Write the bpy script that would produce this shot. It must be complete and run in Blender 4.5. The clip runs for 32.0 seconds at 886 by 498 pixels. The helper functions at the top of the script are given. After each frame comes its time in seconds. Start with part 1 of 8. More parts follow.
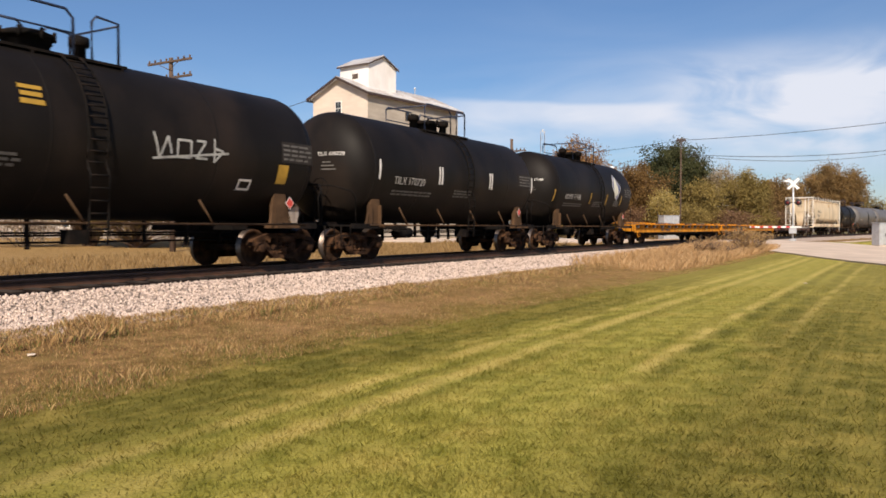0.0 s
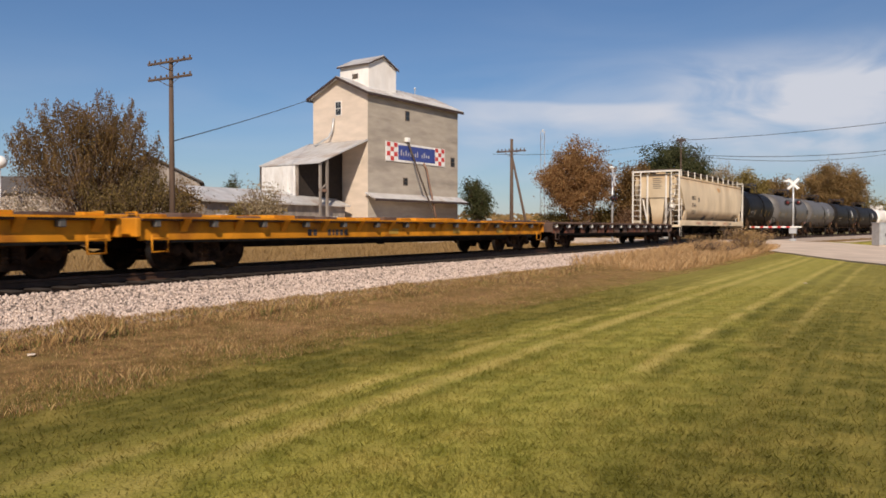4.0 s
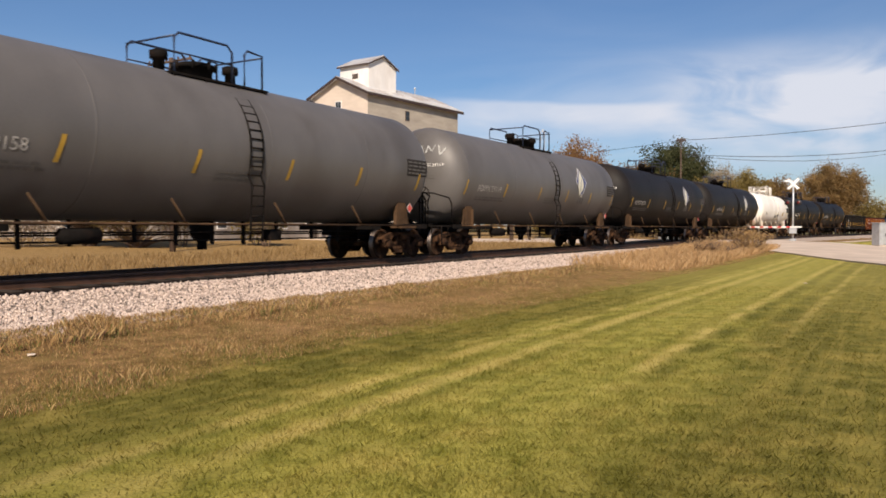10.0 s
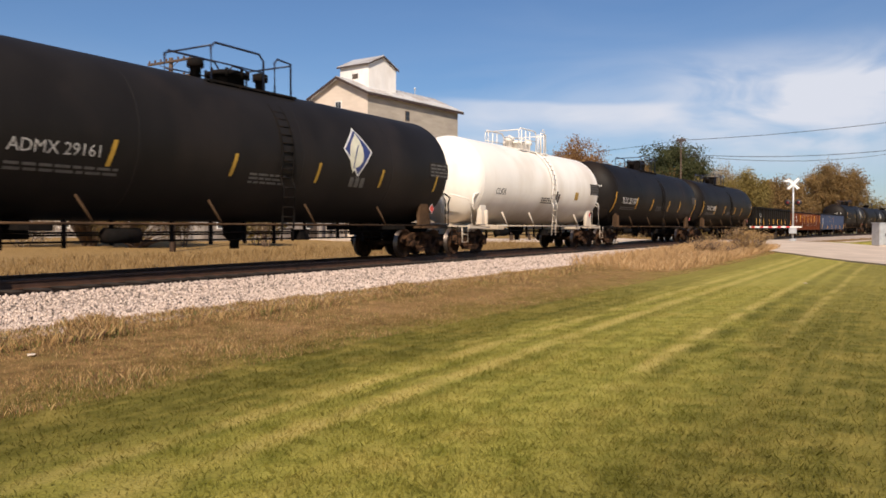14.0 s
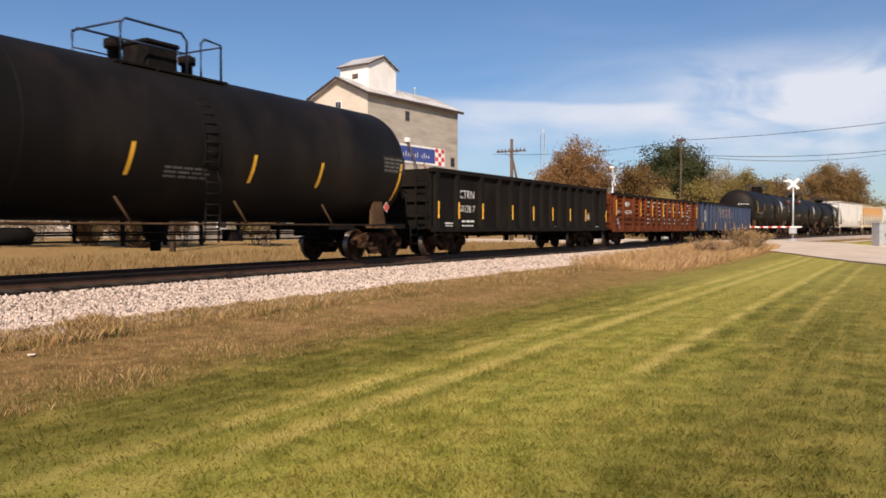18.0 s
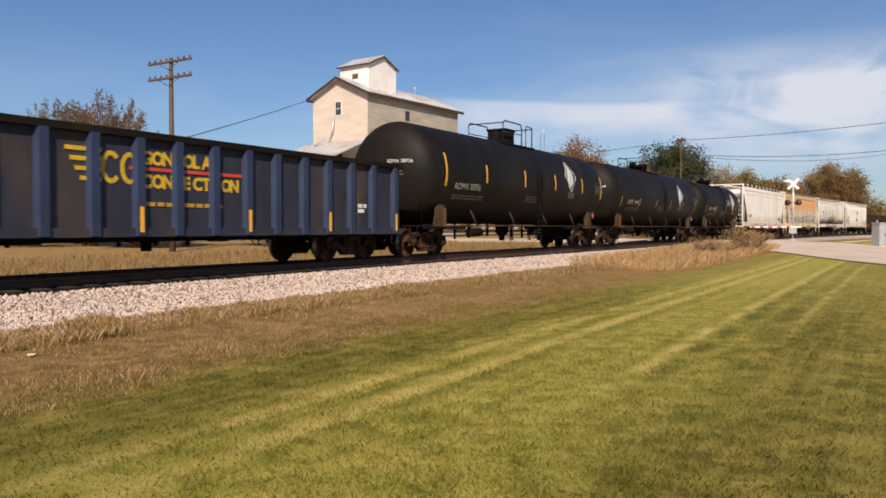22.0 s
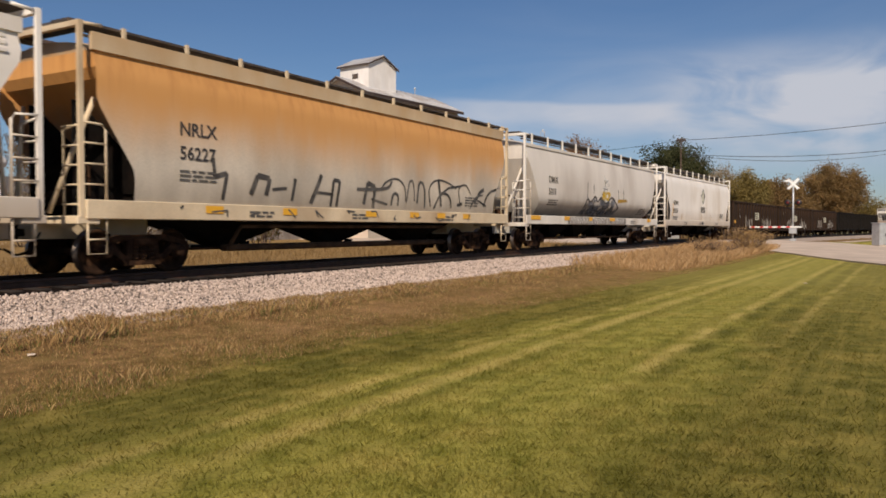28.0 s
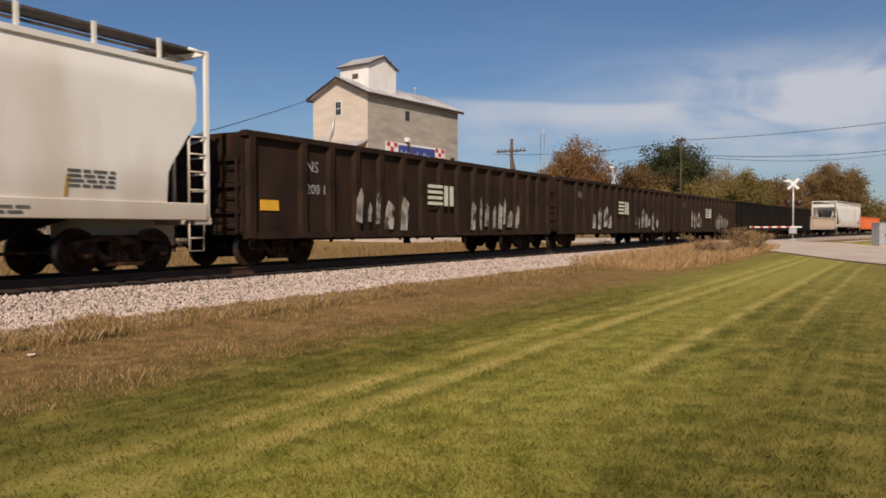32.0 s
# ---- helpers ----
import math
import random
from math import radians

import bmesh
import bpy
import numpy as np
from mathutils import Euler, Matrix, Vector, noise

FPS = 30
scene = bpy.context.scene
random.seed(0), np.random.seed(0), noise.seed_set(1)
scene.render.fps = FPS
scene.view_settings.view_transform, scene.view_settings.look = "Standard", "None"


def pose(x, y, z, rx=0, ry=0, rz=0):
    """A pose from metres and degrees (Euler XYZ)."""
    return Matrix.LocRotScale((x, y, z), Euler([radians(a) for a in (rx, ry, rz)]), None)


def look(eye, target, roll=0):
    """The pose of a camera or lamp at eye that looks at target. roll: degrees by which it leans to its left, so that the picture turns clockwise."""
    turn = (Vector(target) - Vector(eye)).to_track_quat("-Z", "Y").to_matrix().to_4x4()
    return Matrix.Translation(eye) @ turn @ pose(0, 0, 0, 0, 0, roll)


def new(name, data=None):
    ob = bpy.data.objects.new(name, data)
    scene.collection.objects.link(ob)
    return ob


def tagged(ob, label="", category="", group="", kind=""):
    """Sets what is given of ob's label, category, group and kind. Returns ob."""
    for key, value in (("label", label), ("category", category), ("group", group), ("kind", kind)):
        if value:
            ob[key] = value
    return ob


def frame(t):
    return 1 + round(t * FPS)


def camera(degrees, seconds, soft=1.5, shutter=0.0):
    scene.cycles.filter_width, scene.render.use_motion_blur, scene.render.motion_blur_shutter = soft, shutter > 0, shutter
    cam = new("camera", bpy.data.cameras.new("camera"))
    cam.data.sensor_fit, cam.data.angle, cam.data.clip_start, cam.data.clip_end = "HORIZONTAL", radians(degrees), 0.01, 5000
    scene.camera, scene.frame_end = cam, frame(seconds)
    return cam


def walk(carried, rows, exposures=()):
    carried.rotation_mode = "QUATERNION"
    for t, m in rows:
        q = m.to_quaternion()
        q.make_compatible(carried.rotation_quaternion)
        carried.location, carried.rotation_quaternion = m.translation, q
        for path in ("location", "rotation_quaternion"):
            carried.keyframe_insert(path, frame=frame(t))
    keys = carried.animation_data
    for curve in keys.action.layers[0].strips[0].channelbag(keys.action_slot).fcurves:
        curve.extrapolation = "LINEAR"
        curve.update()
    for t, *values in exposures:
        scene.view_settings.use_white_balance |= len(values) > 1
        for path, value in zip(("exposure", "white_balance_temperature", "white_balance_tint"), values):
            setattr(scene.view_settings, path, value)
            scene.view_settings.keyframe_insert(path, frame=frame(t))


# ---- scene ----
cam = camera(59.56, 32.0, soft=1.7, shutter=0.12)
EYE = (0.0, 0.0, 1.6)
VIEW = pose(0, 0, 1.6, 88.46, 0, 0)
EXPOSURES = [(0.0, 0.2, 6350, 14), (2.0, 0.22, 6350, 14), (3.0, -0.03, 6350, 14), (6.0, -0.2, 6350, 14), (8.0, -0.28, 6350, 14), (10.0, 0.08, 6350, 14), (13.0, 0.08, 6350, 14), (17.0, 0.04, 6350, 14), (18.0, 0.16, 6350, 14), (21.0, 0.05, 6350, 14), (25.0, 0.06, 6350, 14), (27.5, -0.34, 6350, 14), (30.0, -0.36, 6350, 14), (32.0, -0.36, 6350, 14)]
walk(cam, [(0.0, VIEW), (32.0, VIEW)], EXPOSURES)

# ---- the line of the railway: u runs along it, away to the right; off is the distance from it on the camera's side
TRACK_X, TRACK_Y, HEADING, BEND = -1.20, 26.30, 0.538, 0.000995
SPEED = 13.3
RAIL = 0.67


def along(u, off=0.0):
    """Place and heading of the track's centre line at u metres, off metres to the camera's side."""
    v = min(max(u, -20.0), 170.0)
    a = HEADING + BEND * v
    x = TRACK_X + (math.cos(HEADING) - math.cos(a)) / BEND + (u - v) * math.sin(a)
    y = TRACK_Y + (math.sin(a) - math.sin(HEADING)) / BEND + (u - v) * math.cos(a)
    return x + off * math.cos(a), y - off * math.sin(a), a


def across(x, y):
    """The nearest u and off of a place in the plan."""
    u = (x - TRACK_X) * math.sin(HEADING) + (y - TRACK_Y) * math.cos(HEADING)
    for _ in range(3):
        px, py, a = along(u)
        u += (x - px) * math.sin(a) + (y - py) * math.cos(a)
    px, py, a = along(u)
    return u, (x - px) * math.cos(a) - (y - py) * math.sin(a)


def smooth(a, b, x):
    t = min(max((x - a) / (b - a), 0.0), 1.0)
    return t * t * (3 - 2 * t)


def ground_z(x, y):
    """Height of the ground: lawn, the low bank of the track, the raised road crossing."""
    if abs(x) > 400 or y > 500 or y < -200:
        return 0.0
    u, off = across(x, y)
    z = 0.16 * (1 - smooth(3.0, 6.0, abs(off)))
    z += 0.50 * math.exp(-((u - 42) / 18) ** 2) * (1 - smooth(6, 17, off)) * (1 - smooth(8, 30, -off))
    if off < -4:
        z += 0.2 * smooth(4, 12, -off) + 0.45 * smooth(12, 40, -off)
    return z


# ---- light ----
SUN_AZ, SUN_EL = 180.0, 38.0   # degrees clockwise from the view axis, and above the horizon
world = bpy.data.worlds.new("sky")
scene.world = world
world.use_nodes = True
wn, wl = world.node_tree.nodes, world.node_tree.links
wn.clear()
sky = wn.new("ShaderNodeTexSky")
sky.sky_type, sky.sun_disc = "NISHITA", False
sky.sun_elevation, sky.sun_rotation = radians(SUN_EL), radians(SUN_AZ)
sky.air_density, sky.dust_density, sky.ozone_density = 1.1, 0.3, 7.5
coord = wn.new("ShaderNodeTexCoord")
stretch = wn.new("ShaderNodeMapping")
stretch.inputs["Scale"].default_value = (2.0, 2.0, 11.0)
stretch.inputs["Location"].default_value = (0.35, 0.0, 0.12)
stretch.inputs["Rotation"].default_value = (0.0, radians(-5), 0.0)
wisps = wn.new("ShaderNodeTexNoise")
wisps.inputs["Scale"].default_value, wisps.inputs["Detail"].default_value = 1.3, 7
wisps.inputs["Distortion"].default_value = 0.5
height = wn.new("ShaderNodeSeparateXYZ")
veil = wn.new("ShaderNodeValToRGB")    # thin cirrus low over the horizon, a clear sky above
veil.color_ramp.elements[0].position, veil.color_ramp.elements[0].color = 0.0, (0.55, 0.55, 0.55, 1)
veil.color_ramp.elements[1].position, veil.color_ramp.elements[1].color = 0.34, (0.0, 0.0, 0.0, 1)
veil.color_ramp.elements.new(0.145).color = (1, 1, 1, 1)
veil.color_ramp.elements.new(0.185).color = (0.42, 0.42, 0.42, 1)
veil.color_ramp.elements.new(0.225).color = (0.16, 0.16, 0.16, 1)
wl.new(coord.outputs["Generated"], height.inputs[0])
wl.new(height.outputs["Z"], veil.inputs["Fac"])
ramp = wn.new("ShaderNodeValToRGB")
ramp.color_ramp.elements[0].position, ramp.color_ramp.elements[1].position = 0.36, 0.66
thin = wn.new("ShaderNodeMixRGB")
thin.blend_type, thin.inputs["Fac"].default_value = "MULTIPLY", 1.0
side = wn.new("ShaderNodeMapRange")    # the veil thins out towards the left of the view
side.interpolation_type = "SMOOTHSTEP"
side.inputs["From Min"].default_value, side.inputs["From Max"].default_value = -0.22, 0.22
side.inputs["To Min"].default_value = 0.25
wl.new(height.outputs["X"], side.inputs["Value"])
sided = wn.new("ShaderNodeMixRGB")
sided.blend_type, sided.inputs["Fac"].default_value = "MULTIPLY", 1.0
wl.new(ramp.outputs["Color"], sided.inputs["Color1"])
wl.new(side.outputs["Result"], sided.inputs["Color2"])
wl.new(sided.outputs["Color"], thin.inputs["Color1"])
wl.new(veil.outputs["Color"], thin.inputs["Color2"])
def sky_band(value, a, b, c, d):
    """One between b and c, falling to nothing at a and d."""
    up_, down = wn.new("ShaderNodeMapRange"), wn.new("ShaderNodeMapRange")
    for k, lo, hi in ((up_, a, b), (down, d, c)):
        k.interpolation_type = "SMOOTHSTEP"
        k.inputs["From Min"].default_value, k.inputs["From Max"].default_value = lo, hi
        wl.new(value, k.inputs["Value"])
    both = wn.new("ShaderNodeMath")
    both.operation = "MULTIPLY"
    wl.new(up_.outputs["Result"], both.inputs[0])
    wl.new(down.outputs["Result"], both.inputs[1])
    return both.outputs[0]


def sky_math(op, a, b):
    k = wn.new("ShaderNodeMath")
    k.operation = op
    for i, v in enumerate((a, b)):
        if isinstance(v, float):
            k.inputs[i].default_value = v
        else:
            wl.new(v, k.inputs[i])
    return k.outputs[0]


# a long flat bank of cirrus with a sharp upper edge, and a taller ragged one to its right
warp = sky_math("MULTIPLY", sky_math("SUBTRACT", wisps.outputs["Fac"], 0.5), 0.035)
level = sky_math("ADD", height.outputs["Z"], sky_math("ADD", warp, sky_math("MULTIPLY", height.outputs["X"], 0.03)))
flat_bank = sky_math("MULTIPLY", sky_band(level, 0.095, 0.148, 0.158, 0.166), sky_band(height.outputs["X"], -0.06, 0.06, 0.22, 0.36))
ragged = wn.new("ShaderNodeTexNoise")
ragged.inputs["Scale"].default_value, ragged.inputs["Detail"].default_value = 7.0, 8
ragged.inputs["Distortion"].default_value = 0.8
flatten = wn.new("ShaderNodeMapping")
flatten.inputs["Scale"].default_value = (1.0, 1.0, 2.6)
wl.new(coord.outputs["Generated"], flatten.inputs["Vector"])
wl.new(flatten.outputs["Vector"], ragged.inputs["Vector"])
tall_bank = sky_math("MULTIPLY", sky_band(ragged.outputs["Fac"], 0.32, 0.66, 2.0, 3.0), sky_math("MULTIPLY", sky_band(height.outputs["Z"], 0.05, 0.12, 0.155, 0.235), sky_band(height.outputs["X"], 0.2, 0.37, 0.46, 0.62)))
banks = sky_math("ADD", sky_math("MULTIPLY", flat_bank, 0.5), sky_math("MULTIPLY", tall_bank, 0.85))
cloud_mix = wn.new("ShaderNodeMixRGB")
cloud_mix.inputs["Color2"].default_value = (8.2, 8.6, 9.2, 1)
back = wn.new("ShaderNodeBackground")
back.inputs["Strength"].default_value = 0.082
wout = wn.new("ShaderNodeOutputWorld")
wl.new(coord.outputs["Generated"], stretch.inputs["Vector"])
wl.new(stretch.outputs["Vector"], wisps.inputs["Vector"])
wl.new(wisps.outputs["Fac"], ramp.inputs["Fac"])
cover = wn.new("ShaderNodeMath")
cover.operation, cover.use_clamp = "ADD", True
wl.new(sky_math("MULTIPLY", thin.outputs["Color"], 0.6), cover.inputs[0])
wl.new(banks, cover.inputs[1])
wl.new(cover.outputs[0], cloud_mix.inputs["Fac"])
wl.new(sky.outputs["Color"], cloud_mix.inputs["Color1"])
wl.new(cloud_mix.outputs["Color"], back.inputs["Color"])
wl.new(back.outputs["Background"], wout.inputs["Surface"])

sun = new("sun", bpy.data.lights.new("sun", "SUN"))
sun.data.energy, sun.data.angle, sun.data.color = 5.8, radians(0.53), (1.0, 0.85, 0.65)
sd = Vector((math.sin(radians(SUN_AZ)) * math.cos(radians(SUN_EL)), math.cos(radians(SUN_AZ)) * math.cos(radians(SUN_EL)), math.sin(radians(SUN_EL))))
sun.matrix_world = look(sd * 100, (0, 0, 0))


# ---- materials ----
def mat(name, color, rough=0.8, metal=0.0, var=0.25, scale=3.0, fine=60.0, bump=0.15, tint=None, streak=0.0, spread=0.0, spec=0.5, coat=0.0):
    """A surface with broad patches and fine grain: var, how far the colour strays; tint, the colour of its stains; streak, stretches them down the walls."""
    m = bpy.data.materials.new(name)
    m.use_nodes = True
    n, l = m.node_tree.nodes, m.node_tree.links
    b = n["Principled BSDF"]
    b.inputs["Roughness"].default_value, b.inputs["Metallic"].default_value = rough, metal
    b.inputs["Specular IOR Level"].default_value = spec
    b.inputs["Coat Weight"].default_value = coat
    co = n.new("ShaderNodeTexCoord")
    mp = n.new("ShaderNodeMapping")
    mp.inputs["Scale"].default_value = (1, 1, 1 - 0.9 * streak)
    l.new(co.outputs["Object"], mp.inputs["Vector"])
    big = n.new("ShaderNodeTexNoise")
    big.inputs["Scale"].default_value, big.inputs["Detail"].default_value = scale, 6
    l.new(mp.outputs["Vector"], big.inputs["Vector"])
    small = n.new("ShaderNodeTexNoise")
    small.inputs["Scale"].default_value, small.inputs["Detail"].default_value = fine, 4
    l.new(co.outputs["Object"], small.inputs["Vector"])
    dark = tuple(c * (1 - var) for c in color)
    light = tuple(min(1.0, c * (1 + var)) for c in color)
    r1 = n.new("ShaderNodeValToRGB")
    r1.color_ramp.elements[0].position, r1.color_ramp.elements[1].position = 0.3, 0.7
    r1.color_ramp.elements[0].color, r1.color_ramp.elements[1].color = (*dark, 1), (*light, 1)
    l.new(big.outputs["Fac"], r1.inputs["Fac"])
    last = r1.outputs["Color"]
    if tint:
        st = n.new("ShaderNodeTexNoise")
        st.inputs["Scale"].default_value, st.inputs["Detail"].default_value = scale * 0.6, 8
        off = n.new("ShaderNodeMapping")
        off.inputs["Location"].default_value = (7.3, 2.1, 5.2)
        off.inputs["Scale"].default_value = (1, 1, 1 - 0.85 * streak)
        l.new(co.outputs["Object"], off.inputs["Vector"])
        l.new(off.outputs["Vector"], st.inputs["Vector"])
        sr = n.new("ShaderNodeValToRGB")
        sr.color_ramp.elements[0].position, sr.color_ramp.elements[1].position = 0.5, 0.72
        l.new(st.outputs["Fac"], sr.inputs["Fac"])
        mx = n.new("ShaderNodeMixRGB")
        mx.inputs["Color2"].default_value = (*tint, 1)
        l.new(sr.outputs["Color"], mx.inputs["Fac"])
        l.new(last, mx.inputs["Color1"])
        last = mx.outputs["Color"]
    gm = n.new("ShaderNodeMixRGB")
    gm.blend_type = "MULTIPLY"
    gm.inputs["Fac"].default_value = min(0.9, var * 1.6)
    gr = n.new("ShaderNodeValToRGB")
    gr.color_ramp.elements[0].position, gr.color_ramp.elements[1].position = 0.25, 0.6
    gr.color_ramp.elements[0].color = (0.55, 0.55, 0.55, 1)
    l.new(small.outputs["Fac"], gr.inputs["Fac"])
    l.new(last, gm.inputs["Color1"])
    l.new(gr.outputs["Color"], gm.inputs["Color2"])
    last = gm.outputs["Color"]
    if spread:
        inf = n.new("ShaderNodeObjectInfo")
        hs = n.new("ShaderNodeHueSaturation")
        ma = n.new("ShaderNodeMath")
        ma.operation = "MULTIPLY_ADD"
        ma.inputs[1].default_value, ma.inputs[2].default_value = 2 * spread, 1 - spread
        l.new(inf.outputs["Random"], ma.inputs[0])
        l.new(ma.outputs["Value"], hs.inputs["Value"])
        l.new(last, hs.inputs["Color"])
        last = hs.outputs["Color"]
    l.new(last, b.inputs["Base Color"])
    if bump:
        bp = n.new("ShaderNodeBump")
        bp.inputs["Strength"].default_value, bp.inputs["Distance"].default_value = bump, 0.02
        l.new(small.outputs["Fac"], bp.inputs["Height"])
        l.new(bp.outputs["Normal"], b.inputs["Normal"])
    return m


# ---- mesh helpers ----
def part(name, data, material, parent=None, label="", place=None):
    """One mesh object under a thing or a part; data is a bmesh, or a mesh that several objects share."""
    if isinstance(data, bmesh.types.BMesh):
        me = bpy.data.meshes.new(name)
        data.to_mesh(me)
        data.free()
    else:
        me = data
    if not me.materials:
        me.materials.append(material)
    ob = new(name, me)
    if me.materials[0] != material:
        ob.material_slots[0].link = "OBJECT"
        ob.material_slots[0].material = material
    if parent:
        ob.parent = parent
    if place is not None:
        ob.matrix_basis = place
    if label:
        ob["label"] = label
    return ob


SHARED = {}


def shared(key, make, soft=False):
    """A mesh that is made once under a key and then shared."""
    if key not in SHARED:
        bm = make()
        if soft:
            for f in bm.faces:
                f.smooth = True
        me = bpy.data.meshes.new(key)
        bm.to_mesh(me)
        bm.free()
        SHARED[key] = me
    return SHARED[key]


def thing(name, label, category, group="", kind="", place=None):
    ob = tagged(new(name), label, category, group, kind)
    ob.empty_display_size = 0.2
    if place is not None:
        ob.matrix_world = place
    return ob


def box(bm, x0, x1, y0, y1, z0, z1, bevel=0.0):
    v = [bm.verts.new(p) for p in ((x0, y0, z0), (x1, y0, z0), (x1, y1, z0), (x0, y1, z0), (x0, y0, z1), (x1, y0, z1), (x1, y1, z1), (x0, y1, z1))]
    fs = [bm.faces.new([v[i] for i in q]) for q in ((3, 2, 1, 0), (4, 5, 6, 7), (0, 1, 5, 4), (1, 2, 6, 5), (2, 3, 7, 6), (3, 0, 4, 7))]
    if bevel:
        bmesh.ops.bevel(bm, geom=list({e for f in fs for e in f.edges}), offset=bevel, segments=1, affect="EDGES")
    return bm


def boxes(*rows, bevel=0.0):
    bm = bmesh.new()
    for r in rows:
        box(bm, *r, bevel=bevel)
    return bm


def prism(bm, outline, a, b, axis="x"):
    """Extrudes an outline, given across the axis, from a to b."""
    def p(q, s):
        return (s, q[0], q[1]) if axis == "x" else ((q[0], s, q[1]) if axis == "y" else (q[0], q[1], s))
    n = len(outline)
    lo = [bm.verts.new(p(q, a)) for q in outline]
    hi = [bm.verts.new(p(q, b)) for q in outline]
    bm.faces.new(lo[::-1])
    bm.faces.new(hi)
    for i in range(n):
        bm.faces.new((lo[i], lo[(i + 1) % n], hi[(i + 1) % n], hi[i]))
    bmesh.ops.recalc_face_normals(bm, faces=bm.faces)
    return bm


def tube(bm, pts, r, n=6):
    """A round bar along a bent line, with capped ends; r is one radius or one a point."""
    pts = [Vector(p) for p in pts]
    rings = []
    for i, p in enumerate(pts):
        d = (pts[min(i + 1, len(pts) - 1)] - pts[max(i - 1, 0)]).normalized()
        s = d.cross(Vector((0, 0, 1)))
        if s.length < 0.05:
            s = d.cross(Vector((1, 0, 0)))
        s.normalize()
        q = s.cross(d)
        rr = r[i] if isinstance(r, (list, tuple)) else r
        rings.append([bm.verts.new(p + (s * math.cos(k * math.tau / n) + q * math.sin(k * math.tau / n)) * rr) for k in range(n)])
    for a, b in zip(rings, rings[1:]):
        for k in range(n):
            bm.faces.new((a[k], a[(k + 1) % n], b[(k + 1) % n], b[k])).smooth = True
    bm.faces.new(rings[0][::-1])
    bm.faces.new(rings[-1])
    return bm


def revolve(bm, profile, n=32, axis="x", centre=(0, 0, 0)):
    """Turns (position, radius) pairs about an axis; a zero radius closes the end."""
    c = Vector(centre)

    def p(s, r, k):
        a = k * math.tau / n
        u, v = r * math.cos(a), r * math.sin(a)
        return c + Vector((s, u, v) if axis == "x" else ((u, s, v) if axis == "y" else (u, v, s)))
    rings = [[bm.verts.new(p(s, 0, 0))] if r < 1e-6 else [bm.verts.new(p(s, r, k)) for k in range(n)] for s, r in profile]
    for a, b in zip(rings, rings[1:]):
        for k in range(n):
            j = (k + 1) % n
            if len(a) == 1:
                f = bm.faces.new((a[0], b[j], b[k]))
            elif len(b) == 1:
                f = bm.faces.new((a[k], a[j], b[0]))
            else:
                f = bm.faces.new((a[k], a[j], b[j], b[k]))
            f.smooth = True
    if len(rings[0]) > 1:
        bm.faces.new(rings[0])
    if len(rings[-1]) > 1:
        bm.faces.new(rings[-1][::-1])
    bmesh.ops.recalc_face_normals(bm, faces=bm.faces)
    return bm


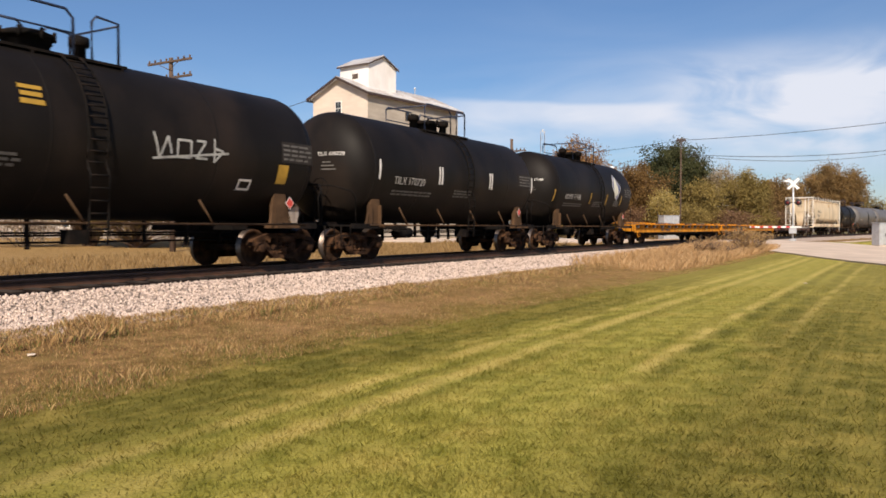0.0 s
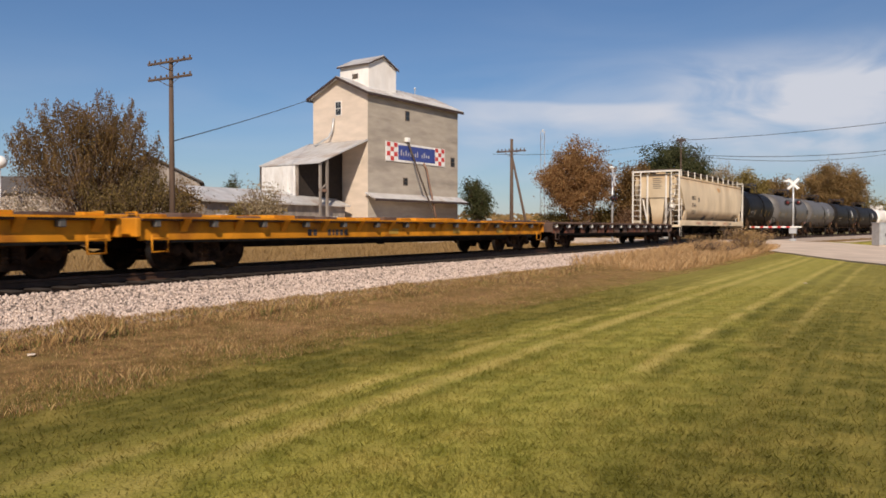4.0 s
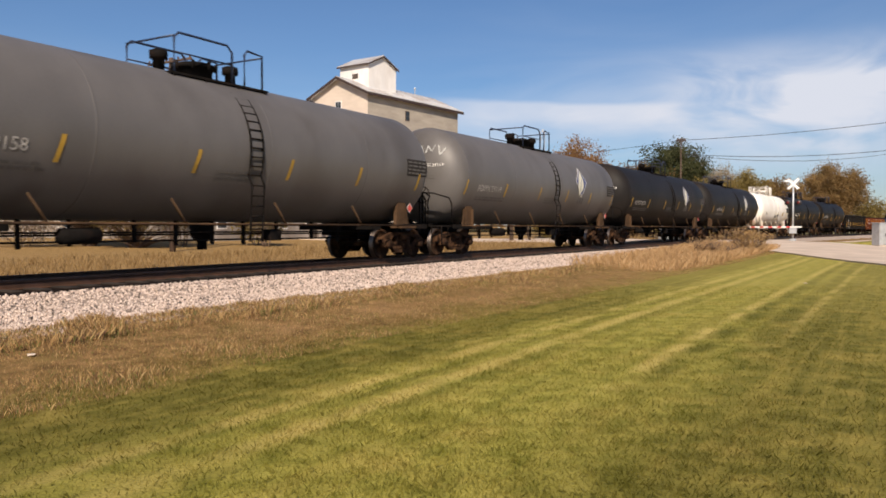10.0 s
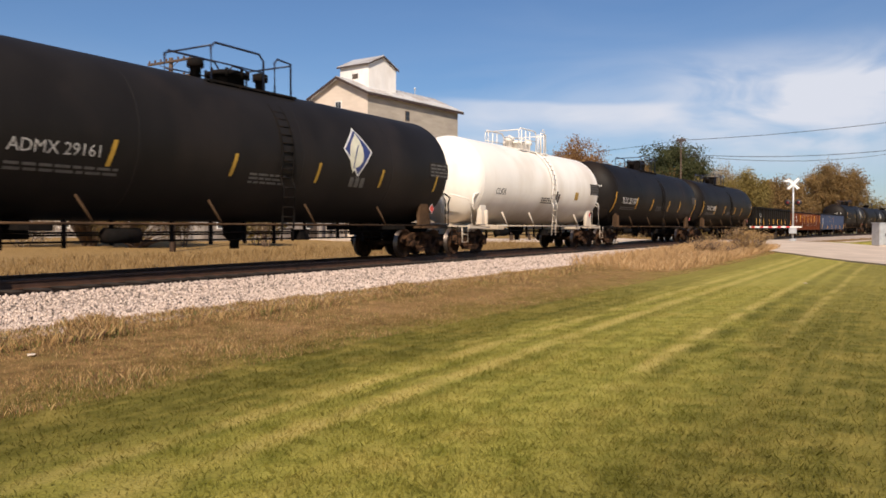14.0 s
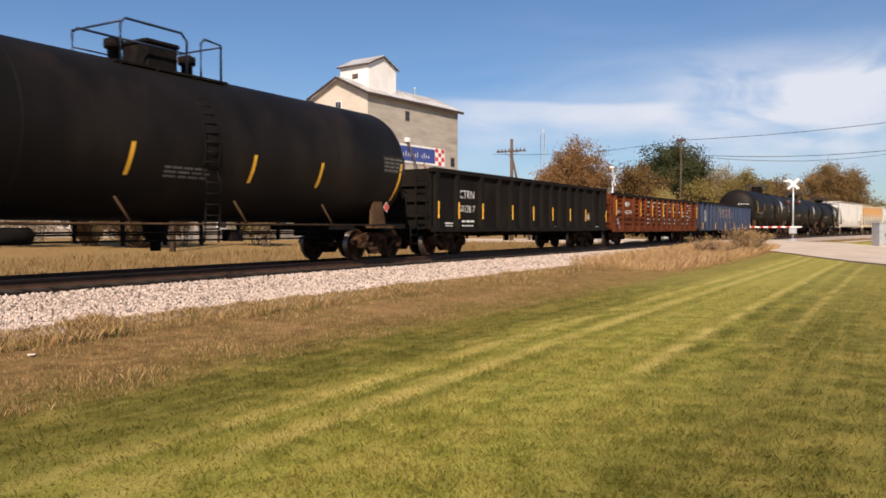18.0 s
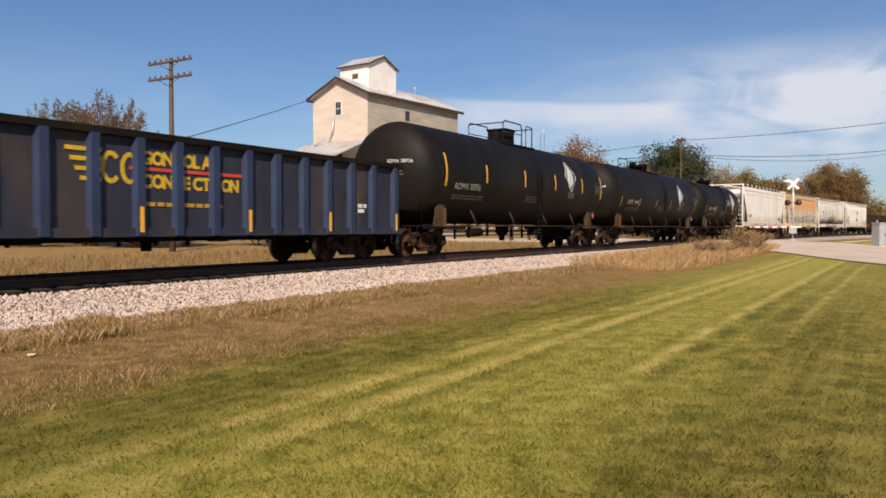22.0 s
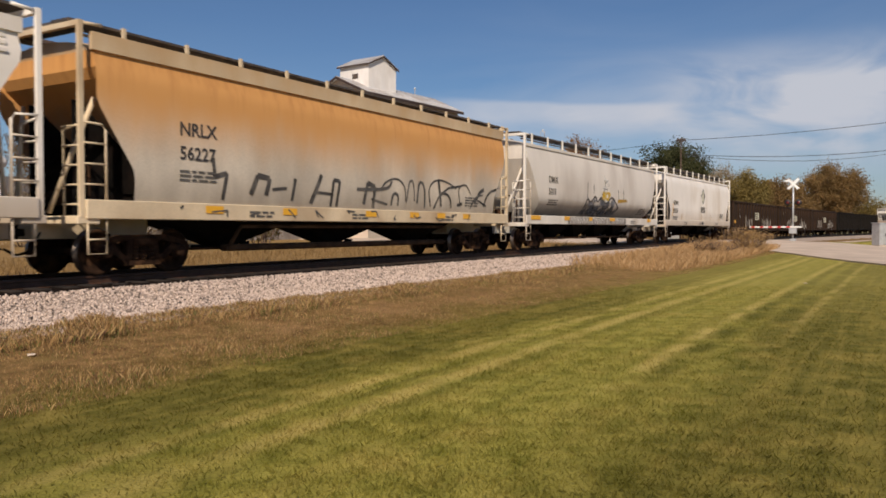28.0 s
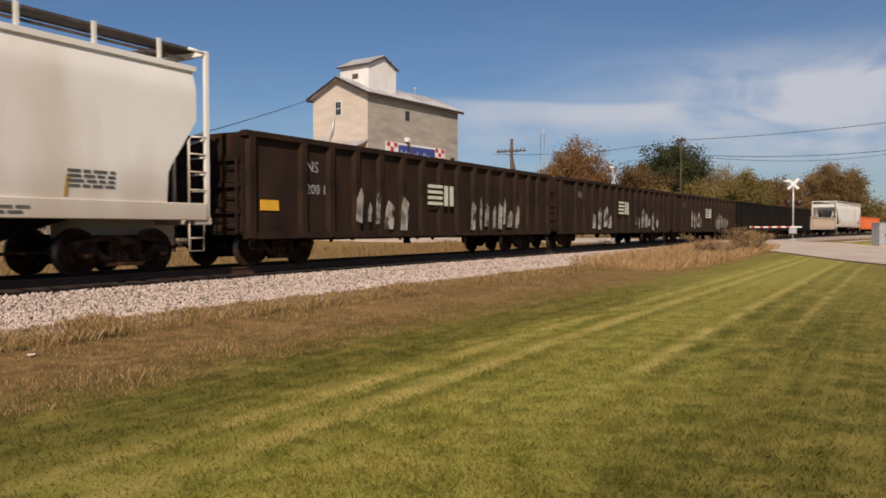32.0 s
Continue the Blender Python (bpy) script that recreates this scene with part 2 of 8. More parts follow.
# ---- the materials of the place ----
M = dict(
    ballast=mat("ballast", (0.40, 0.32, 0.265), 0.95, var=0.35, scale=6, fine=35, bump=0.6, tint=(0.27, 0.215, 0.175)),
    oily=mat("shade_dirt_ballast", (0.010, 0.0065, 0.005), 0.95, var=0.4, scale=5, fine=40, bump=0.6, tint=(0.028, 0.014, 0.008), spec=0.1),
    stone=mat("stone", (0.60, 0.56, 0.52), 0.95, var=0.3, scale=9, fine=60, bump=0.3, tint=(0.42, 0.37, 0.33)),
    tie=mat("tie", (0.022, 0.015, 0.011), 0.95, var=0.35, scale=4, fine=40, bump=0.4, spread=0.25),
    rail=mat("rail", (0.085, 0.042, 0.024), 0.6, 0.3, var=0.3, scale=5, tint=(0.1, 0.05, 0.035)),
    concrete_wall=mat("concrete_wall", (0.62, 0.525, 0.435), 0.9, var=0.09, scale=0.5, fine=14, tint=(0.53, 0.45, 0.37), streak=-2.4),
    # long wall's stains, on a grey darkened for the side turned from the sun
    cement_face=mat("stained_shaded_face", (0.41, 0.365, 0.305), 0.9, var=0.13, scale=0.45, fine=14, tint=(0.29, 0.255, 0.215), streak=-3.0),
    cupola=mat("cupola_siding", (0.80, 0.77, 0.74), 0.75, var=0.07, scale=1.2, fine=20, tint=(0.7, 0.66, 0.62), streak=0.6),
    metal_roof=mat("metal_roof", (0.60, 0.59, 0.58), 0.5, 0.25, var=0.16, scale=1.0, fine=20, tint=(0.44, 0.36, 0.30), streak=0.2),
    roof_trim=mat("roof_trim", (0.045, 0.028, 0.024), 0.8, var=0.2),
    white_paint=mat("white_paint", (0.78, 0.77, 0.75), 0.7, var=0.1, scale=1.5, fine=25, tint=(0.6, 0.57, 0.53), streak=0.6),
    dark_wood=mat("dark_wood", (0.07, 0.05, 0.038), 0.9, var=0.3, scale=3, streak=0.8),
    brown_roof=mat("brown_roof", (0.22, 0.13, 0.09), 0.9, var=0.25, scale=3),
    pole_wood=mat("pole_wood", (0.105, 0.07, 0.05), 0.9, var=0.3, scale=4, fine=50, streak=0.9),
    glass_dark=mat("window_glass", (0.03, 0.035, 0.04), 0.15, var=0.1),
    galvanised=mat("galvanised_steel", (0.55, 0.56, 0.57), 0.45, 0.5, var=0.12, scale=4),
    signal_white=mat("signal_white", (0.82, 0.82, 0.80), 0.6, var=0.08),
    signal_black=mat("signal_black", (0.02, 0.02, 0.022), 0.6, var=0.1),
    sign_red=mat("sign_red", (0.55, 0.05, 0.045), 0.6, var=0.12),
    lens=mat("unlit_red_lens", (0.10, 0.008, 0.006), 0.25, var=0.1),
    sign_blue=mat("sign_blue", (0.045, 0.07, 0.27), 0.6, var=0.12),
    road=mat("road_concrete", (0.58, 0.47, 0.37), 0.9, var=0.14, scale=0.6, fine=30, tint=(0.48, 0.38, 0.29)),
    weathered=mat("weathered_boards", (0.28, 0.245, 0.215), 0.85, var=0.3, scale=1.5, fine=25, tint=(0.2, 0.16, 0.13), streak=0.6),
    grey_roof=mat("grey_roof", (0.10, 0.09, 0.085), 0.9, var=0.25, scale=3),
    wire=mat("wire", (0.03, 0.03, 0.03), 0.6, var=0.1),
    bark=mat("bark", (0.16, 0.11, 0.08), 0.95, var=0.35, scale=6, fine=40, bump=0.5),
)


def leaf_mat(name, a, b, c):
    """Leaves whose colour strays from leaf to leaf between three shades."""
    m = bpy.data.materials.new(name)
    m.use_nodes = True
    n, l = m.node_tree.nodes, m.node_tree.links
    g = n.new("ShaderNodeNewGeometry")
    r = n.new("ShaderNodeValToRGB")
    r.color_ramp.elements[0].color, r.color_ramp.elements[1].color = (*a, 1), (*c, 1)
    r.color_ramp.elements.new(0.5).color = (*b, 1)
    l.new(g.outputs["Random Per Island"], r.inputs["Fac"])
    bs = n["Principled BSDF"]
    bs.inputs["Roughness"].default_value = 0.75
    bs.inputs["Specular IOR Level"].default_value = 0.25
    l.new(r.outputs["Color"], bs.inputs["Base Color"])
    tr = n.new("ShaderNodeBsdfTranslucent")
    l.new(r.outputs["Color"], tr.inputs["Color"])
    mx = n.new("ShaderNodeMixShader")
    mx.inputs["Fac"].default_value = 0.3
    l.new(bs.outputs["BSDF"], mx.inputs[1])
    l.new(tr.outputs["BSDF"], mx.inputs[2])
    l.new(mx.outputs["Shader"], n["Material Output"].inputs["Surface"])
    return m


LEAF = dict(
    bronze=leaf_mat("bronze_leaves", (0.15, 0.10, 0.04), (0.24, 0.155, 0.06), (0.33, 0.20, 0.08)),
    umber=leaf_mat("umber_leaves", (0.08, 0.046, 0.02), (0.145, 0.088, 0.03), (0.235, 0.15, 0.05)),
    khaki=leaf_mat("khaki_leaves", (0.07, 0.05, 0.02), (0.15, 0.105, 0.035), (0.24, 0.17, 0.06)),
    orange=leaf_mat("orange_leaves", (0.15, 0.08, 0.034), (0.27, 0.138, 0.052), (0.35, 0.22, 0.095)),
    auburn=leaf_mat("auburn_leaves", (0.10, 0.055, 0.02), (0.18, 0.105, 0.035), (0.27, 0.17, 0.06)),
    green=leaf_mat("green_leaves", (0.036, 0.044, 0.017), (0.06, 0.068, 0.026), (0.115, 0.112, 0.044)),
    olive=leaf_mat("olive_leaves", (0.15, 0.11, 0.035), (0.24, 0.18, 0.055), (0.33, 0.25, 0.08)),
    yellow=leaf_mat("yellow_leaves", (0.30, 0.22, 0.06), (0.40, 0.30, 0.09), (0.42, 0.36, 0.16)),
    pale=leaf_mat("pale_leaves", (0.24, 0.18, 0.10), (0.34, 0.26, 0.15), (0.42, 0.36, 0.25)),
    blossom=leaf_mat("blossom", (0.16, 0.13, 0.05), (0.50, 0.41, 0.33), (0.62, 0.55, 0.48)),
    straw=leaf_mat("dry_grass_blades", (0.33, 0.20, 0.09), (0.48, 0.305, 0.145), (0.62, 0.43, 0.225)),
    stubble=leaf_mat("stubble_blades", (0.16, 0.095, 0.036), (0.26, 0.165, 0.066), (0.38, 0.26, 0.12)),
    verge=leaf_mat("verge_blades", (0.20, 0.11, 0.042), (0.41, 0.255, 0.105), (0.62, 0.44, 0.21)),
    lawn=leaf_mat("lawn_blades", (0.10, 0.125, 0.028), (0.15, 0.17, 0.042), (0.24, 0.22, 0.075)),
    brush=leaf_mat("brush", (0.125, 0.066, 0.036), (0.185, 0.108, 0.06), (0.27, 0.17, 0.095)),
)


def ground_material():
    """Mown lawn with paler mower lines, a dry verge along the ballast, a tan field beyond the track."""
    m = bpy.data.materials.new("ground_cover")
    m.use_nodes = True
    n, l = m.node_tree.nodes, m.node_tree.links
    co = n.new("ShaderNodeTexCoord")
    sep = n.new("ShaderNodeSeparateXYZ")
    l.new(co.outputs["Object"], sep.inputs[0])

    def math_node(op, a, b=None, c=None):
        k = n.new("ShaderNodeMath")
        k.operation = op
        for i, v in enumerate((a, b, c)):
            if v is None:
                continue
            if isinstance(v, (int, float)):
                k.inputs[i].default_value = v
            else:
                l.new(v, k.inputs[i])
        return k.outputs[0]

    def noise_node(scale, detail=5, vec=None):
        k = n.new("ShaderNodeTexNoise")
        k.inputs["Scale"].default_value, k.inputs["Detail"].default_value = scale, detail
        l.new(vec or co.outputs["Object"], k.inputs["Vector"])
        return k.outputs["Fac"]

    def mixed(fac, a, b):
        k = n.new("ShaderNodeMixRGB")
        for i, v in enumerate((fac, a, b)):
            if isinstance(v, tuple):
                k.inputs[i].default_value = (*v, 1)
            else:
                l.new(v, k.inputs[i])
        return k.outputs[0]

    def band(v, lo, hi):
        k = n.new("ShaderNodeMapRange")
        k.interpolation_type = "SMOOTHSTEP"
        k.inputs["From Min"].default_value, k.inputs["From Max"].default_value = lo, hi
        l.new(v, k.inputs["Value"])
        return k.outputs["Result"]
    s, c = math.sin(HEADING), math.cos(HEADING)
    xx = math_node("SUBTRACT", sep.outputs["X"], TRACK_X)
    yy = math_node("SUBTRACT", sep.outputs["Y"], TRACK_Y)
    u = math_node("ADD", math_node("MULTIPLY", xx, s), math_node("MULTIPLY", yy, c))
    o = math_node("SUBTRACT", math_node("MULTIPLY", xx, c), math_node("MULTIPLY", yy, s))
    o = math_node("SUBTRACT", o, math_node("MULTIPLY", math_node("MULTIPLY", u, u), BEND / 2))
    cv = n.new("ShaderNodeCombineXYZ")
    l.new(math_node("MULTIPLY", u, 0.09), cv.inputs["X"])
    l.new(o, cv.inputs["Y"])
    broad, grain, tiny = noise_node(0.22, 5), noise_node(3.0, 6), noise_node(45.0, 4)
    cf = n.new("ShaderNodeCombineXYZ")
    l.new(math_node("MULTIPLY", u, 0.035), cf.inputs["X"])
    l.new(o, cf.inputs["Y"])
    lines, fine = noise_node(1.6, 4, cv.outputs[0]), noise_node(7.0, 4, cf.outputs[0])
    # dense green by the verge, a drier middle, thick green grass towards the drive
    lush = mixed(band(grain, 0.32, 0.70), (0.128, 0.118, 0.019), (0.25, 0.215, 0.045))
    dull = mixed(band(grain, 0.30, 0.70), (0.235, 0.225, 0.035), (0.42, 0.375, 0.08))
    sway = math_node("ADD", o, math_node("MULTIPLY", math_node("SUBTRACT", noise_node(0.08, 1), 0.5), 0.2))
    patch = math_node("ADD", sway, math_node("MULTIPLY", math_node("SUBTRACT", broad, 0.5), 2.4))
    middle = math_node("MULTIPLY", band(patch, 8.7, 9.9), math_node("SUBTRACT", 1.0, band(patch, 11.8, 13.4)))
    green = mixed(middle, lush, dull)
    green = mixed(math_node("MULTIPLY", band(lines, 0.48, 0.70), 0.25), green, (0.44, 0.35, 0.08))
    green = mixed(math_node("MULTIPLY", band(fine, 0.50, 0.68), 0.22), green, (0.49, 0.39, 0.10))
    green = mixed(math_node("MULTIPLY", math_node("SUBTRACT", 1.0, band(fine, 0.30, 0.48)), 0.28), green, (0.095, 0.105, 0.018))
    green = mixed(math_node("MULTIPLY", band(noise_node(1.3, 6), 0.50, 0.72), 0.45), green, (0.50, 0.385, 0.10))
    # wheel lines of the mower: thin and pale, with darker ruts beside them
    worn = band(noise_node(0.9, 5), 0.30, 0.60)
    pale_lines = ((9.25, 0.07, 0.25, -26.0), (9.60, 0.12, 0.75, -24.0), (10.24, 0.13, 0.8, -22.0), (10.75, 0.08, 0.22, -18.0), (11.88, 0.12, 0.85, -17.0), (12.98, 0.09, 0.6, -11.5))
    dark_lines = ((8.45, 0.18, 0.28, -26.0), (8.80, 0.06, 0.65, -18.0), (9.93, 0.06, 0.5, -20.0), (10.50, 0.12, 0.35, -20.0), (11.62, 0.08, 0.25, -14.0), (12.14, 0.16, 0.75, -17.0), (12.70, 0.18, 0.65, -13.0), (13.4, 0.2, 0.25, -12.0))
    for rows, colour in ((pale_lines, (0.60, 0.47, 0.145)), (dark_lines, (0.10, 0.10, 0.016))):
        for centre, half, amount, begin in rows:
            dist = math_node("ABSOLUTE", math_node("SUBTRACT", sway, centre))
            reach = math_node("MULTIPLY", worn, band(u, begin, begin + 5.0))
            green = mixed(math_node("MULTIPLY", math_node("MULTIPLY", math_node("SUBTRACT", 1.0, band(dist, half * 0.2, half * 1.6)), reach), amount), green, colour)
    # drier towards the crossing; near end by the verge greener, lens vignetting painted in
    green = mixed(math_node("MULTIPLY", band(u, -11.0, 4.0), 0.3), green, (0.46, 0.39, 0.10))
    green = mixed(math_node("MULTIPLY", math_node("SUBTRACT", 1.0, band(u, -20.0, -15.5)), math_node("MULTIPLY", math_node("SUBTRACT", 1.0, band(o, 9.0, 11.5)), 0.4)), green, (0.10, 0.09, 0.016))
    dry = mixed(band(grain, 0.3, 0.7), (0.155, 0.09, 0.033), (0.36, 0.22, 0.09))
    dry = mixed(math_node("MULTIPLY", band(noise_node(1.1, 6), 0.46, 0.70), 0.5), dry, (0.16, 0.125, 0.036))
    dry = mixed(math_node("MULTIPLY", band(noise_node(0.45, 5), 0.50, 0.72), 0.6), dry, (0.47, 0.285, 0.135))
    field = mixed(band(grain, 0.3, 0.7), (0.27, 0.165, 0.06), (0.42, 0.275, 0.115))
    wob = math_node("ADD", o, math_node("MULTIPLY", math_node("SUBTRACT", noise_node(0.6, 6), 0.5), 2.2))
    col = mixed(band(wob, 5.8, 8.5), dry, green)
    col = mixed(band(o, -4.0, -2.5), field, col)
    far = band(u, 120.0, 200.0)
    col = mixed(far, col, (0.2, 0.17, 0.08))
    shade = n.new("ShaderNodeMixRGB")
    shade.blend_type = "MULTIPLY"
    shade.inputs[0].default_value = 0.6
    l.new(col, shade.inputs[1])
    tr = n.new("ShaderNodeValToRGB")
    tr.color_ramp.elements[0].position, tr.color_ramp.elements[1].position = 0.3, 0.62
    tr.color_ramp.elements[0].color, tr.color_ramp.elements[1].color = (0.38, 0.38, 0.38, 1), (0.92, 0.92, 0.92, 1)
    l.new(tiny, tr.inputs["Fac"])
    l.new(tr.outputs["Color"], shade.inputs[2])
    b = n["Principled BSDF"]
    b.inputs["Roughness"].default_value = 0.95
    b.inputs["Specular IOR Level"].default_value = 0.1
    l.new(shade.outputs[0], b.inputs["Base Color"])
    bp = n.new("ShaderNodeBump")
    bp.inputs["Strength"].default_value, bp.inputs["Distance"].default_value = 0.6, 0.03
    l.new(tiny, bp.inputs["Height"])
    l.new(bp.outputs["Normal"], b.inputs["Normal"])
    return m


def make_ground():
    def steps(lo, hi, fine_lo, fine_hi, d):
        out, p, g = [], fine_lo, d
        while p > lo:
            out.append(p)
            p -= g
            g *= 1.35
        out = out[1:] + [lo]
        out.reverse()
        p = fine_lo
        while p < fine_hi:
            out.append(p)
            p += d
        g = d
        while p < hi:
            out.append(p)
            p += g
            g *= 1.35
        return out + [hi]
    xs, ys = steps(-2600, 2600, -24, 60, 0.8), steps(-2600, 2600, -4, 90, 0.8)
    verts = [(x, y, ground_z(x, y) + (0.02 * noise.noise((x * 0.7, y * 0.7, 0)) if abs(x) < 80 and abs(y) < 100 else 0)) for y in ys for x in xs]
    w = len(xs)
    faces = [(j * w + i, j * w + i + 1, (j + 1) * w + i + 1, (j + 1) * w + i) for j in range(len(ys) - 1) for i in range(w - 1)]
    me = bpy.data.meshes.new("ground")
    me.from_pydata(verts, [], faces)
    me.polygons.foreach_set("use_smooth", [True] * len(faces))
    ob = new("ground", me)
    me.materials.append(ground_material())
    tagged(ob, "mown lawn, dry verge and tan field", "ground", kind="structure")


def sweep(name, outline, u0, u1, step, z0, material, parent=None, label=""):
    """A long piece along the track: an outline of (off, height) swept from u0 to u1."""
    verts, faces, n = [], [], len(outline)
    k = max(1, round((u1 - u0) / step))
    for i in range(k + 1):
        u = u0 + (u1 - u0) * i / k
        for off, h in outline:
            x, y, _ = along(u, off)
            verts.append((x, y, z0 + h))
        if i:
            a, b = (i - 1) * n, i * n
            faces += [(a + j, a + (j + 1) % n, b + (j + 1) % n, b + j) for j in range(n)]
    faces += [tuple(range(n))[::-1], tuple(range(k * n, k * n + n))]
    me = bpy.data.meshes.new(name)
    me.from_pydata(verts, [], faces)
    bm = bmesh.new()
    bm.from_mesh(me)
    bmesh.ops.recalc_face_normals(bm, faces=bm.faces)
    bm.to_mesh(me)
    bm.free()
    return part(name, me, material, parent, label)


def make_track():
    bed = sweep("ballast_bed", [(-3.3, -0.75), (4.7, -0.76), (2.75, -0.44), (1.80, -0.20), (-1.75, -0.17), (-2.75, -0.42)], -430, 640, 4, RAIL, M["ballast"])
    tagged(bed, "pale crushed-stone ballast bank under the rails", "ballast", kind="structure")
    # strip just over the ballast: track dirt, blackened to hold the train's shadow
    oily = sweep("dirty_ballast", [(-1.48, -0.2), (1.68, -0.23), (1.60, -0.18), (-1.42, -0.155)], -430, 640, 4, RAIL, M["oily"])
    tagged(oily, "near-black ballast along the rails, dirt plus painted train shade", "ballast", kind="structure")
    line = thing("railway_track", "single railway track with brown rails on dark wooden ties", "track", kind="structure")
    head = [(-0.036, 0), (0.036, 0), (0.036, -0.04), (0.012, -0.055), (0.012, -0.14), (0.07, -0.165), (-0.07, -0.165), (-0.012, -0.14), (-0.012, -0.055), (-0.036, -0.04)]
    for side in (-0.753, 0.753):
        sweep("rail", [(side + a, b) for a, b in head], -430, 640, 4, RAIL, M["rail"], line)
    tie = shared("tie", lambda: boxes((-0.115, 0.115, -1.3, 1.3, -0.18, 0), bevel=0.012))
    for i in range(220):
        x, y, a = along(-26 + 0.53 * i)
        part("tie", tie, M["tie"], line, place=pose(x, y, RAIL - 0.15, 0, 0, 90 - math.degrees(a)) @ pose(0, random.uniform(-0.04, 0.04), 0, 0, 0, random.uniform(-1, 1)))


def lawn_blade_material():
    """The ground's own colours on thin leaves that let some light through."""
    m = bpy.data.materials["ground_cover"].copy()
    m.name = "lawn_blade"
    n, l = m.node_tree.nodes, m.node_tree.links
    tr = n.new("ShaderNodeBsdfTranslucent")
    l.new(n["Principled BSDF"].inputs["Base Color"].links[0].from_socket, tr.inputs["Color"])
    mx = n.new("ShaderNodeMixShader")
    mx.inputs["Fac"].default_value = 0.5
    l.new(n["Principled BSDF"].outputs["BSDF"], mx.inputs[1])
    l.new(tr.outputs["BSDF"], mx.inputs[2])
    l.new(mx.outputs["Shader"], n["Material Output"].inputs["Surface"])
    return m


make_ground()
make_track()


# ---- the grain elevator and the buildings beyond the track ----
def make_elevator():
    gz = ground_z(-7.4, 76)
    e = thing("grain_elevator", "tall weathered concrete grain elevator with metal roof and white cupola", "grain elevator", place=pose(-7.38, 76, gz, 0, 0, 54.9))
    h, ridge, w, L = 14.4, 16.1, 7.35, 15.75
    bm = bmesh.new()
    prism(bm, [(0, 0), (w, 0), (w, h), (w / 2, ridge - 0.1), (0, h)], 0, L)
    part("wall", bm, M["concrete_wall"], e)
    for s in (0, 1):
        bm = bmesh.new()
        o, up = 0.45, (ridge - h) / (w / 2)
        prism(bm, [(-o, h - o * up), (w / 2, ridge), (w / 2, ridge + 0.14), (-o, h - o * up + 0.14)] if not s else [(w + o, h - o * up), (w / 2, ridge), (w / 2, ridge + 0.14), (w + o, h - o * up + 0.14)], -0.5, L + 0.5)
        roof = part("roof", bm, M["metal_roof"], e, "pale sheet-metal roof slope")
        bm = bmesh.new()
        for k in range(24):
            x = -0.45 + k * (L + 0.9) / 23
            y0, y1 = (-o, w / 2) if not s else (w + o, w / 2)
            tube(bm, [(x, y0, h - o * up + 0.15), (x, y1, ridge + 0.15)], 0.025, 4)
        part("seam", bm, M["metal_roof"], roof)
        bm = bmesh.new()
        y0 = -o if not s else w + o
        box(bm, -0.55, L + 0.55, y0 - 0.03, y0 + 0.03, h - o * up - 0.16, h - o * up + 0.12)
        part("fascia", bm, M["roof_trim"], e)
        bm = bmesh.new()
        prism(bm, [(y0, h - o * up - 0.14), (w / 2, ridge - 0.14), (w / 2, ridge + 0.1), (y0, h - o * up + 0.12)], -0.58, -0.5)
        part("barge_board", bm, M["roof_trim"], e)
    # thin sheet added over the long wall to carry its darker, shaded tone
    part("cement_face", boxes((0.03, L - 0.03, -0.02, 0.0, 0, h - 0.3)), M["cement_face"], e, "added sheet on the long wall, weather stains and painted-in shade")
    # horizontal lift marks of the cast walls
    for k in range(1, 12):
        z = k * h / 12
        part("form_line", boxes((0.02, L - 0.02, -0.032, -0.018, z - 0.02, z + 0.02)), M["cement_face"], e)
    for (a, z, wd, ht) in ((6.32, 12.75, 0.7, 1.0), (14.67, 8.5, 0.75, 1.05), (5.98, 5.9, 0.75, 0.8)):
        win = part("window", boxes((a - wd / 2, a + wd / 2, -0.06, -0.01, z - ht / 2, z + ht / 2)), M["dark_wood"], e)
        part("pane", boxes((a - wd / 2 + 0.1, a + wd / 2 - 0.1, -0.075, -0.055, z - ht / 2 + 0.1, z - 0.03)), M["glass_dark"], win)
        part("pane", boxes((a - wd / 2 + 0.1, a + wd / 2 - 0.1, -0.075, -0.055, z + 0.03, z + ht / 2 - 0.1)), M["glass_dark"], win)
    win = part("window", boxes((-0.06, -0.01, 3.4, 4.2, 12.35, 13.8)), M["white_paint"], e, "tall window in a pale frame")
    for y in (3.46, 3.82):
        for z in (12.42, 13.1):
            part("pane", boxes((-0.08, -0.05, y, y + 0.32, z, z + 0.62)), M["glass_dark"], win)
    # spout down the gable
    bm = bmesh.new()
    tube(bm, [(-0.2, 4.3, 12.1), (-0.3, 4.4, 10.9), (-0.45, 4.75, 10.2), (-1.5, 5.7, 9.3)], 0.11, 8)
    part("spout", bm, M["galvanised"], e)
    # painted sign on the long wall
    sign = part("sign_board", boxes((2.74, 13.05, -0.10, -0.02, 7.88, 9.84)), M["white_paint"], e, "white board with a blue band and red checks")
    part("blue_band", boxes((4.72, 11.15, -0.112, -0.098, 8.1, 9.62)), M["sign_blue"], sign)
    for a in (2.86, 11.22):
        for i in range(3):
            for j in range(4):
                if (i + j) % 2 == 1:
                    part("red_check", boxes((a + i * 0.58, a + i * 0.58 + 0.55, -0.112, -0.098, 7.94 + j * 0.47, 7.94 + j * 0.47 + 0.44)), M["sign_red"], sign)
    x = 5.1
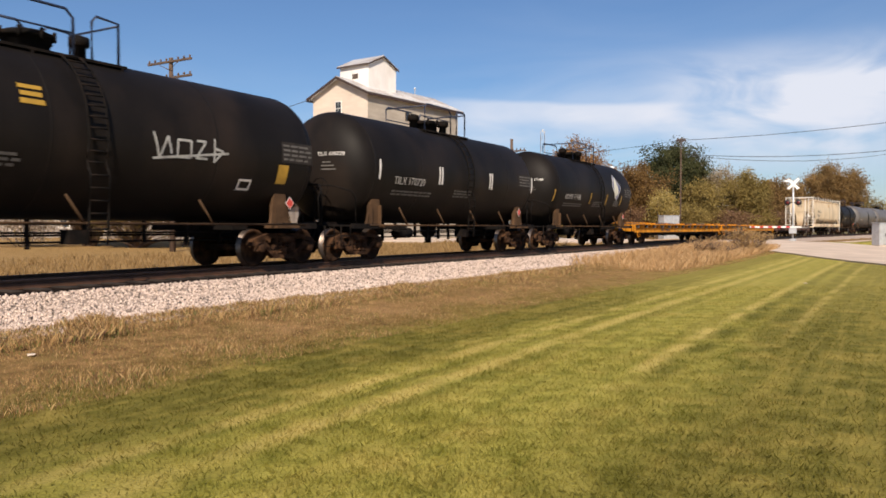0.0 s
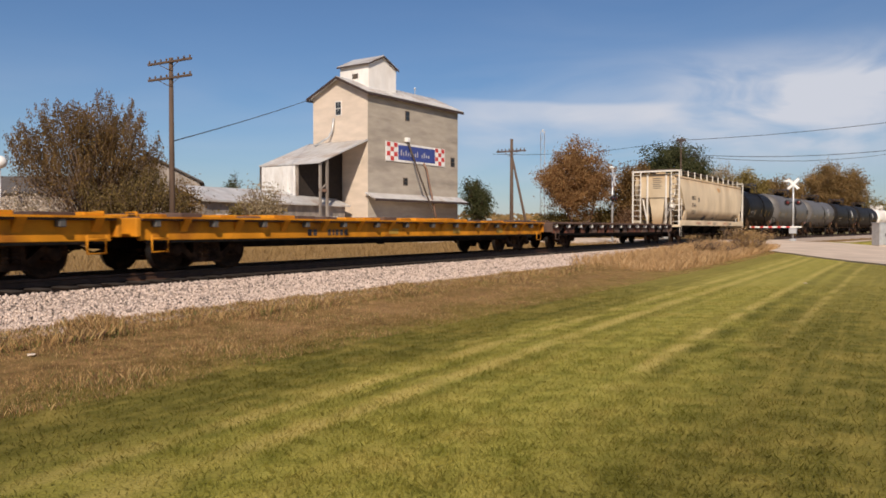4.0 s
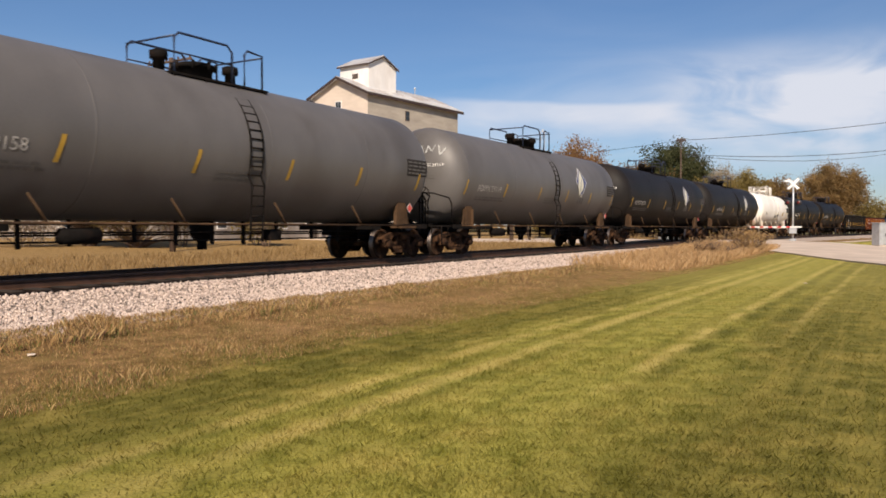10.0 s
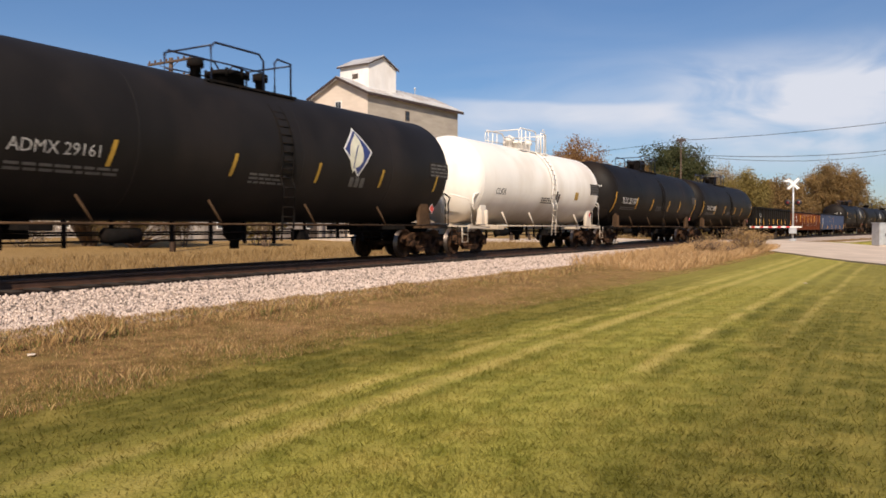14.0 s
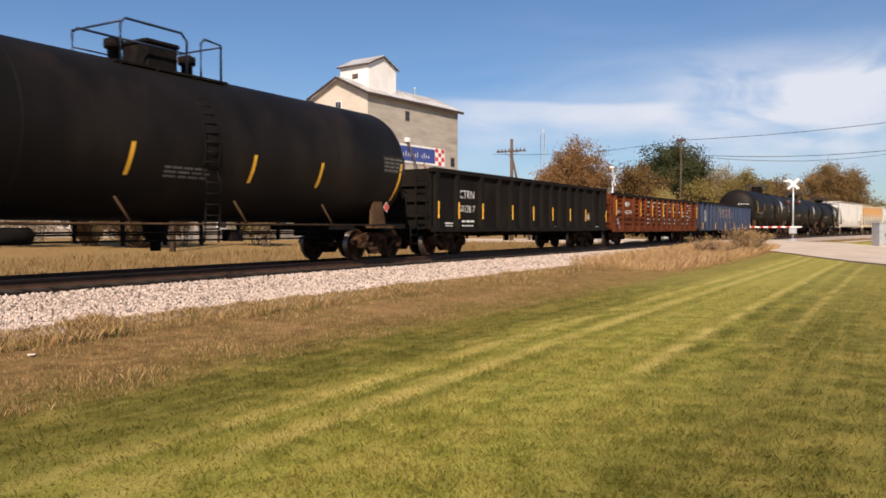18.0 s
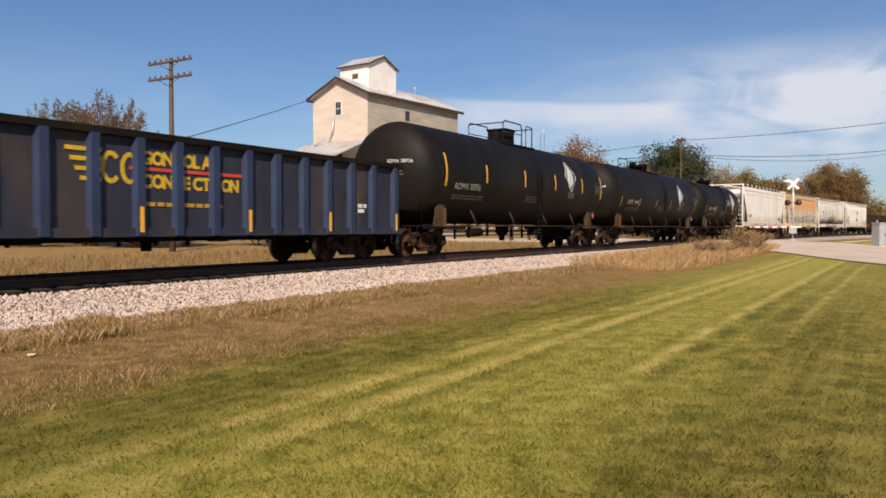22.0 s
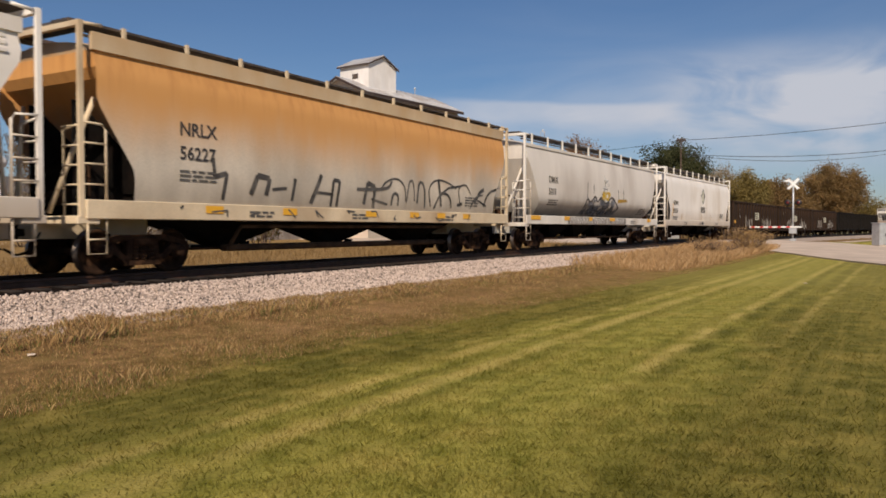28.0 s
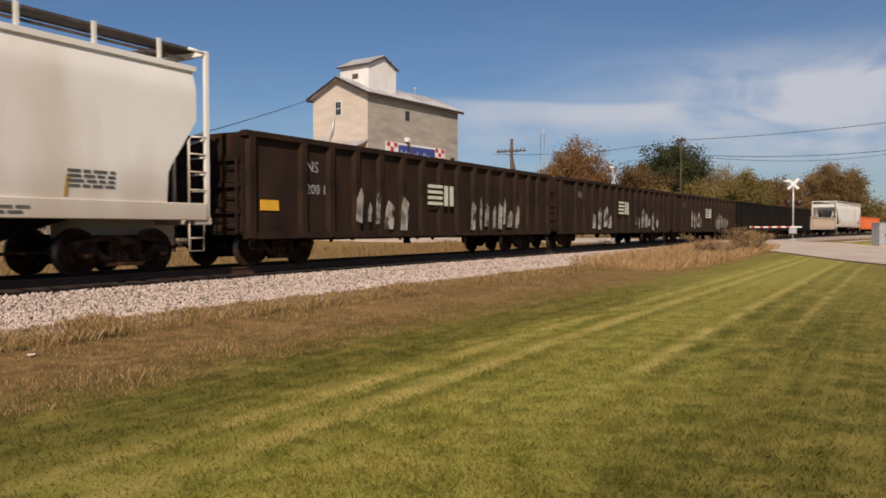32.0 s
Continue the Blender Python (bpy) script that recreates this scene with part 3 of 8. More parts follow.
    for wd, ht in ((0.3, 0.75), (0.26, 0.45), (0.26, 0.7), (0.26, 0.45), (0.22, 0.75), (0.26, 0.45), (0.3, 0.45), (0.26, 0.75), (0.0, 0), (0.26, 0.45), (0.26, 0.7), (0.24, 0.45), (0.26, 0.45)):
        if wd:
            part("letter_bar", boxes((x, x + wd * 0.6, -0.12, -0.108, 8.55, 8.55 + ht * 0.8)), M["metal_roof"], sign)
        x += 0.4
    # loading pipes against the wall, on the track side, and the hood that they come from
    part("loading_pipe", tube(bmesh.new(), [(6.1, -0.2, 10.2), (7.6, -0.85, 6.2), (9.0, -1.5, 2.5), (9.4, -1.7, 1.0)], 0.10, 8), M["dark_wood"], e)
    part("loading_pipe", tube(bmesh.new(), [(9.0, -0.15, 8.0), (9.4, -0.25, 7.4), (9.5, -0.9, 4.4), (9.6, -1.6, 1.2)], 0.10, 8), M["brown_roof"], e)
    part("pipe_hood", boxes((5.85, 6.3, -0.45, 0.0, 10.0, 10.45), bevel=0.03), M["white_paint"], e)
    # low canopy along the foot of the long wall
    bm = bmesh.new()
    prism(bm, [(0, 4.45), (-1.3, 3.85), (-1.3, 3.95), (0, 4.57)], -0.4, L + 0.2)
    part("canopy", bm, M["metal_roof"], e)
    part("canopy_edge", boxes((-0.4, L + 0.2, -1.34, -1.3, 3.72, 3.96)), M["roof_trim"], e)
    # cupola
    cup = part("cupola", prism(bmesh.new(), [(2.16, h - 0.2), (6.6, h - 0.2), (6.6, 17.75), (4.38, 18.78), (2.16, 17.75)], 1.7, 5.57, "y"), M["cupola"], e, "white boarded cupola")
    for s in (-1, 1):
        x0 = 4.38 + s * 2.47
        part("cupola_roof", prism(bmesh.new(), [(x0, 17.66), (4.38, 18.80), (4.38, 18.92), (x0, 17.78)], 1.5, 5.8, "y"), M["metal_roof"], cup)
        part("cupola_trim", prism(bmesh.new(), [(x0, 17.56), (4.38, 18.68), (4.38, 18.82), (x0, 17.70)], 1.44, 1.5, "y"), M["roof_trim"], cup)
    part("cupola_trim", boxes((1.86, 1.91, 1.5, 5.8, 17.56, 17.72)), M["roof_trim"], cup)
    for k in range(8):
        z = 14.9 + k * 0.36
        part("siding_line", boxes((2.145, 2.17, 1.69, 5.57, z, z + 0.03)), M["cupola"], cup)
    part("cupola_window", boxes((2.12, 2.17, 3.1, 3.85, 16.35, 16.85)), M["dark_wood"], cup)
    for a in (8.3, 12.5):
        bm = bmesh.new()
        tube(bm, [(a, w / 2, ridge), (a, w / 2, ridge + 0.7)], 0.05)
        revolve(bm, [(0, 0.02), (0.05, 0.12), (0.25, 0.12), (0.3, 0.0)], 10, "z", (a, w / 2, ridge + 0.6))
        part("roof_vent", bm, M["galvanised"], e)
    return e


def make_drive_shed():
    gz = ground_z(-7.4, 76)
    s = thing("drive_through_shed", "open truck shed with a sloping metal roof leaning on the elevator", "shed", place=pose(-7.38, 76, gz, 0, 0, 54.9))
    z1, z0, D, w = 9.62, 6.95, 6.75, 8.0
    part("roof", prism(bmesh.new(), [(-0.05, z1), (-D, z0), (-D, z0 + 0.12), (-0.05, z1 + 0.12)], -0.1, w, "y"), M["metal_roof"], s, "pale sheet-metal roof with rust stains")
    for k in range(13):
        y = -0.05 + k * w / 12.4
        part("seam", shared("shed_seam", lambda: tube(bmesh.new(), [(-0.08, 0, z1 + 0.13), (-D, 0, z0 + 0.13)], 0.03, 4)), M["metal_roof"], s, place=pose(0, y, 0))
    part("back_wall", prism(bmesh.new(), [(-D, 0), (-0.05, 0), (-0.05, z1 - 0.03), (-D, z0 - 0.03)], w - 0.25, w - 0.1, "y"), M["dark_wood"], s)
    # near-black colour puts the shed's inside shade into this wall
    part("inner_wall", prism(bmesh.new(), [(-D + 0.3, 0), (-0.06, 0), (-0.06, z1 - 0.05), (-D + 0.3, z0 + 0.05)], 3.30, 3.42, "y"), M["tie"], s, "timber wall inside the shed, near-black for the shade there")
    part("end_board", boxes((-D + 0.15, -D + 0.25, 3.2, w - 0.3, 0, 4.2)), M["dark_wood"], s)
    # sheeted upper end wall in upright panels
    for k in range(8):
        part("panel", boxes((-D + 0.05, -D + 0.13, 3.15 + k * 0.57, 3.15 + k * 0.57 + 0.54, 4.1, z0 - 0.04)), M["white_paint"], s)
    for x, y in ((-D + 0.2, 0.05), (-5.65, 0.05), (-D + 0.2, 3.0), (-D + 0.2, w - 0.4), (-4.0, w - 0.5)):
        zt = z0 + (x + D) / D * (z1 - z0)
        part("post", boxes((x, x + 0.2, y, y + 0.2, 0, zt)), M["weathered"], s)
    part("beam", boxes((-D + 0.2, -5.5, 0.08, 0.25, 4.4, 4.65)), M["brown_roof"], s)
    part("brace", tube(bmesh.new(), [(-5.55, 0.15, 5.2), (-6.5, 0.15, 4.5)], 0.08), M["weathered"], s)
    return s


def make_building(name, label, x, y, rz, L, W, h, ridge, wall, roof, over=0.4, windows=0, door=False):
    b = thing(name, label, "building", place=pose(x, y, ground_z(x, y) - 0.05, 0, 0, rz))
    part("wall", prism(bmesh.new(), [(0, 0), (W, 0), (W, h), (W / 2, ridge), (0, h)], 0, L), wall, b)
    up = (ridge - h) / (W / 2)
    for s in (0, 1):
        y0 = -over if not s else W + over
        z = h - over * up
        part("roof", prism(bmesh.new(), [(y0, z), (W / 2, ridge), (W / 2, ridge + 0.15), (y0, z + 0.15)], -over, L + over), roof, b)
    for k in range(windows):
        a = (k + 0.5) * L / windows
        wn_ = part("window", boxes((a - 0.55, a + 0.55, -0.05, 0.0, 1.0, 2.2)), M["white_paint"], b)
        part("pane", boxes((a - 0.45, a + 0.45, -0.065, -0.045, 1.1, 2.1)), M["glass_dark"], wn_)
    if door:
        part("door", boxes((L * 0.7, L * 0.7 + 1.0, -0.06, 0.0, 0, 2.05)), M["dark_wood"], b)
    return b


make_elevator()
make_drive_shed()
make_building("long_shed", "long low weathered shed with a metal roof", -18.6, 60.4, 60, 18, 6, 3.3, 4.4, M["weathered"], M["metal_roof"], windows=5, door=True)
make_building("house", "weathered house with a dark gabled roof behind a tree", -22.9, 73, 106, 9, 9, 5.4, 7.7, M["weathered"], M["grey_roof"], over=0.35, windows=0)
make_building("low_building", "low building with a dark grey roof by the field", -52, 76, 8, 16, 9, 4.6, 6.3, M["weathered"], M["grey_roof"], windows=4)


# ---- poles, wires, signals ----
def make_pole(x, y, top, arms, arm_len, turn, label, brace=None, r=0.17):
    gz = ground_z(x, y) - 0.3
    p = thing("utility_pole", label, "utility pole", "poles along the railway", place=pose(x, y, gz, 0, 0, turn))
    bm = bmesh.new()
    tube(bm, [(0, 0, 0), (0, 0, (top - gz) * 0.5), (0, 0, top - gz)], [r, r * 0.85, r * 0.65], 10)
    part("post", bm, M["pole_wood"], p)
    for z in arms:
        arm = part("crossarm", boxes((-arm_len / 2, arm_len / 2, -0.16, -0.05, z - gz - 0.06, z - gz + 0.06), bevel=0.01), M["pole_wood"], p)
        for k in range(8):
            a = -arm_len / 2 + 0.12 + k * (arm_len - 0.24) / 7
            bm = bmesh.new()
            revolve(bm, [(0, 0.02), (0.05, 0.05), (0.12, 0.055), (0.17, 0.0)], 8, "z", (a, -0.105, z - gz + 0.06))
            part("insulator", bm, M["pole_wood"], arm)
        bm = bmesh.new()
        for s in (-1, 1):
            tube(bm, [(s * arm_len * 0.28, -0.17, z - gz), (0, -0.15, z - gz - 0.45)], 0.018, 4)
        part("arm_brace", bm, M["pole_wood"], p)
    if brace:
        bm = bmesh.new()
        tube(bm, [(0, 0, (top - gz) * 0.85), (brace, 0.2, 0)], [0.09, 0.12], 8)
        part("brace_pole", bm, M["pole_wood"], p)
    return p


make_pole(-14.95, 42.8, 10.95, (10.72, 9.84), 3.5, -30.8, "tall brown wooden telegraph pole with two crossarms")
make_pole(5.5, 62.2, 8.75, (7.75,), 2.55, -30.8, "wooden telegraph pole with one crossarm and a leaning brace", brace=1.6)
make_pole(23.75, 77.5, 10.55, (10.3,), 0.95, -20, "dark wooden pole with a short crossarm", r=0.085)


def wire(name, a, b, sag, r=0.014):
    bm = bmesh.new()
    pts = []
    for i in range(25):
        t = i / 24
        p = Vector(a).lerp(Vector(b), t)
        p.z -= sag * 4 * t * (1 - t)
        pts.append(p)
    tube(bm, pts, r, 4)
    ob = part(name, bm, M["wire"])
    tagged(ob, "thin black overhead wire hung between poles", "wire", "overhead wires")


wire("overhead_wire", (-14.85, 42.8, 6.4), (-13.6, 81.5, 15.2), 0.12, 0.03)
wire("overhead_wire", (23.2, 77.5, 10.35), (45, 66.8, 11.6), 0.35, 0.025)
wire("overhead_wire", (23.9, 77.5, 9.0), (45, 66.8, 9.1), 0.7, 0.025)
wire("overhead_wire", (23.9, 77.5, 8.9), (60, 101, 11.6), 0.9, 0.025)
wire("overhead_wire", (23.2, 77.5, 10.3), (5.5, 86, 9.8), 0.5, 0.02)


def make_signal(u, off, turn, gate, top, boards):
    x, y, a = along(u, off)
    gz = ground_z(x, y) - 0.02
    s = thing("crossing_signal", "white crossing signal mast with crossbuck" + (" and lowered gate arm" if gate else " and lamps"), "crossing signal", "crossing signals", place=pose(x, y, gz, 0, 0, turn))
    bm = bmesh.new()
    tube(bm, [(0, 0, 0), (0, 0, top)], 0.075, 12)
    part("mast", bm, M["galvanised"], s)
    part("foot", boxes((-0.25, 0.25, -0.25, 0.25, 0, 0.28), bevel=0.04), M["galvanised"], s)
    for r in (-45, 45):
        part("crossbuck_board", boxes((-0.6, 0.6, -0.10 - (r > 0) * 0.02, -0.085 - (r > 0) * 0.02, -0.11, 0.11)), M["signal_white"], s, "white crossbuck board", place=pose(0, 0, boards, 0, r, 0))
    part("lamp_bar", boxes((-0.45, 0.45, -0.06, 0.06, 3.32, 3.42)), M["signal_black"], s)
    for k in (-0.42, 0.42):
        bm = bmesh.new()
        revolve(bm, [(-0.12, 0.03), (-0.12, 0.26), (-0.10, 0.26), (0.05, 0.14), (0.1, 0.0)], 20, "y", (k, -0.05, 3.37))
        lamp = part("lamp", bm, M["signal_black"], s)
        bm = bmesh.new()
        revolve(bm, [(-0.15, 0.0), (-0.135, 0.12), (-0.12, 0.13)], 16, "y", (k, -0.06, 3.37))
        part("lens", bm, M["lens"], lamp)
    bm = bmesh.new()
    tube(bm, [(0, 0, top - 0.1), (-0.5, -0.1, top - 0.05)], 0.03)
    revolve(bm, [(0, 0.0), (0.02, 0.16), (0.12, 0.2), (0.2, 0.05)], 12, "z", (-0.6, -0.1, top - 0.2))
    part("bell", bm, M["signal_white"], s)
    if gate:
        part("gate_machine", boxes((-0.3, 0.3, -0.28, 0.28, 0.7, 1.35), bevel=0.04), M["galvanised"], s)
        arm = part("gate_arm", boxes((-3.4, 0.7, -0.36, -0.30, 1.22, 1.34)), M["signal_white"], s, "white gate arm with red bands, lowered")
        for k in range(5):
            part("red_band", boxes((-3.3 + k * 0.7, -3.0 + k * 0.7, -0.365, -0.295, 1.215, 1.345)), M["sign_red"], arm)
    return s


make_signal(50.5, 5.0, -28, True, 5.3, 4.95)
make_signal(34.4, -5.0, 62, False, 5.75, 4.75)


def make_cabinet(x, y, w, d, h, turn, label):
    c = thing("equipment_cabinet", label, "cabinet", "trackside cabinets", place=pose(x, y, ground_z(x, y), 0, 0, turn))
    part("body", boxes((-w / 2, w / 2, -d / 2, d / 2, 0.12, h), bevel=0.03), M["galvanised"], c)
    part("plinth", boxes((-w / 2 - 0.06, w / 2 + 0.06, -d / 2 - 0.06, d / 2 + 0.06, 0, 0.12)), M["road"], c)
    part("roof", boxes((-w / 2 - 0.06, w / 2 + 0.06, -d / 2 - 0.06, d / 2 + 0.06, h, h + 0.06), bevel=0.02), M["galvanised"], c)
    for s in (-1, 1):
        dr = part("door", boxes((min(s * 0.02, s * (w / 2 - 0.05)), max(s * 0.02, s * (w / 2 - 0.05)), -d / 2 - 0.025, -d / 2, 0.2, h - 0.08)), M["galvanised"], c)
        part("handle", boxes((s * 0.08 - 0.015, s * 0.08 + 0.015, -d / 2 - 0.06, -d / 2 - 0.025, h * 0.45, h * 0.58)), M["signal_black"], dr)


make_cabinet(32.6, 57.5, 1.1, 0.8, 1.75, 12, "silver steel signal cabinet on a concrete plinth")
make_cabinet(21.0, 72, 1.7, 0.9, 2.3, 20, "grey steel equipment box beyond the track")
# ---- road crossing ----
def sheet(name, near, far, n, m, lift, material, label):
    """A road surface between two lines of (u, off), laid just above the ground."""
    def pick(line, t):
        k = t * (len(line) - 1)
        i = min(int(k), len(line) - 2)
        f = k - i
        return [line[i][j] * (1 - f) + line[i + 1][j] * f for j in (0, 1)]
    verts, faces = [], []
    for a in range(n + 1):
        p, q = pick(near, a / n), pick(far, a / n)
        for b in range(m + 1):
            t = b / m
            x, y, _ = along(p[0] * (1 - t) + q[0] * t, p[1] * (1 - t) + q[1] * t)
            verts.append((x, y, ground_z(x, y) + lift))
    w = m + 1
    for a in range(n):
        for b in range(m):
            faces.append((a * w + b, a * w + b + 1, (a + 1) * w + b + 1, (a + 1) * w + b))
    k = len(verts)
    verts += [(x, y, z - 0.3) for x, y, z in verts]
    rim = [a * w for a in range(n + 1)] + [n * w + b for b in range(1, m + 1)] + [a * w + m for a in range(n - 1, -1, -1)] + [b for b in range(m - 1, 0, -1)]
    faces += [(rim[i], rim[(i + 1) % len(rim)], rim[(i + 1) % len(rim)] + k, rim[i] + k) for i in range(len(rim))]
    me = bpy.data.meshes.new(name)
    me.from_pydata(verts, [], faces)
    bm = bmesh.new()
    bm.from_mesh(me)
    bmesh.ops.recalc_face_normals(bm, faces=bm.faces)
    bm.to_mesh(me)
    bm.free()
    ob = part(name, me, material)
    tagged(ob, label, "road", kind="structure")


sheet("road", [(32.5, 3.4), (24.5, 8.9), (15, 14.2), (0, 25), (-12, 41)], [(51, 3.4), (47, 9), (42, 14), (33, 26), (22, 44)], 30, 14, 0.07, M["road"], "pale concrete road leading to the railway crossing")
sheet("road_beyond", [(33, -3.4), (31, -20), (28, -90)], [(49, -3.4), (48, -20), (46, -90)], 30, 8, 0.07, M["road"], "pale concrete road beyond the railway crossing")
sheet("road_side", [(52, 4.6), (90, 6.0), (150, 8.0)], [(52, 9.0), (90, 10.5), (150, 13.0)], 40, 4, 0.075, M["road"], "pale road beside the railway")
sheet("grass_island", [(47, 8.3), (58, 11.5), (95, 16)], [(52, 7.6), (75, 7.4), (140, 8.5)], 14, 5, 0.11, bpy.data.materials["ground_cover"], "rough grass strip between the road and the railway")
cross = thing("crossing_panels", "worn timber panels of the level crossing between the rails", "crossing", kind="structure")
for k in range(8):
    x, y, a = along(33.5 + k * 2.2)
    for o0, o1 in ((-0.66, 0.66), (0.86, 2.2), (-2.2, -0.86)):
        part("panel", boxes((-1.06, 1.06, -o1, -o0, -0.14, -0.015), bevel=0.015), M["tie"], cross, place=pose(x, y, RAIL, 0, 0, 90 - math.degrees(a)))


# ---- trees ----
def grow(rr, h, spread, stems, levels, lean=0.2, trunk=0.3):
    """Limbs of a tree as bent lines with radii, and the ends of its twigs."""
    limbs, tips = [], []

    def branch(p, d, length, r, level):
        pts, q = [p.copy()], p.copy()
        for k in range(4):
            d = (d + Vector((rr.uniform(-1, 1), rr.uniform(-1, 1), rr.uniform(-0.3, 0.7))) * lean).normalized()
            q = q + d * length / 4
            pts.append(q.copy())
        limbs.append((pts, [r, r * 0.88, r * 0.76, r * 0.62, r * 0.45]))
        if level == 0:
            tips.extend(pts[1:])
            return
        n = rr.choice((4, 4, 5))
        for k in range(n):
            a = rr.uniform(0, math.tau)
            out = Vector((math.cos(a), math.sin(a), 0))
            nd = (d * rr.uniform(0.6, 1.0) + out * rr.uniform(0.5, 0.95) * spread).normalized()
            branch(pts[rr.choice((1, 2, 3, 4, 4))], nd, length * rr.uniform(0.55, 0.78), r * 0.5, level - 1)
    for s in range(stems):
        a = s * math.tau / max(1, stems) + rr.uniform(-0.4, 0.4)
        d = Vector((math.cos(a) * 0.45, math.sin(a) * 0.45, 1)).normalized() if stems > 1 else Vector((0, 0, 1))
        branch(Vector((math.cos(a) * 0.15, math.sin(a) * 0.15, 0)) if stems > 1 else Vector((0, 0, 0)), d, h * trunk, 0.022 * h / math.sqrt(stems), levels)
    return limbs, tips


def leaf_cloud(rr, tips, count, size, puff, h, w, low=0.12):
    """Many small folded leaves and clumps round the twig ends."""
    verts, faces = [], []
    for _ in range(count):
        t = rr.choice(tips)
        p = Vector((rr.gauss(t.x, puff), rr.gauss(t.y, puff), rr.gauss(t.z, puff * 0.8)))
        if p.z < low * h:
            continue
        n = Vector((rr.uniform(-1, 1), rr.uniform(-1, 1), rr.uniform(-0.2, 1))).normalized()
        u = n.orthogonal().normalized()
        v = n.cross(u)
        a = rr.uniform(0, math.tau)
        u, v = u * math.cos(a) + v * math.sin(a), v * math.cos(a) - u * math.sin(a)
        s = size * rr.uniform(0.6, 1.4)
        k = len(verts)
        verts += [p - u * s, p + v * s * 0.55 + n * s * 0.15, p + u * s, p - v * s * 0.55 + n * s * 0.15]
        faces.append((k, k + 1, k + 2, k + 3))
    me = bpy.data.meshes.new("crown")
    me.from_pydata(verts, [], faces)
    return me


def tree(name, label, px, depth, top, width, leaf, count, size, stems=1, levels=3, spread=0.8, seed=1, puff=0.35, category="tree", low=0.12, bark="bark", fill=700):
    """A tree on the line of sight at px, so many metres deep; top is its highest point above the eye's ground."""
    rr = random.Random(seed)
    if depth > 80:
        count, size, puff = int(count * 1.9), size * 0.72, puff * 0.7
    x = (px - 784) / 1370 * depth
    gz = ground_z(x, depth)
    h = top - gz
    limbs, tips = grow(rr, h, spread, stems, levels)
    hull = []
    while len(hull) < fill:
        q = Vector((rr.gauss(0, 1), rr.gauss(0, 1), rr.gauss(0, 1))).normalized() * rr.random() ** 0.4
        lump = 0.78 + 0.42 * noise.noise((q.x * 2.3 + seed, q.y * 2.3, q.z * 2.3)) + 0.12 * noise.noise((q.x * 6, q.y * 6 + seed, q.z * 6))
        hull.append(Vector((q.x * width / 2 * lump, q.y * width / 2 * lump, h * (0.52 + low * 0.3) + q.z * h * (0.46 - low * 0.3) * lump)))
    zmax = max(p.z for p in tips)
    wmax = sorted(math.hypot(p.x, p.y) for p in tips)[int(len(tips) * 0.93)]
    fz, fw = (h - puff) / zmax, (width / 2 - puff * 0.5) / wmax
    t = thing(name, label, category, place=pose(x, depth, gz - 0.05))
    bm = bmesh.new()
    for pts, r in limbs:
        tube(bm, [(p.x * fw, p.y * fw, p.z * fz) for p in pts], [max(0.012, q) for q in r], 5)
    part("trunk", bm, M[bark], t, "trunk and bare limbs")
    part("crown", leaf_cloud(rr, [Vector((p.x * fw, p.y * fw, p.z * fz)) for p in tips] + hull * max(1, len(tips) // max(1, fill)), count, size, puff, h, width, low), LEAF[leaf], t)
    return t


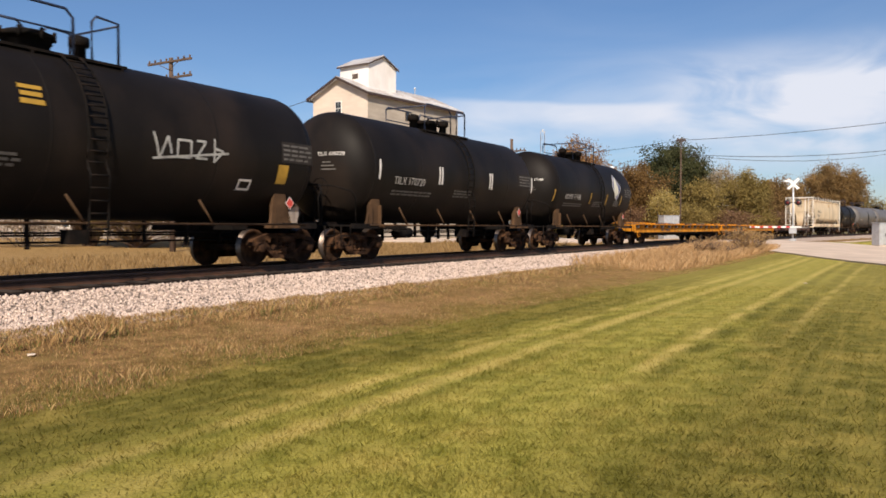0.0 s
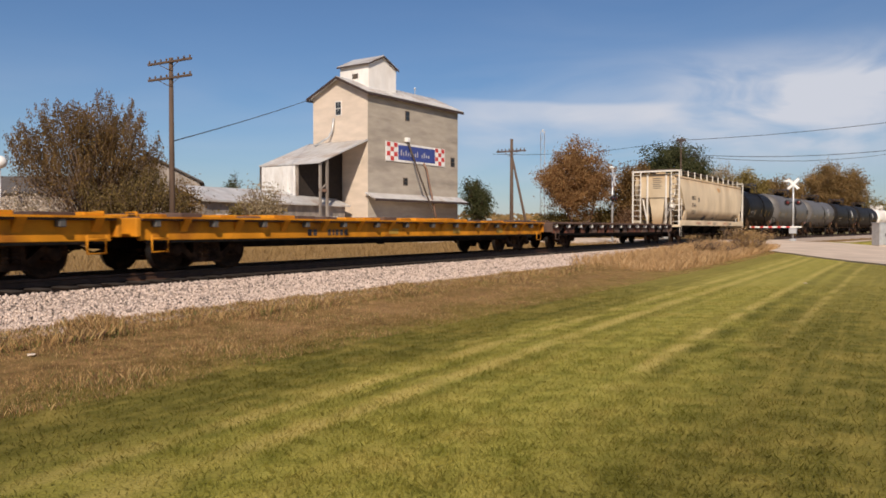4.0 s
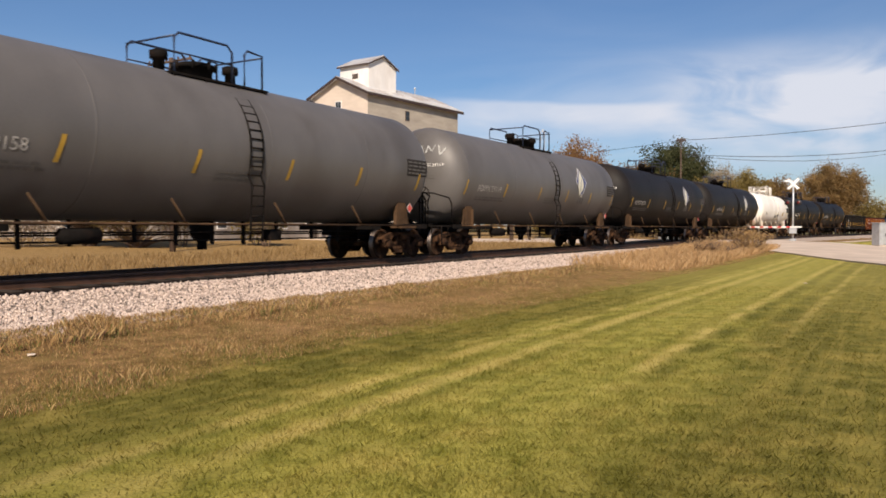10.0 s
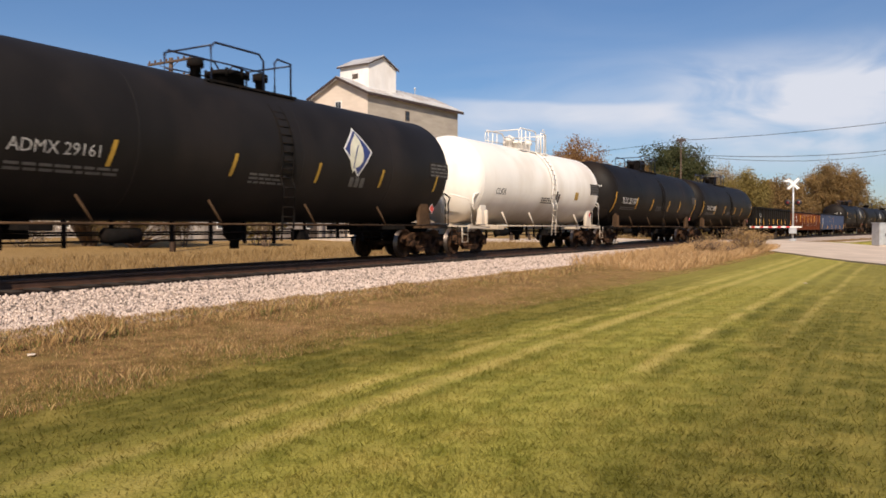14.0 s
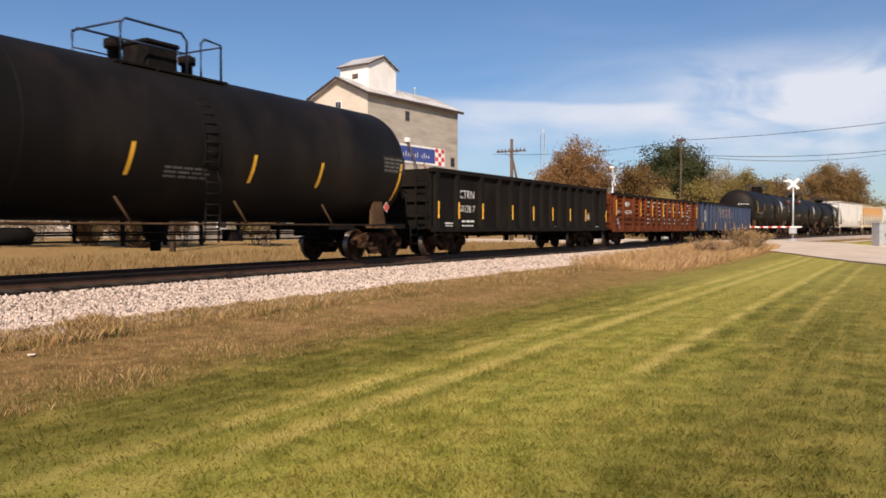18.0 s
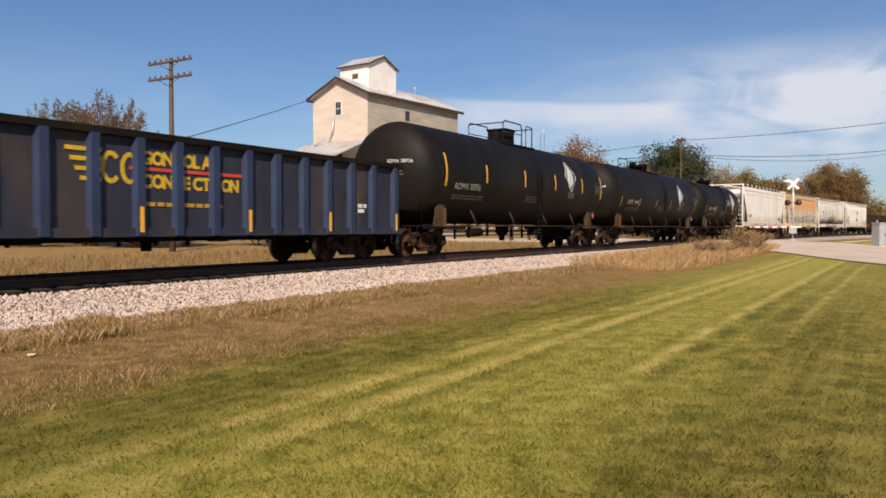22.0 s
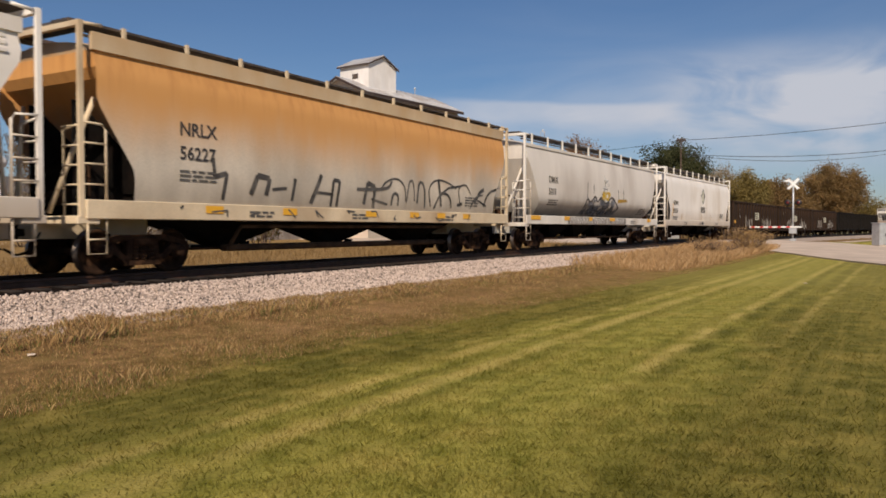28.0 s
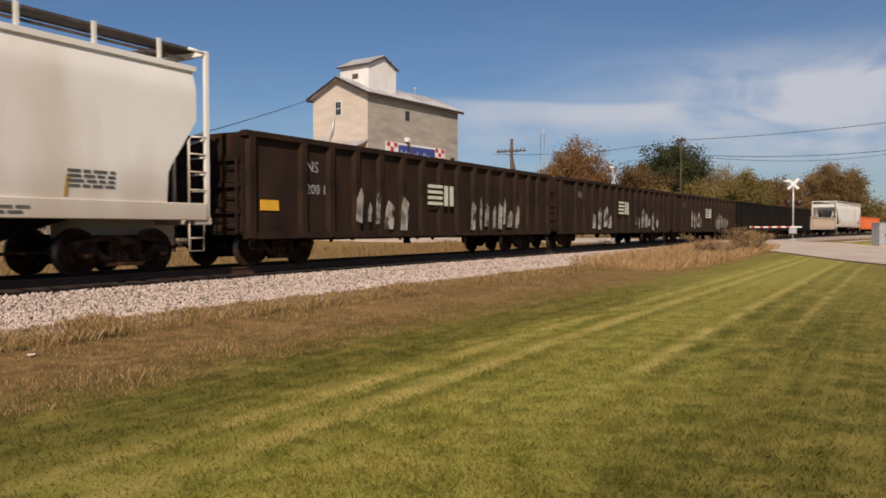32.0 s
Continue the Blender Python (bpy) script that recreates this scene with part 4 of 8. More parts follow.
def thicket(name, label, px, depth, top, width, leaf, shoots, leaves, size, seed):
    """A broad many-stemmed bush: limbs that fan out from the foot, and upright leafy shoots that stand out of its top."""
    rr = random.Random(seed)
    x = (px - 784) / 1370 * depth
    gz = ground_z(x, depth)
    h = top - gz
    t = thing(name, label, "tree", place=pose(x, depth, gz - 0.05))
    bm, verts, faces = bmesh.new(), [], []
    for k in range(shoots):
        a, r = rr.uniform(0, math.tau), rr.random() ** 0.55
        rise = math.sqrt(max(0.0, 1 - (r * 0.96) ** 2))
        crest = h * (0.62 + 0.33 * rise) * (0.90 + 0.34 * noise.noise((r * 2.6 * math.cos(a), r * 2.6 * math.sin(a), seed + 0.4)))
        end = Vector((math.cos(a) * r * width / 2, math.sin(a) * r * width / 2, max(1.4, crest * (1.0 if rr.random() < 0.45 else rr.uniform(0.42 + 0.34 * r, 1.0)))))
        length = rr.uniform(1.3, 2.6)
        start = end - Vector((math.cos(a) * 0.5 * r + rr.gauss(0, 0.16), math.sin(a) * 0.5 * r + rr.gauss(0, 0.16), 1)) * min(length, end.z - 0.6)
        if k % 3 == 0:
            tube(bm, [(rr.uniform(-0.3, 0.3), rr.uniform(-0.3, 0.3), 0), (start.x * 0.5, start.y * 0.5, start.z * 0.62), tuple(start)], [0.06, 0.04, 0.02], 5)
        tube(bm, [tuple(start), tuple(start.lerp(end, 0.5) + Vector((rr.uniform(-0.08, 0.08), rr.uniform(-0.08, 0.08), 0))), tuple(end)], [0.02, 0.014, 0.006], 4)
        for j in range(leaves):
            f = rr.random() ** 0.8
            p = start.lerp(end, f)
            s = 0.36 * (1.1 - f)
            p = p + Vector((rr.gauss(0, s), rr.gauss(0, s), rr.gauss(0, 0.12)))
            n = Vector((rr.uniform(-1, 1), rr.uniform(-1, 1), rr.uniform(-0.4, 0.8))).normalized()
            u = Vector((rr.gauss(0, 0.5), rr.gauss(0, 0.5), 1)).cross(n).normalized()
            v = n.cross(u)
            q = size * rr.uniform(0.6, 1.4)
            i = len(verts)
            verts += [p - u * q * 0.5, p - v * q, p + u * q * 0.5, p + v * q]
            faces.append((i, i + 1, i + 2, i + 3))
    part("trunk", bm, M["bark"], t, "bare limbs and upright twigs")
    me = bpy.data.meshes.new("crown")
    me.from_pydata(verts, [], faces)
    part("crown", me, LEAF[leaf], t)


thicket("autumn_tree", "dense many-stemmed brown autumn tree beside the pole", 158, 48, 10.6, 9.2, "umber", 430, 90, 0.064, 3)
thicket("autumn_bush", "olive-brown bush under the autumn tree", 240, 47, 5.6, 6.4, "khaki", 210, 95, 0.065, 4)
tree("shrub", "thin pale shrub in front of the shed", 470, 52, 5.1, 3.4, "pale", 2600, 0.075, stems=4, levels=2, seed=5, puff=0.3, category="shrub")
tree("shrub", "olive shrub in front of the shed", 455, 54, 3.6, 4.0, "olive", 3400, 0.10, stems=4, levels=2, seed=6, puff=0.35, category="shrub", low=0.05)
tree("shrub", "pale flowering shrub at the field's edge", 42, 45, 3.9, 5.0, "blossom", 6000, 0.065, stems=5, levels=2, seed=7, puff=0.45, category="shrub", low=0.05)
tree("shrub", "bronze shrub at the foot of the pole", 325, 50, 5.2, 3.0, "umber", 3600, 0.07, stems=4, levels=2, seed=8, puff=0.35, category="shrub", low=0.05)
tree("round_tree", "small round green tree beyond the elevator", 846, 108, 8.9, 5.2, "green", 5200, 0.17, seed=9, puff=0.5, low=0.1)
tree("orange_tree", "broad orange autumn tree near the crossing", 1024, 88, 12.7, 11.0, "orange", 24000, 0.14, stems=2, levels=3, seed=10, puff=0.6, low=0.08, fill=260)
tree("olive_tree", "olive and yellow tree near the crossing", 1122, 92, 9.8, 7.0, "auburn", 12000, 0.15, stems=3, levels=3, seed=11, puff=0.5, low=0.03)
tree("yellow_tree", "slender yellow birch near the crossing", 1172, 86, 6.4, 4.0, "yellow", 3600, 0.13, stems=3, levels=2, seed=12, puff=0.45, low=0.03)
tree("dark_tree", "tall dark green tree behind the crossing", 1190, 100, 13.7, 10.2, "green", 26000, 0.17, seed=13, puff=0.6, low=0.08)
tree("pale_tree", "pale thin-leaved tree behind the crossing", 1266, 108, 11.6, 6.8, "pale", 8000, 0.15, stems=2, levels=3, seed=14, puff=0.5, low=0.08)
tree("olive_tree", "olive autumn tree behind the crossing", 1325, 104, 9.8, 6.8, "olive", 12000, 0.17, stems=2, seed=15, puff=0.55, low=0.05)
tree("bronze_tree", "bronze autumn tree behind the crossing", 1378, 118, 9.8, 8.0, "bronze", 12000, 0.18, stems=2, seed=16, puff=0.6, low=0.05)
tree("olive_tree", "olive tree at the end of the row", 1236, 96, 8.0, 6.0, "olive", 9000, 0.16, stems=3, levels=2, seed=25, puff=0.6, low=0.02)
tree("bronze_tree", "large bronze tree beyond the railway", 1466, 160, 15.4, 14.5, "bronze", 24000, 0.22, stems=2, levels=3, seed=17, puff=0.9, low=0.05)
tree("green_tree", "dark tree beyond the railway", 1452, 164, 15.6, 5.0, "green", 4200, 0.22, seed=18, puff=0.7, low=0.3)
tree("olive_tree", "olive tree beyond the railway", 1536, 185, 9.8, 9.0, "olive", 4200, 0.26, stems=2, seed=19, puff=0.9, low=0.03)
tree("evergreen", "small dark evergreen behind the sheds", 408, 112, 9.8, 3.0, "green", 2600, 0.15, stems=1, levels=2, spread=0.9, seed=20, puff=0.35, low=0.02)
for k, (px, d, tp, w_, lf) in enumerate(((1080, 95, 4.6, 7, "olive"), (1135, 90, 4.4, 7, "brush"), (1210, 92, 4.8, 8, "olive"), (1270, 97, 4.4, 8, "brush"), (1330, 104, 4.4, 8, "olive"), (1385, 116, 4.6, 9, "brush"), (985, 92, 3.6, 6, "olive"))):
    tree("hedge_bush", "tangled autumn brush behind the track", px, d, tp, w_, lf, 6500, 0.14, stems=6, levels=2, spread=0.9, seed=40 + k, puff=0.6, category="bush", low=0.0)


def scatter_woods():
    """A far belt of woods round the fields, as one mass of leaves."""
    rr = random.Random(77)
    verts, faces = [], []
    for k in range(26000):
        a = rr.uniform(-math.pi * 0.9, math.pi * 0.9)
        r = rr.uniform(420, 520)
        x, y = r * math.sin(a), r * math.cos(a)
        h = 9 + 4 * noise.noise((a * 9, 0, 0)) + 3 * noise.noise((a * 37, 2, 0))
        p = Vector((x, y, rr.random() ** 0.8 * max(3, h)))
        s = rr.uniform(0.7, 1.7)
        u = Vector((math.cos(a), -math.sin(a), 0)) * s
        v = Vector((rr.uniform(-0.5, 0.5), rr.uniform(-0.5, 0.5), 1)).normalized() * s * 0.7
        i = len(verts)
        verts += [p - u, p - v, p + u, p + v]
        faces.append((i, i + 1, i + 2, i + 3))
    me = bpy.data.meshes.new("far_woods")
    me.from_pydata(verts, [], faces)
    tagged(part("far_woods", me, LEAF["bronze"]), "far belt of brown autumn woods on the horizon", "woods", kind="stuff")


def blades(name, label, category, count, place, height, width, material, seed, lean=0.35):
    """Single grass blades as thin bent slivers; place(rr) gives x, y or None."""
    rr = random.Random(seed)
    verts, faces = [], []
    for _ in range(count):
        q = place(rr)
        if q is None:
            continue
        x, y, f = q
        z = ground_z(x, y) - 0.01
        a = rr.uniform(0, math.tau)
        h, w = height * f * rr.uniform(0.5, 1.25), width * rr.uniform(0.7, 1.4)
        dx, dy = math.cos(a), math.sin(a)
        lx, ly = rr.gauss(0, lean) * h, rr.gauss(0, lean) * h
        k = len(verts)
        verts += [(x - dx * w, y - dy * w, z), (x + dx * w, y + dy * w, z), (x + lx * 0.4 + dx * w * 0.7, y + ly * 0.4 + dy * w * 0.7, z + h * 0.6), (x + lx, y + ly, z + h)]
        faces.append((k, k + 1, k + 2, k + 3))
    me = bpy.data.meshes.new(name)
    me.from_pydata(verts, [], faces)
    tagged(part(name, me, material), label, category, kind="stuff")


def verge_place(rr):
    """Taller grass close to the stones, short dead grass beyond."""
    u = -24 + 70 * rr.random() ** 1.3
    off = 3.75 + 4.2 * rr.random() ** 1.3
    if u > 30 and u - 30 > 8 - off:
        return None
    x, y, _ = along(u, off)
    rise = 1.0 if off < 4.9 + 0.5 * noise.noise((u * 0.4, 1, 0)) else 0.42
    tuft = 0.55 + 1.1 * max(0, noise.noise((u * 0.9, off * 0.9, 7)))
    return x, y, tuft * rise


def weed_place(rr):
    u, off = rr.gauss(21, 7), 3.2 + 4.2 * rr.random()
    if not 6 < u < 30:
        return None
    x, y, _ = along(u, off)
    return x, y, 0.8 + 0.5 * rr.random()


def lawn_place(rr):
    d = 1.2 + 20 * rr.random() ** 1.5
    a = rr.gauss(0, 0.42)
    if abs(a) > 1.2 or rr.random() > (d - 0.8) / 3.0:
        return None
    x, y = d * math.sin(a) / math.cos(a), d
    u, off = across(x, y)
    if off < 6.6:
        return None
    return x, y, 1.0


def far_place(rr):
    u, off = -20 + 90 * rr.random(), -3.2 - 14 * rr.random() ** 1.5
    if 31 < u < 51:
        return None
    x, y, _ = along(u, off)
    return x, y, 0.6 + 0.8 * max(0, noise.noise((u * 0.5, off * 0.5, 4)))


scatter_woods()
GROUND = lawn_blade_material()
blades("lawn_grass", "short mown lawn grass", "grass", 170000, lawn_place, 0.045, 0.0035, GROUND, 31, 0.5)
blades("verge_grass", "dry straw-coloured grass along the ballast", "grass", 170000, verge_place, 0.19, 0.0022, LEAF["verge"], 32, 0.28)
blades("verge_weeds", "brown dry weeds along the ballast", "grass", 70000, verge_place, 0.18, 0.0022, LEAF["brush"], 33, 0.3)
blades("verge_green", "green grass tufts among the dry verge", "grass", 70000, verge_place, 0.15, 0.0025, LEAF["lawn"], 36, 0.35)
blades("crossing_weeds", "tall dry weeds beside the crossing", "grass", 46000, weed_place, 0.33, 0.0055, LEAF["straw"], 34, 0.3)
blades("field_grass", "tall tan grass beyond the track", "grass", 30000, far_place, 0.42, 0.009, LEAF["stubble"], 35, 0.3)
tree("brush_clump", "dark brown clump of dry brush beside the track", 1322, 43, 1.85, 2.6, "verge", 5200, 0.03, stems=7, levels=2, spread=0.9, seed=61, puff=0.14, category="bush", low=0.0)
tree("brush_clump", "pale clump of dry weeds beside the track", 1255, 40, 1.25, 2.4, "straw", 3000, 0.03, stems=7, levels=2, spread=0.9, seed=62, puff=0.14, category="bush", low=0.0)


def scatter_stones():
    """Loose ballast stones over the near shoulder, joined."""
    rr = random.Random(50)
    shape = [Vector(p) for p in ((1, 0, 0), (-1, 0, 0), (0, 1, 0), (0, -1, 0), (0, 0, 1), (0, 0, -1))]
    tri = ((0, 2, 4), (2, 1, 4), (1, 3, 4), (3, 0, 4), (2, 0, 5), (1, 2, 5), (3, 1, 5), (0, 3, 5))
    verts, faces = [], []
    for _ in range(80000):
        u, off = -22 + 66 * rr.random() ** 1.5, 1.66 + 2.5 * rr.random() ** (1.0 if rr.random() < 0.9 else 0.4)
        if off < 1.8:
            z = RAIL - 0.20
        elif off < 2.75:
            z = RAIL - 0.20 - 0.253 * (off - 1.8)
        else:
            z = RAIL - 0.44 - 0.164 * (off - 2.75)
        x, y, _ = along(u, off)
        z = max(z, ground_z(x, y))
        s = rr.uniform(0.010, 0.033)
        m = Euler((rr.uniform(0, 6), rr.uniform(0, 6), rr.uniform(0, 6))).to_matrix()
        k = len(verts)
        verts += [tuple(m @ Vector((p.x * s * rr.uniform(0.7, 1.5), p.y * s * rr.uniform(0.7, 1.2), p.z * s * rr.uniform(0.6, 1.1))) + Vector((x, y, z + s * 0.3))) for p in shape]
        faces += [(k + a, k + b, k + c) for a, b, c in tri]
    me = bpy.data.meshes.new("ballast_stones")
    me.from_pydata(verts, [], faces)
    tagged(part("ballast_stones", me, stone_material()), "pale pinkish crushed ballast stones", "stones", kind="stuff")


def stone_material():
    m = bpy.data.materials.new("loose_stone")
    m.use_nodes = True
    n, l = m.node_tree.nodes, m.node_tree.links
    g = n.new("ShaderNodeNewGeometry")
    r = n.new("ShaderNodeValToRGB")
    r.color_ramp.elements[0].color, r.color_ramp.elements[1].color = (0.035, 0.028, 0.025, 1), (0.68, 0.56, 0.48, 1)
    r.color_ramp.elements.new(0.35).color = (0.47, 0.375, 0.32, 1)
    l.new(g.outputs["Random Per Island"], r.inputs["Fac"])
    b = n["Principled BSDF"]
    b.inputs["Roughness"].default_value = 0.95
    l.new(r.outputs["Color"], b.inputs["Base Color"])
    return m


scatter_stones()

# ---- odd things far off and scraps on the grass ----
bin_ = thing("storage_tank", "small round white tank on a slender steel leg", "tank", place=pose(-41.7, 73, ground_z(-41.7, 73)))
part("shell", revolve(bmesh.new(), [(6.55, 0.0), (6.6, 0.3), (6.8, 0.55), (7.15, 0.68), (7.5, 0.55), (7.72, 0.3), (7.8, 0.0)], 24, "z"), M["white_paint"], bin_)
part("leg", tube(bmesh.new(), [(0, 0, 0), (0, 0, 6.6)], 0.09, 10), M["galvanised"], bin_)
leg = thing("lattice_tower", "thin grey lattice tower far beyond the track", "tower", place=pose(15.4, 120, ground_z(15.4, 120)))
for sx in (-0.3, 0.3):
    for sy in (-0.3, 0.3):
        part("leg", tube(bmesh.new(), [(sx, sy, 0), (sx, sy, 16)], 0.03, 5), M["galvanised"], leg)
for k in range(10):
    part("brace", tube(bmesh.new(), [(-0.3, -0.3, k * 1.6), (0.3, -0.3, (k + 1) * 1.6)], 0.025, 4), M["galvanised"], leg)
part("head", boxes((-0.12, 0.12, -0.12, 0.12, 15.8, 16.2), bevel=0.03), M["galvanised"], leg)
for x, y, s in ((-5.0, 9.4, 0.07), (10.3, 22.0, 0.06)):
    rr_ = random.Random(int(y))
    bm = bmesh.new()
    vs = [bm.verts.new((rr_.uniform(-s, s), rr_.uniform(-s, s), rr_.uniform(0, s * 0.6))) for _ in range(9)]
    bmesh.ops.convex_hull(bm, input=vs)
    ob = part("paper_scrap", bm, M["concrete_wall"], place=pose(x, y, ground_z(x, y) + 0.02))
    tagged(ob, "crumpled white paper scrap on the grass", "litter", "scraps on the grass")
# ---- the train: paints ----
P = dict(
    black=mat("black_tank_paint", (0.0098, 0.0080, 0.0070), 0.55, var=0.3, scale=0.9, fine=40, bump=0.03, tint=(0.024, 0.017, 0.013), streak=0.5, spec=0.13),
    coal=mat("faded_black_tank_paint", (0.0148, 0.0128, 0.0118), 0.55, var=0.2, scale=0.9, fine=40, bump=0.03, tint=(0.027, 0.021, 0.018), streak=0.5, spec=0.15),
    grey=mat("grey_tank_paint", (0.122, 0.114, 0.110), 0.5, var=0.14, scale=0.8, fine=40, bump=0.03, tint=(0.085, 0.076, 0.069), streak=0.5),
    white=mat("white_car_paint", (0.86, 0.82, 0.76), 0.45, var=0.05, scale=0.9, fine=30, bump=0.03, tint=(0.70, 0.63, 0.54), streak=0.6),
    pale=mat("pale_grey_car_paint", (0.72, 0.67, 0.605), 0.5, var=0.08, scale=0.7, fine=30, bump=0.03, tint=(0.53, 0.47, 0.41), streak=0.7),
    cream=mat("cream_car_paint", (0.64, 0.52, 0.355), 0.6, var=0.14, scale=0.7, fine=30, bump=0.04, tint=(0.46, 0.36, 0.235), streak=0.4),
    panel_black=mat("dull_stencil_panel", (0.030, 0.026, 0.024), 0.8, var=0.3, scale=5, spec=0.15),
    frame=mat("underframe", (0.008, 0.0068, 0.0062), 0.9, var=0.35, scale=5, fine=50, bump=0.3, tint=(0.02, 0.013, 0.01), spec=0.12),
    rust=mat("rusty_truck", (0.036, 0.019, 0.011), 0.9, var=0.5, scale=5, fine=50, bump=0.4, tint=(0.13, 0.065, 0.032), spec=0.12),
    tread=mat("worn_wheel_steel", (0.16, 0.13, 0.11), 0.4, 0.9, var=0.15, scale=8),
    saddle=mat("dusty_saddle", (0.085, 0.05, 0.028), 0.85, var=0.4, scale=2.2, tint=(0.03, 0.02, 0.014), spec=0.1),
    yellow_flat=mat("yellow_flatcar_paint", (0.60, 0.235, 0.012), 0.7, var=0.25, scale=1.8, tint=(0.20, 0.062, 0.013), streak=0.3, spread=0.12, spec=0.2),
    brown_deck=mat("brown_deck", (0.10, 0.06, 0.045), 0.85, var=0.35, scale=2, tint=(0.18, 0.10, 0.06), spread=0.2),
    gon_black=mat("black_gondola_paint", (0.0078, 0.006, 0.0047), 0.8, var=0.35, scale=1.4, tint=(0.018, 0.013, 0.009), streak=0.7, spec=0.15),
    gon_red=mat("oxide_red_gondola_paint", (0.135, 0.034, 0.0095), 0.85, var=0.5, scale=1.8, tint=(0.035, 0.013, 0.007), streak=0.5, spec=0.15),
    gon_blue=mat("faded_blue_gondola_paint", (0.019, 0.022, 0.042), 0.75, var=0.35, scale=1.4, tint=(0.06, 0.042, 0.034), streak=0.6),
    rib_blue=mat("blue_rib_paint", (0.017, 0.032, 0.082), 0.7, var=0.25, scale=2.4, tint=(0.07, 0.06, 0.06), streak=0.6),
    brown=mat("brown_gondola_paint", (0.028, 0.0155, 0.009), 0.8, var=0.4, scale=1.4, tint=(0.055, 0.027, 0.014), streak=0.6, spec=0.2),
    tan=mat("tan_gondola_paint", (0.42, 0.33, 0.26), 0.8, var=0.2, scale=1.4),
    orange=mat("orange_car_paint", (0.62, 0.13, 0.03), 0.7, var=0.15, scale=1.4),
    stripe=mat("yellow_reflector", (0.80, 0.42, 0.03), 0.5, var=0.06),
    amber=mat("faded_yellow_panel", (0.42, 0.25, 0.03), 0.6, var=0.2),
    letter=mat("white_lettering", (0.72, 0.70, 0.66), 0.6, var=0.12, scale=6),
    tank_letter=mat("worn_white_lettering", (0.46, 0.44, 0.41), 0.7, var=0.35, scale=9),
    faint=mat("faded_white_lettering", (0.105, 0.098, 0.09), 0.7, var=0.25, scale=6),
    dark_letter=mat("black_lettering", (0.05, 0.045, 0.045), 0.7, var=0.2, scale=6),
    logo_blue=mat("logo_blue", (0.03, 0.045, 0.16), 0.5, var=0.15),
    logo_cream=mat("logo_cream", (0.66, 0.64, 0.50), 0.5, var=0.12),
    placard=mat("red_placard", (0.55, 0.06, 0.04), 0.5, var=0.1),
    gold=mat("gold_lettering", (0.62, 0.40, 0.02), 0.6, var=0.15, scale=6),
    spray_grey=mat("spray_paint_grey", (0.40, 0.40, 0.38), 0.7, var=0.35, scale=5),
    spray_blue=mat("spray_paint_blue", (0.10, 0.115, 0.15), 0.7, var=0.6, scale=3, tint=(0.04, 0.04, 0.05)),
)


def stained(m, colour, low, high, across_=3.2, down=0.22, rough_edge=1.1):
    """A paint with a second colour laid over it between two heights, for runs, splashes and painted-in shade (it covers
    the high end; swap them for the low end).
    """
    n, l = m.node_tree.nodes, m.node_tree.links
    b = n["Principled BSDF"]
    old = b.inputs["Base Color"].links[0].from_socket
    co = n.new("ShaderNodeTexCoord")
    sep = n.new("ShaderNodeSeparateXYZ")
    l.new(co.outputs["Object"], sep.inputs[0])
    mp = n.new("ShaderNodeMapping")
    mp.inputs["Scale"].default_value = (across_, across_, down)
    l.new(co.outputs["Object"], mp.inputs["Vector"])
    ns = n.new("ShaderNodeTexNoise")
    ns.inputs["Scale"].default_value, ns.inputs["Detail"].default_value = 1.5, 7
    l.new(mp.outputs["Vector"], ns.inputs["Vector"])
    ad = n.new("ShaderNodeMath")
    ad.operation = "MULTIPLY_ADD"
    ad.inputs[1].default_value = rough_edge
    l.new(ns.outputs["Fac"], ad.inputs[0])
    l.new(sep.outputs["Z"], ad.inputs[2])
    r = n.new("ShaderNodeMapRange")
    r.interpolation_type = "SMOOTHSTEP"
    r.inputs["From Min"].default_value, r.inputs["From Max"].default_value = low + rough_edge / 2, high + rough_edge / 2
    l.new(ad.outputs[0], r.inputs["Value"])
    mx = n.new("ShaderNodeMixRGB")
    mx.inputs["Color2"].default_value = (*colour, 1)
    l.new(r.outputs["Result"], mx.inputs["Fac"])
    l.new(old, mx.inputs["Color1"])
    l.new(mx.outputs["Color"], b.inputs["Base Color"])
    return m


P["clean_pale"] = mat("clean_pale_paint", (0.74, 0.70, 0.63), 0.55, var=0.1, scale=1.2, fine=30, bump=0.03, tint=(0.55, 0.48, 0.40), streak=0.5)
P["buff"] = mat("buff_paint", (0.66, 0.54, 0.37), 0.6, var=0.14, scale=1.0, fine=30, bump=0.04, tint=(0.46, 0.33, 0.20), streak=0.4)
P["nrlx"] = mat("rust_stained_car_paint", (0.60, 0.535, 0.44), 0.65, var=0.2, scale=0.8, fine=30, bump=0.04, tint=(0.42, 0.365, 0.295), streak=0.8)
stained(P["nrlx"], (0.64, 0.325, 0.105), 2.1, 3.7, 1.0, 0.3, 0.8)
stained(P["nrlx"], (0.40, 0.165, 0.045), 3.6, 5.6, 4.0, 0.12, 2.6)
stained(P["nrlx"], (0.20, 0.165, 0.125), 2.15, 0.9, 1.3, 0.5, 0.7)
# pale and cream go dark below: grime plus the undercut side's shade painted in
stained(P["pale"], (0.16, 0.145, 0.13), 2.6, 1.2, 0.7, 0.4, 0.5)
stained(P["cream"], (0.26, 0.165, 0.085), 2.3, 1.1, 0.8, 0.4, 0.6)
stained(P["cream"], (0.50, 0.31, 0.14), 3.6, 5.4, 1.2, 0.3, 1.6)
stained(P["white"], (0.50, 0.42, 0.33), 2.3, 0.9, 1.0, 0.4, 0.6)
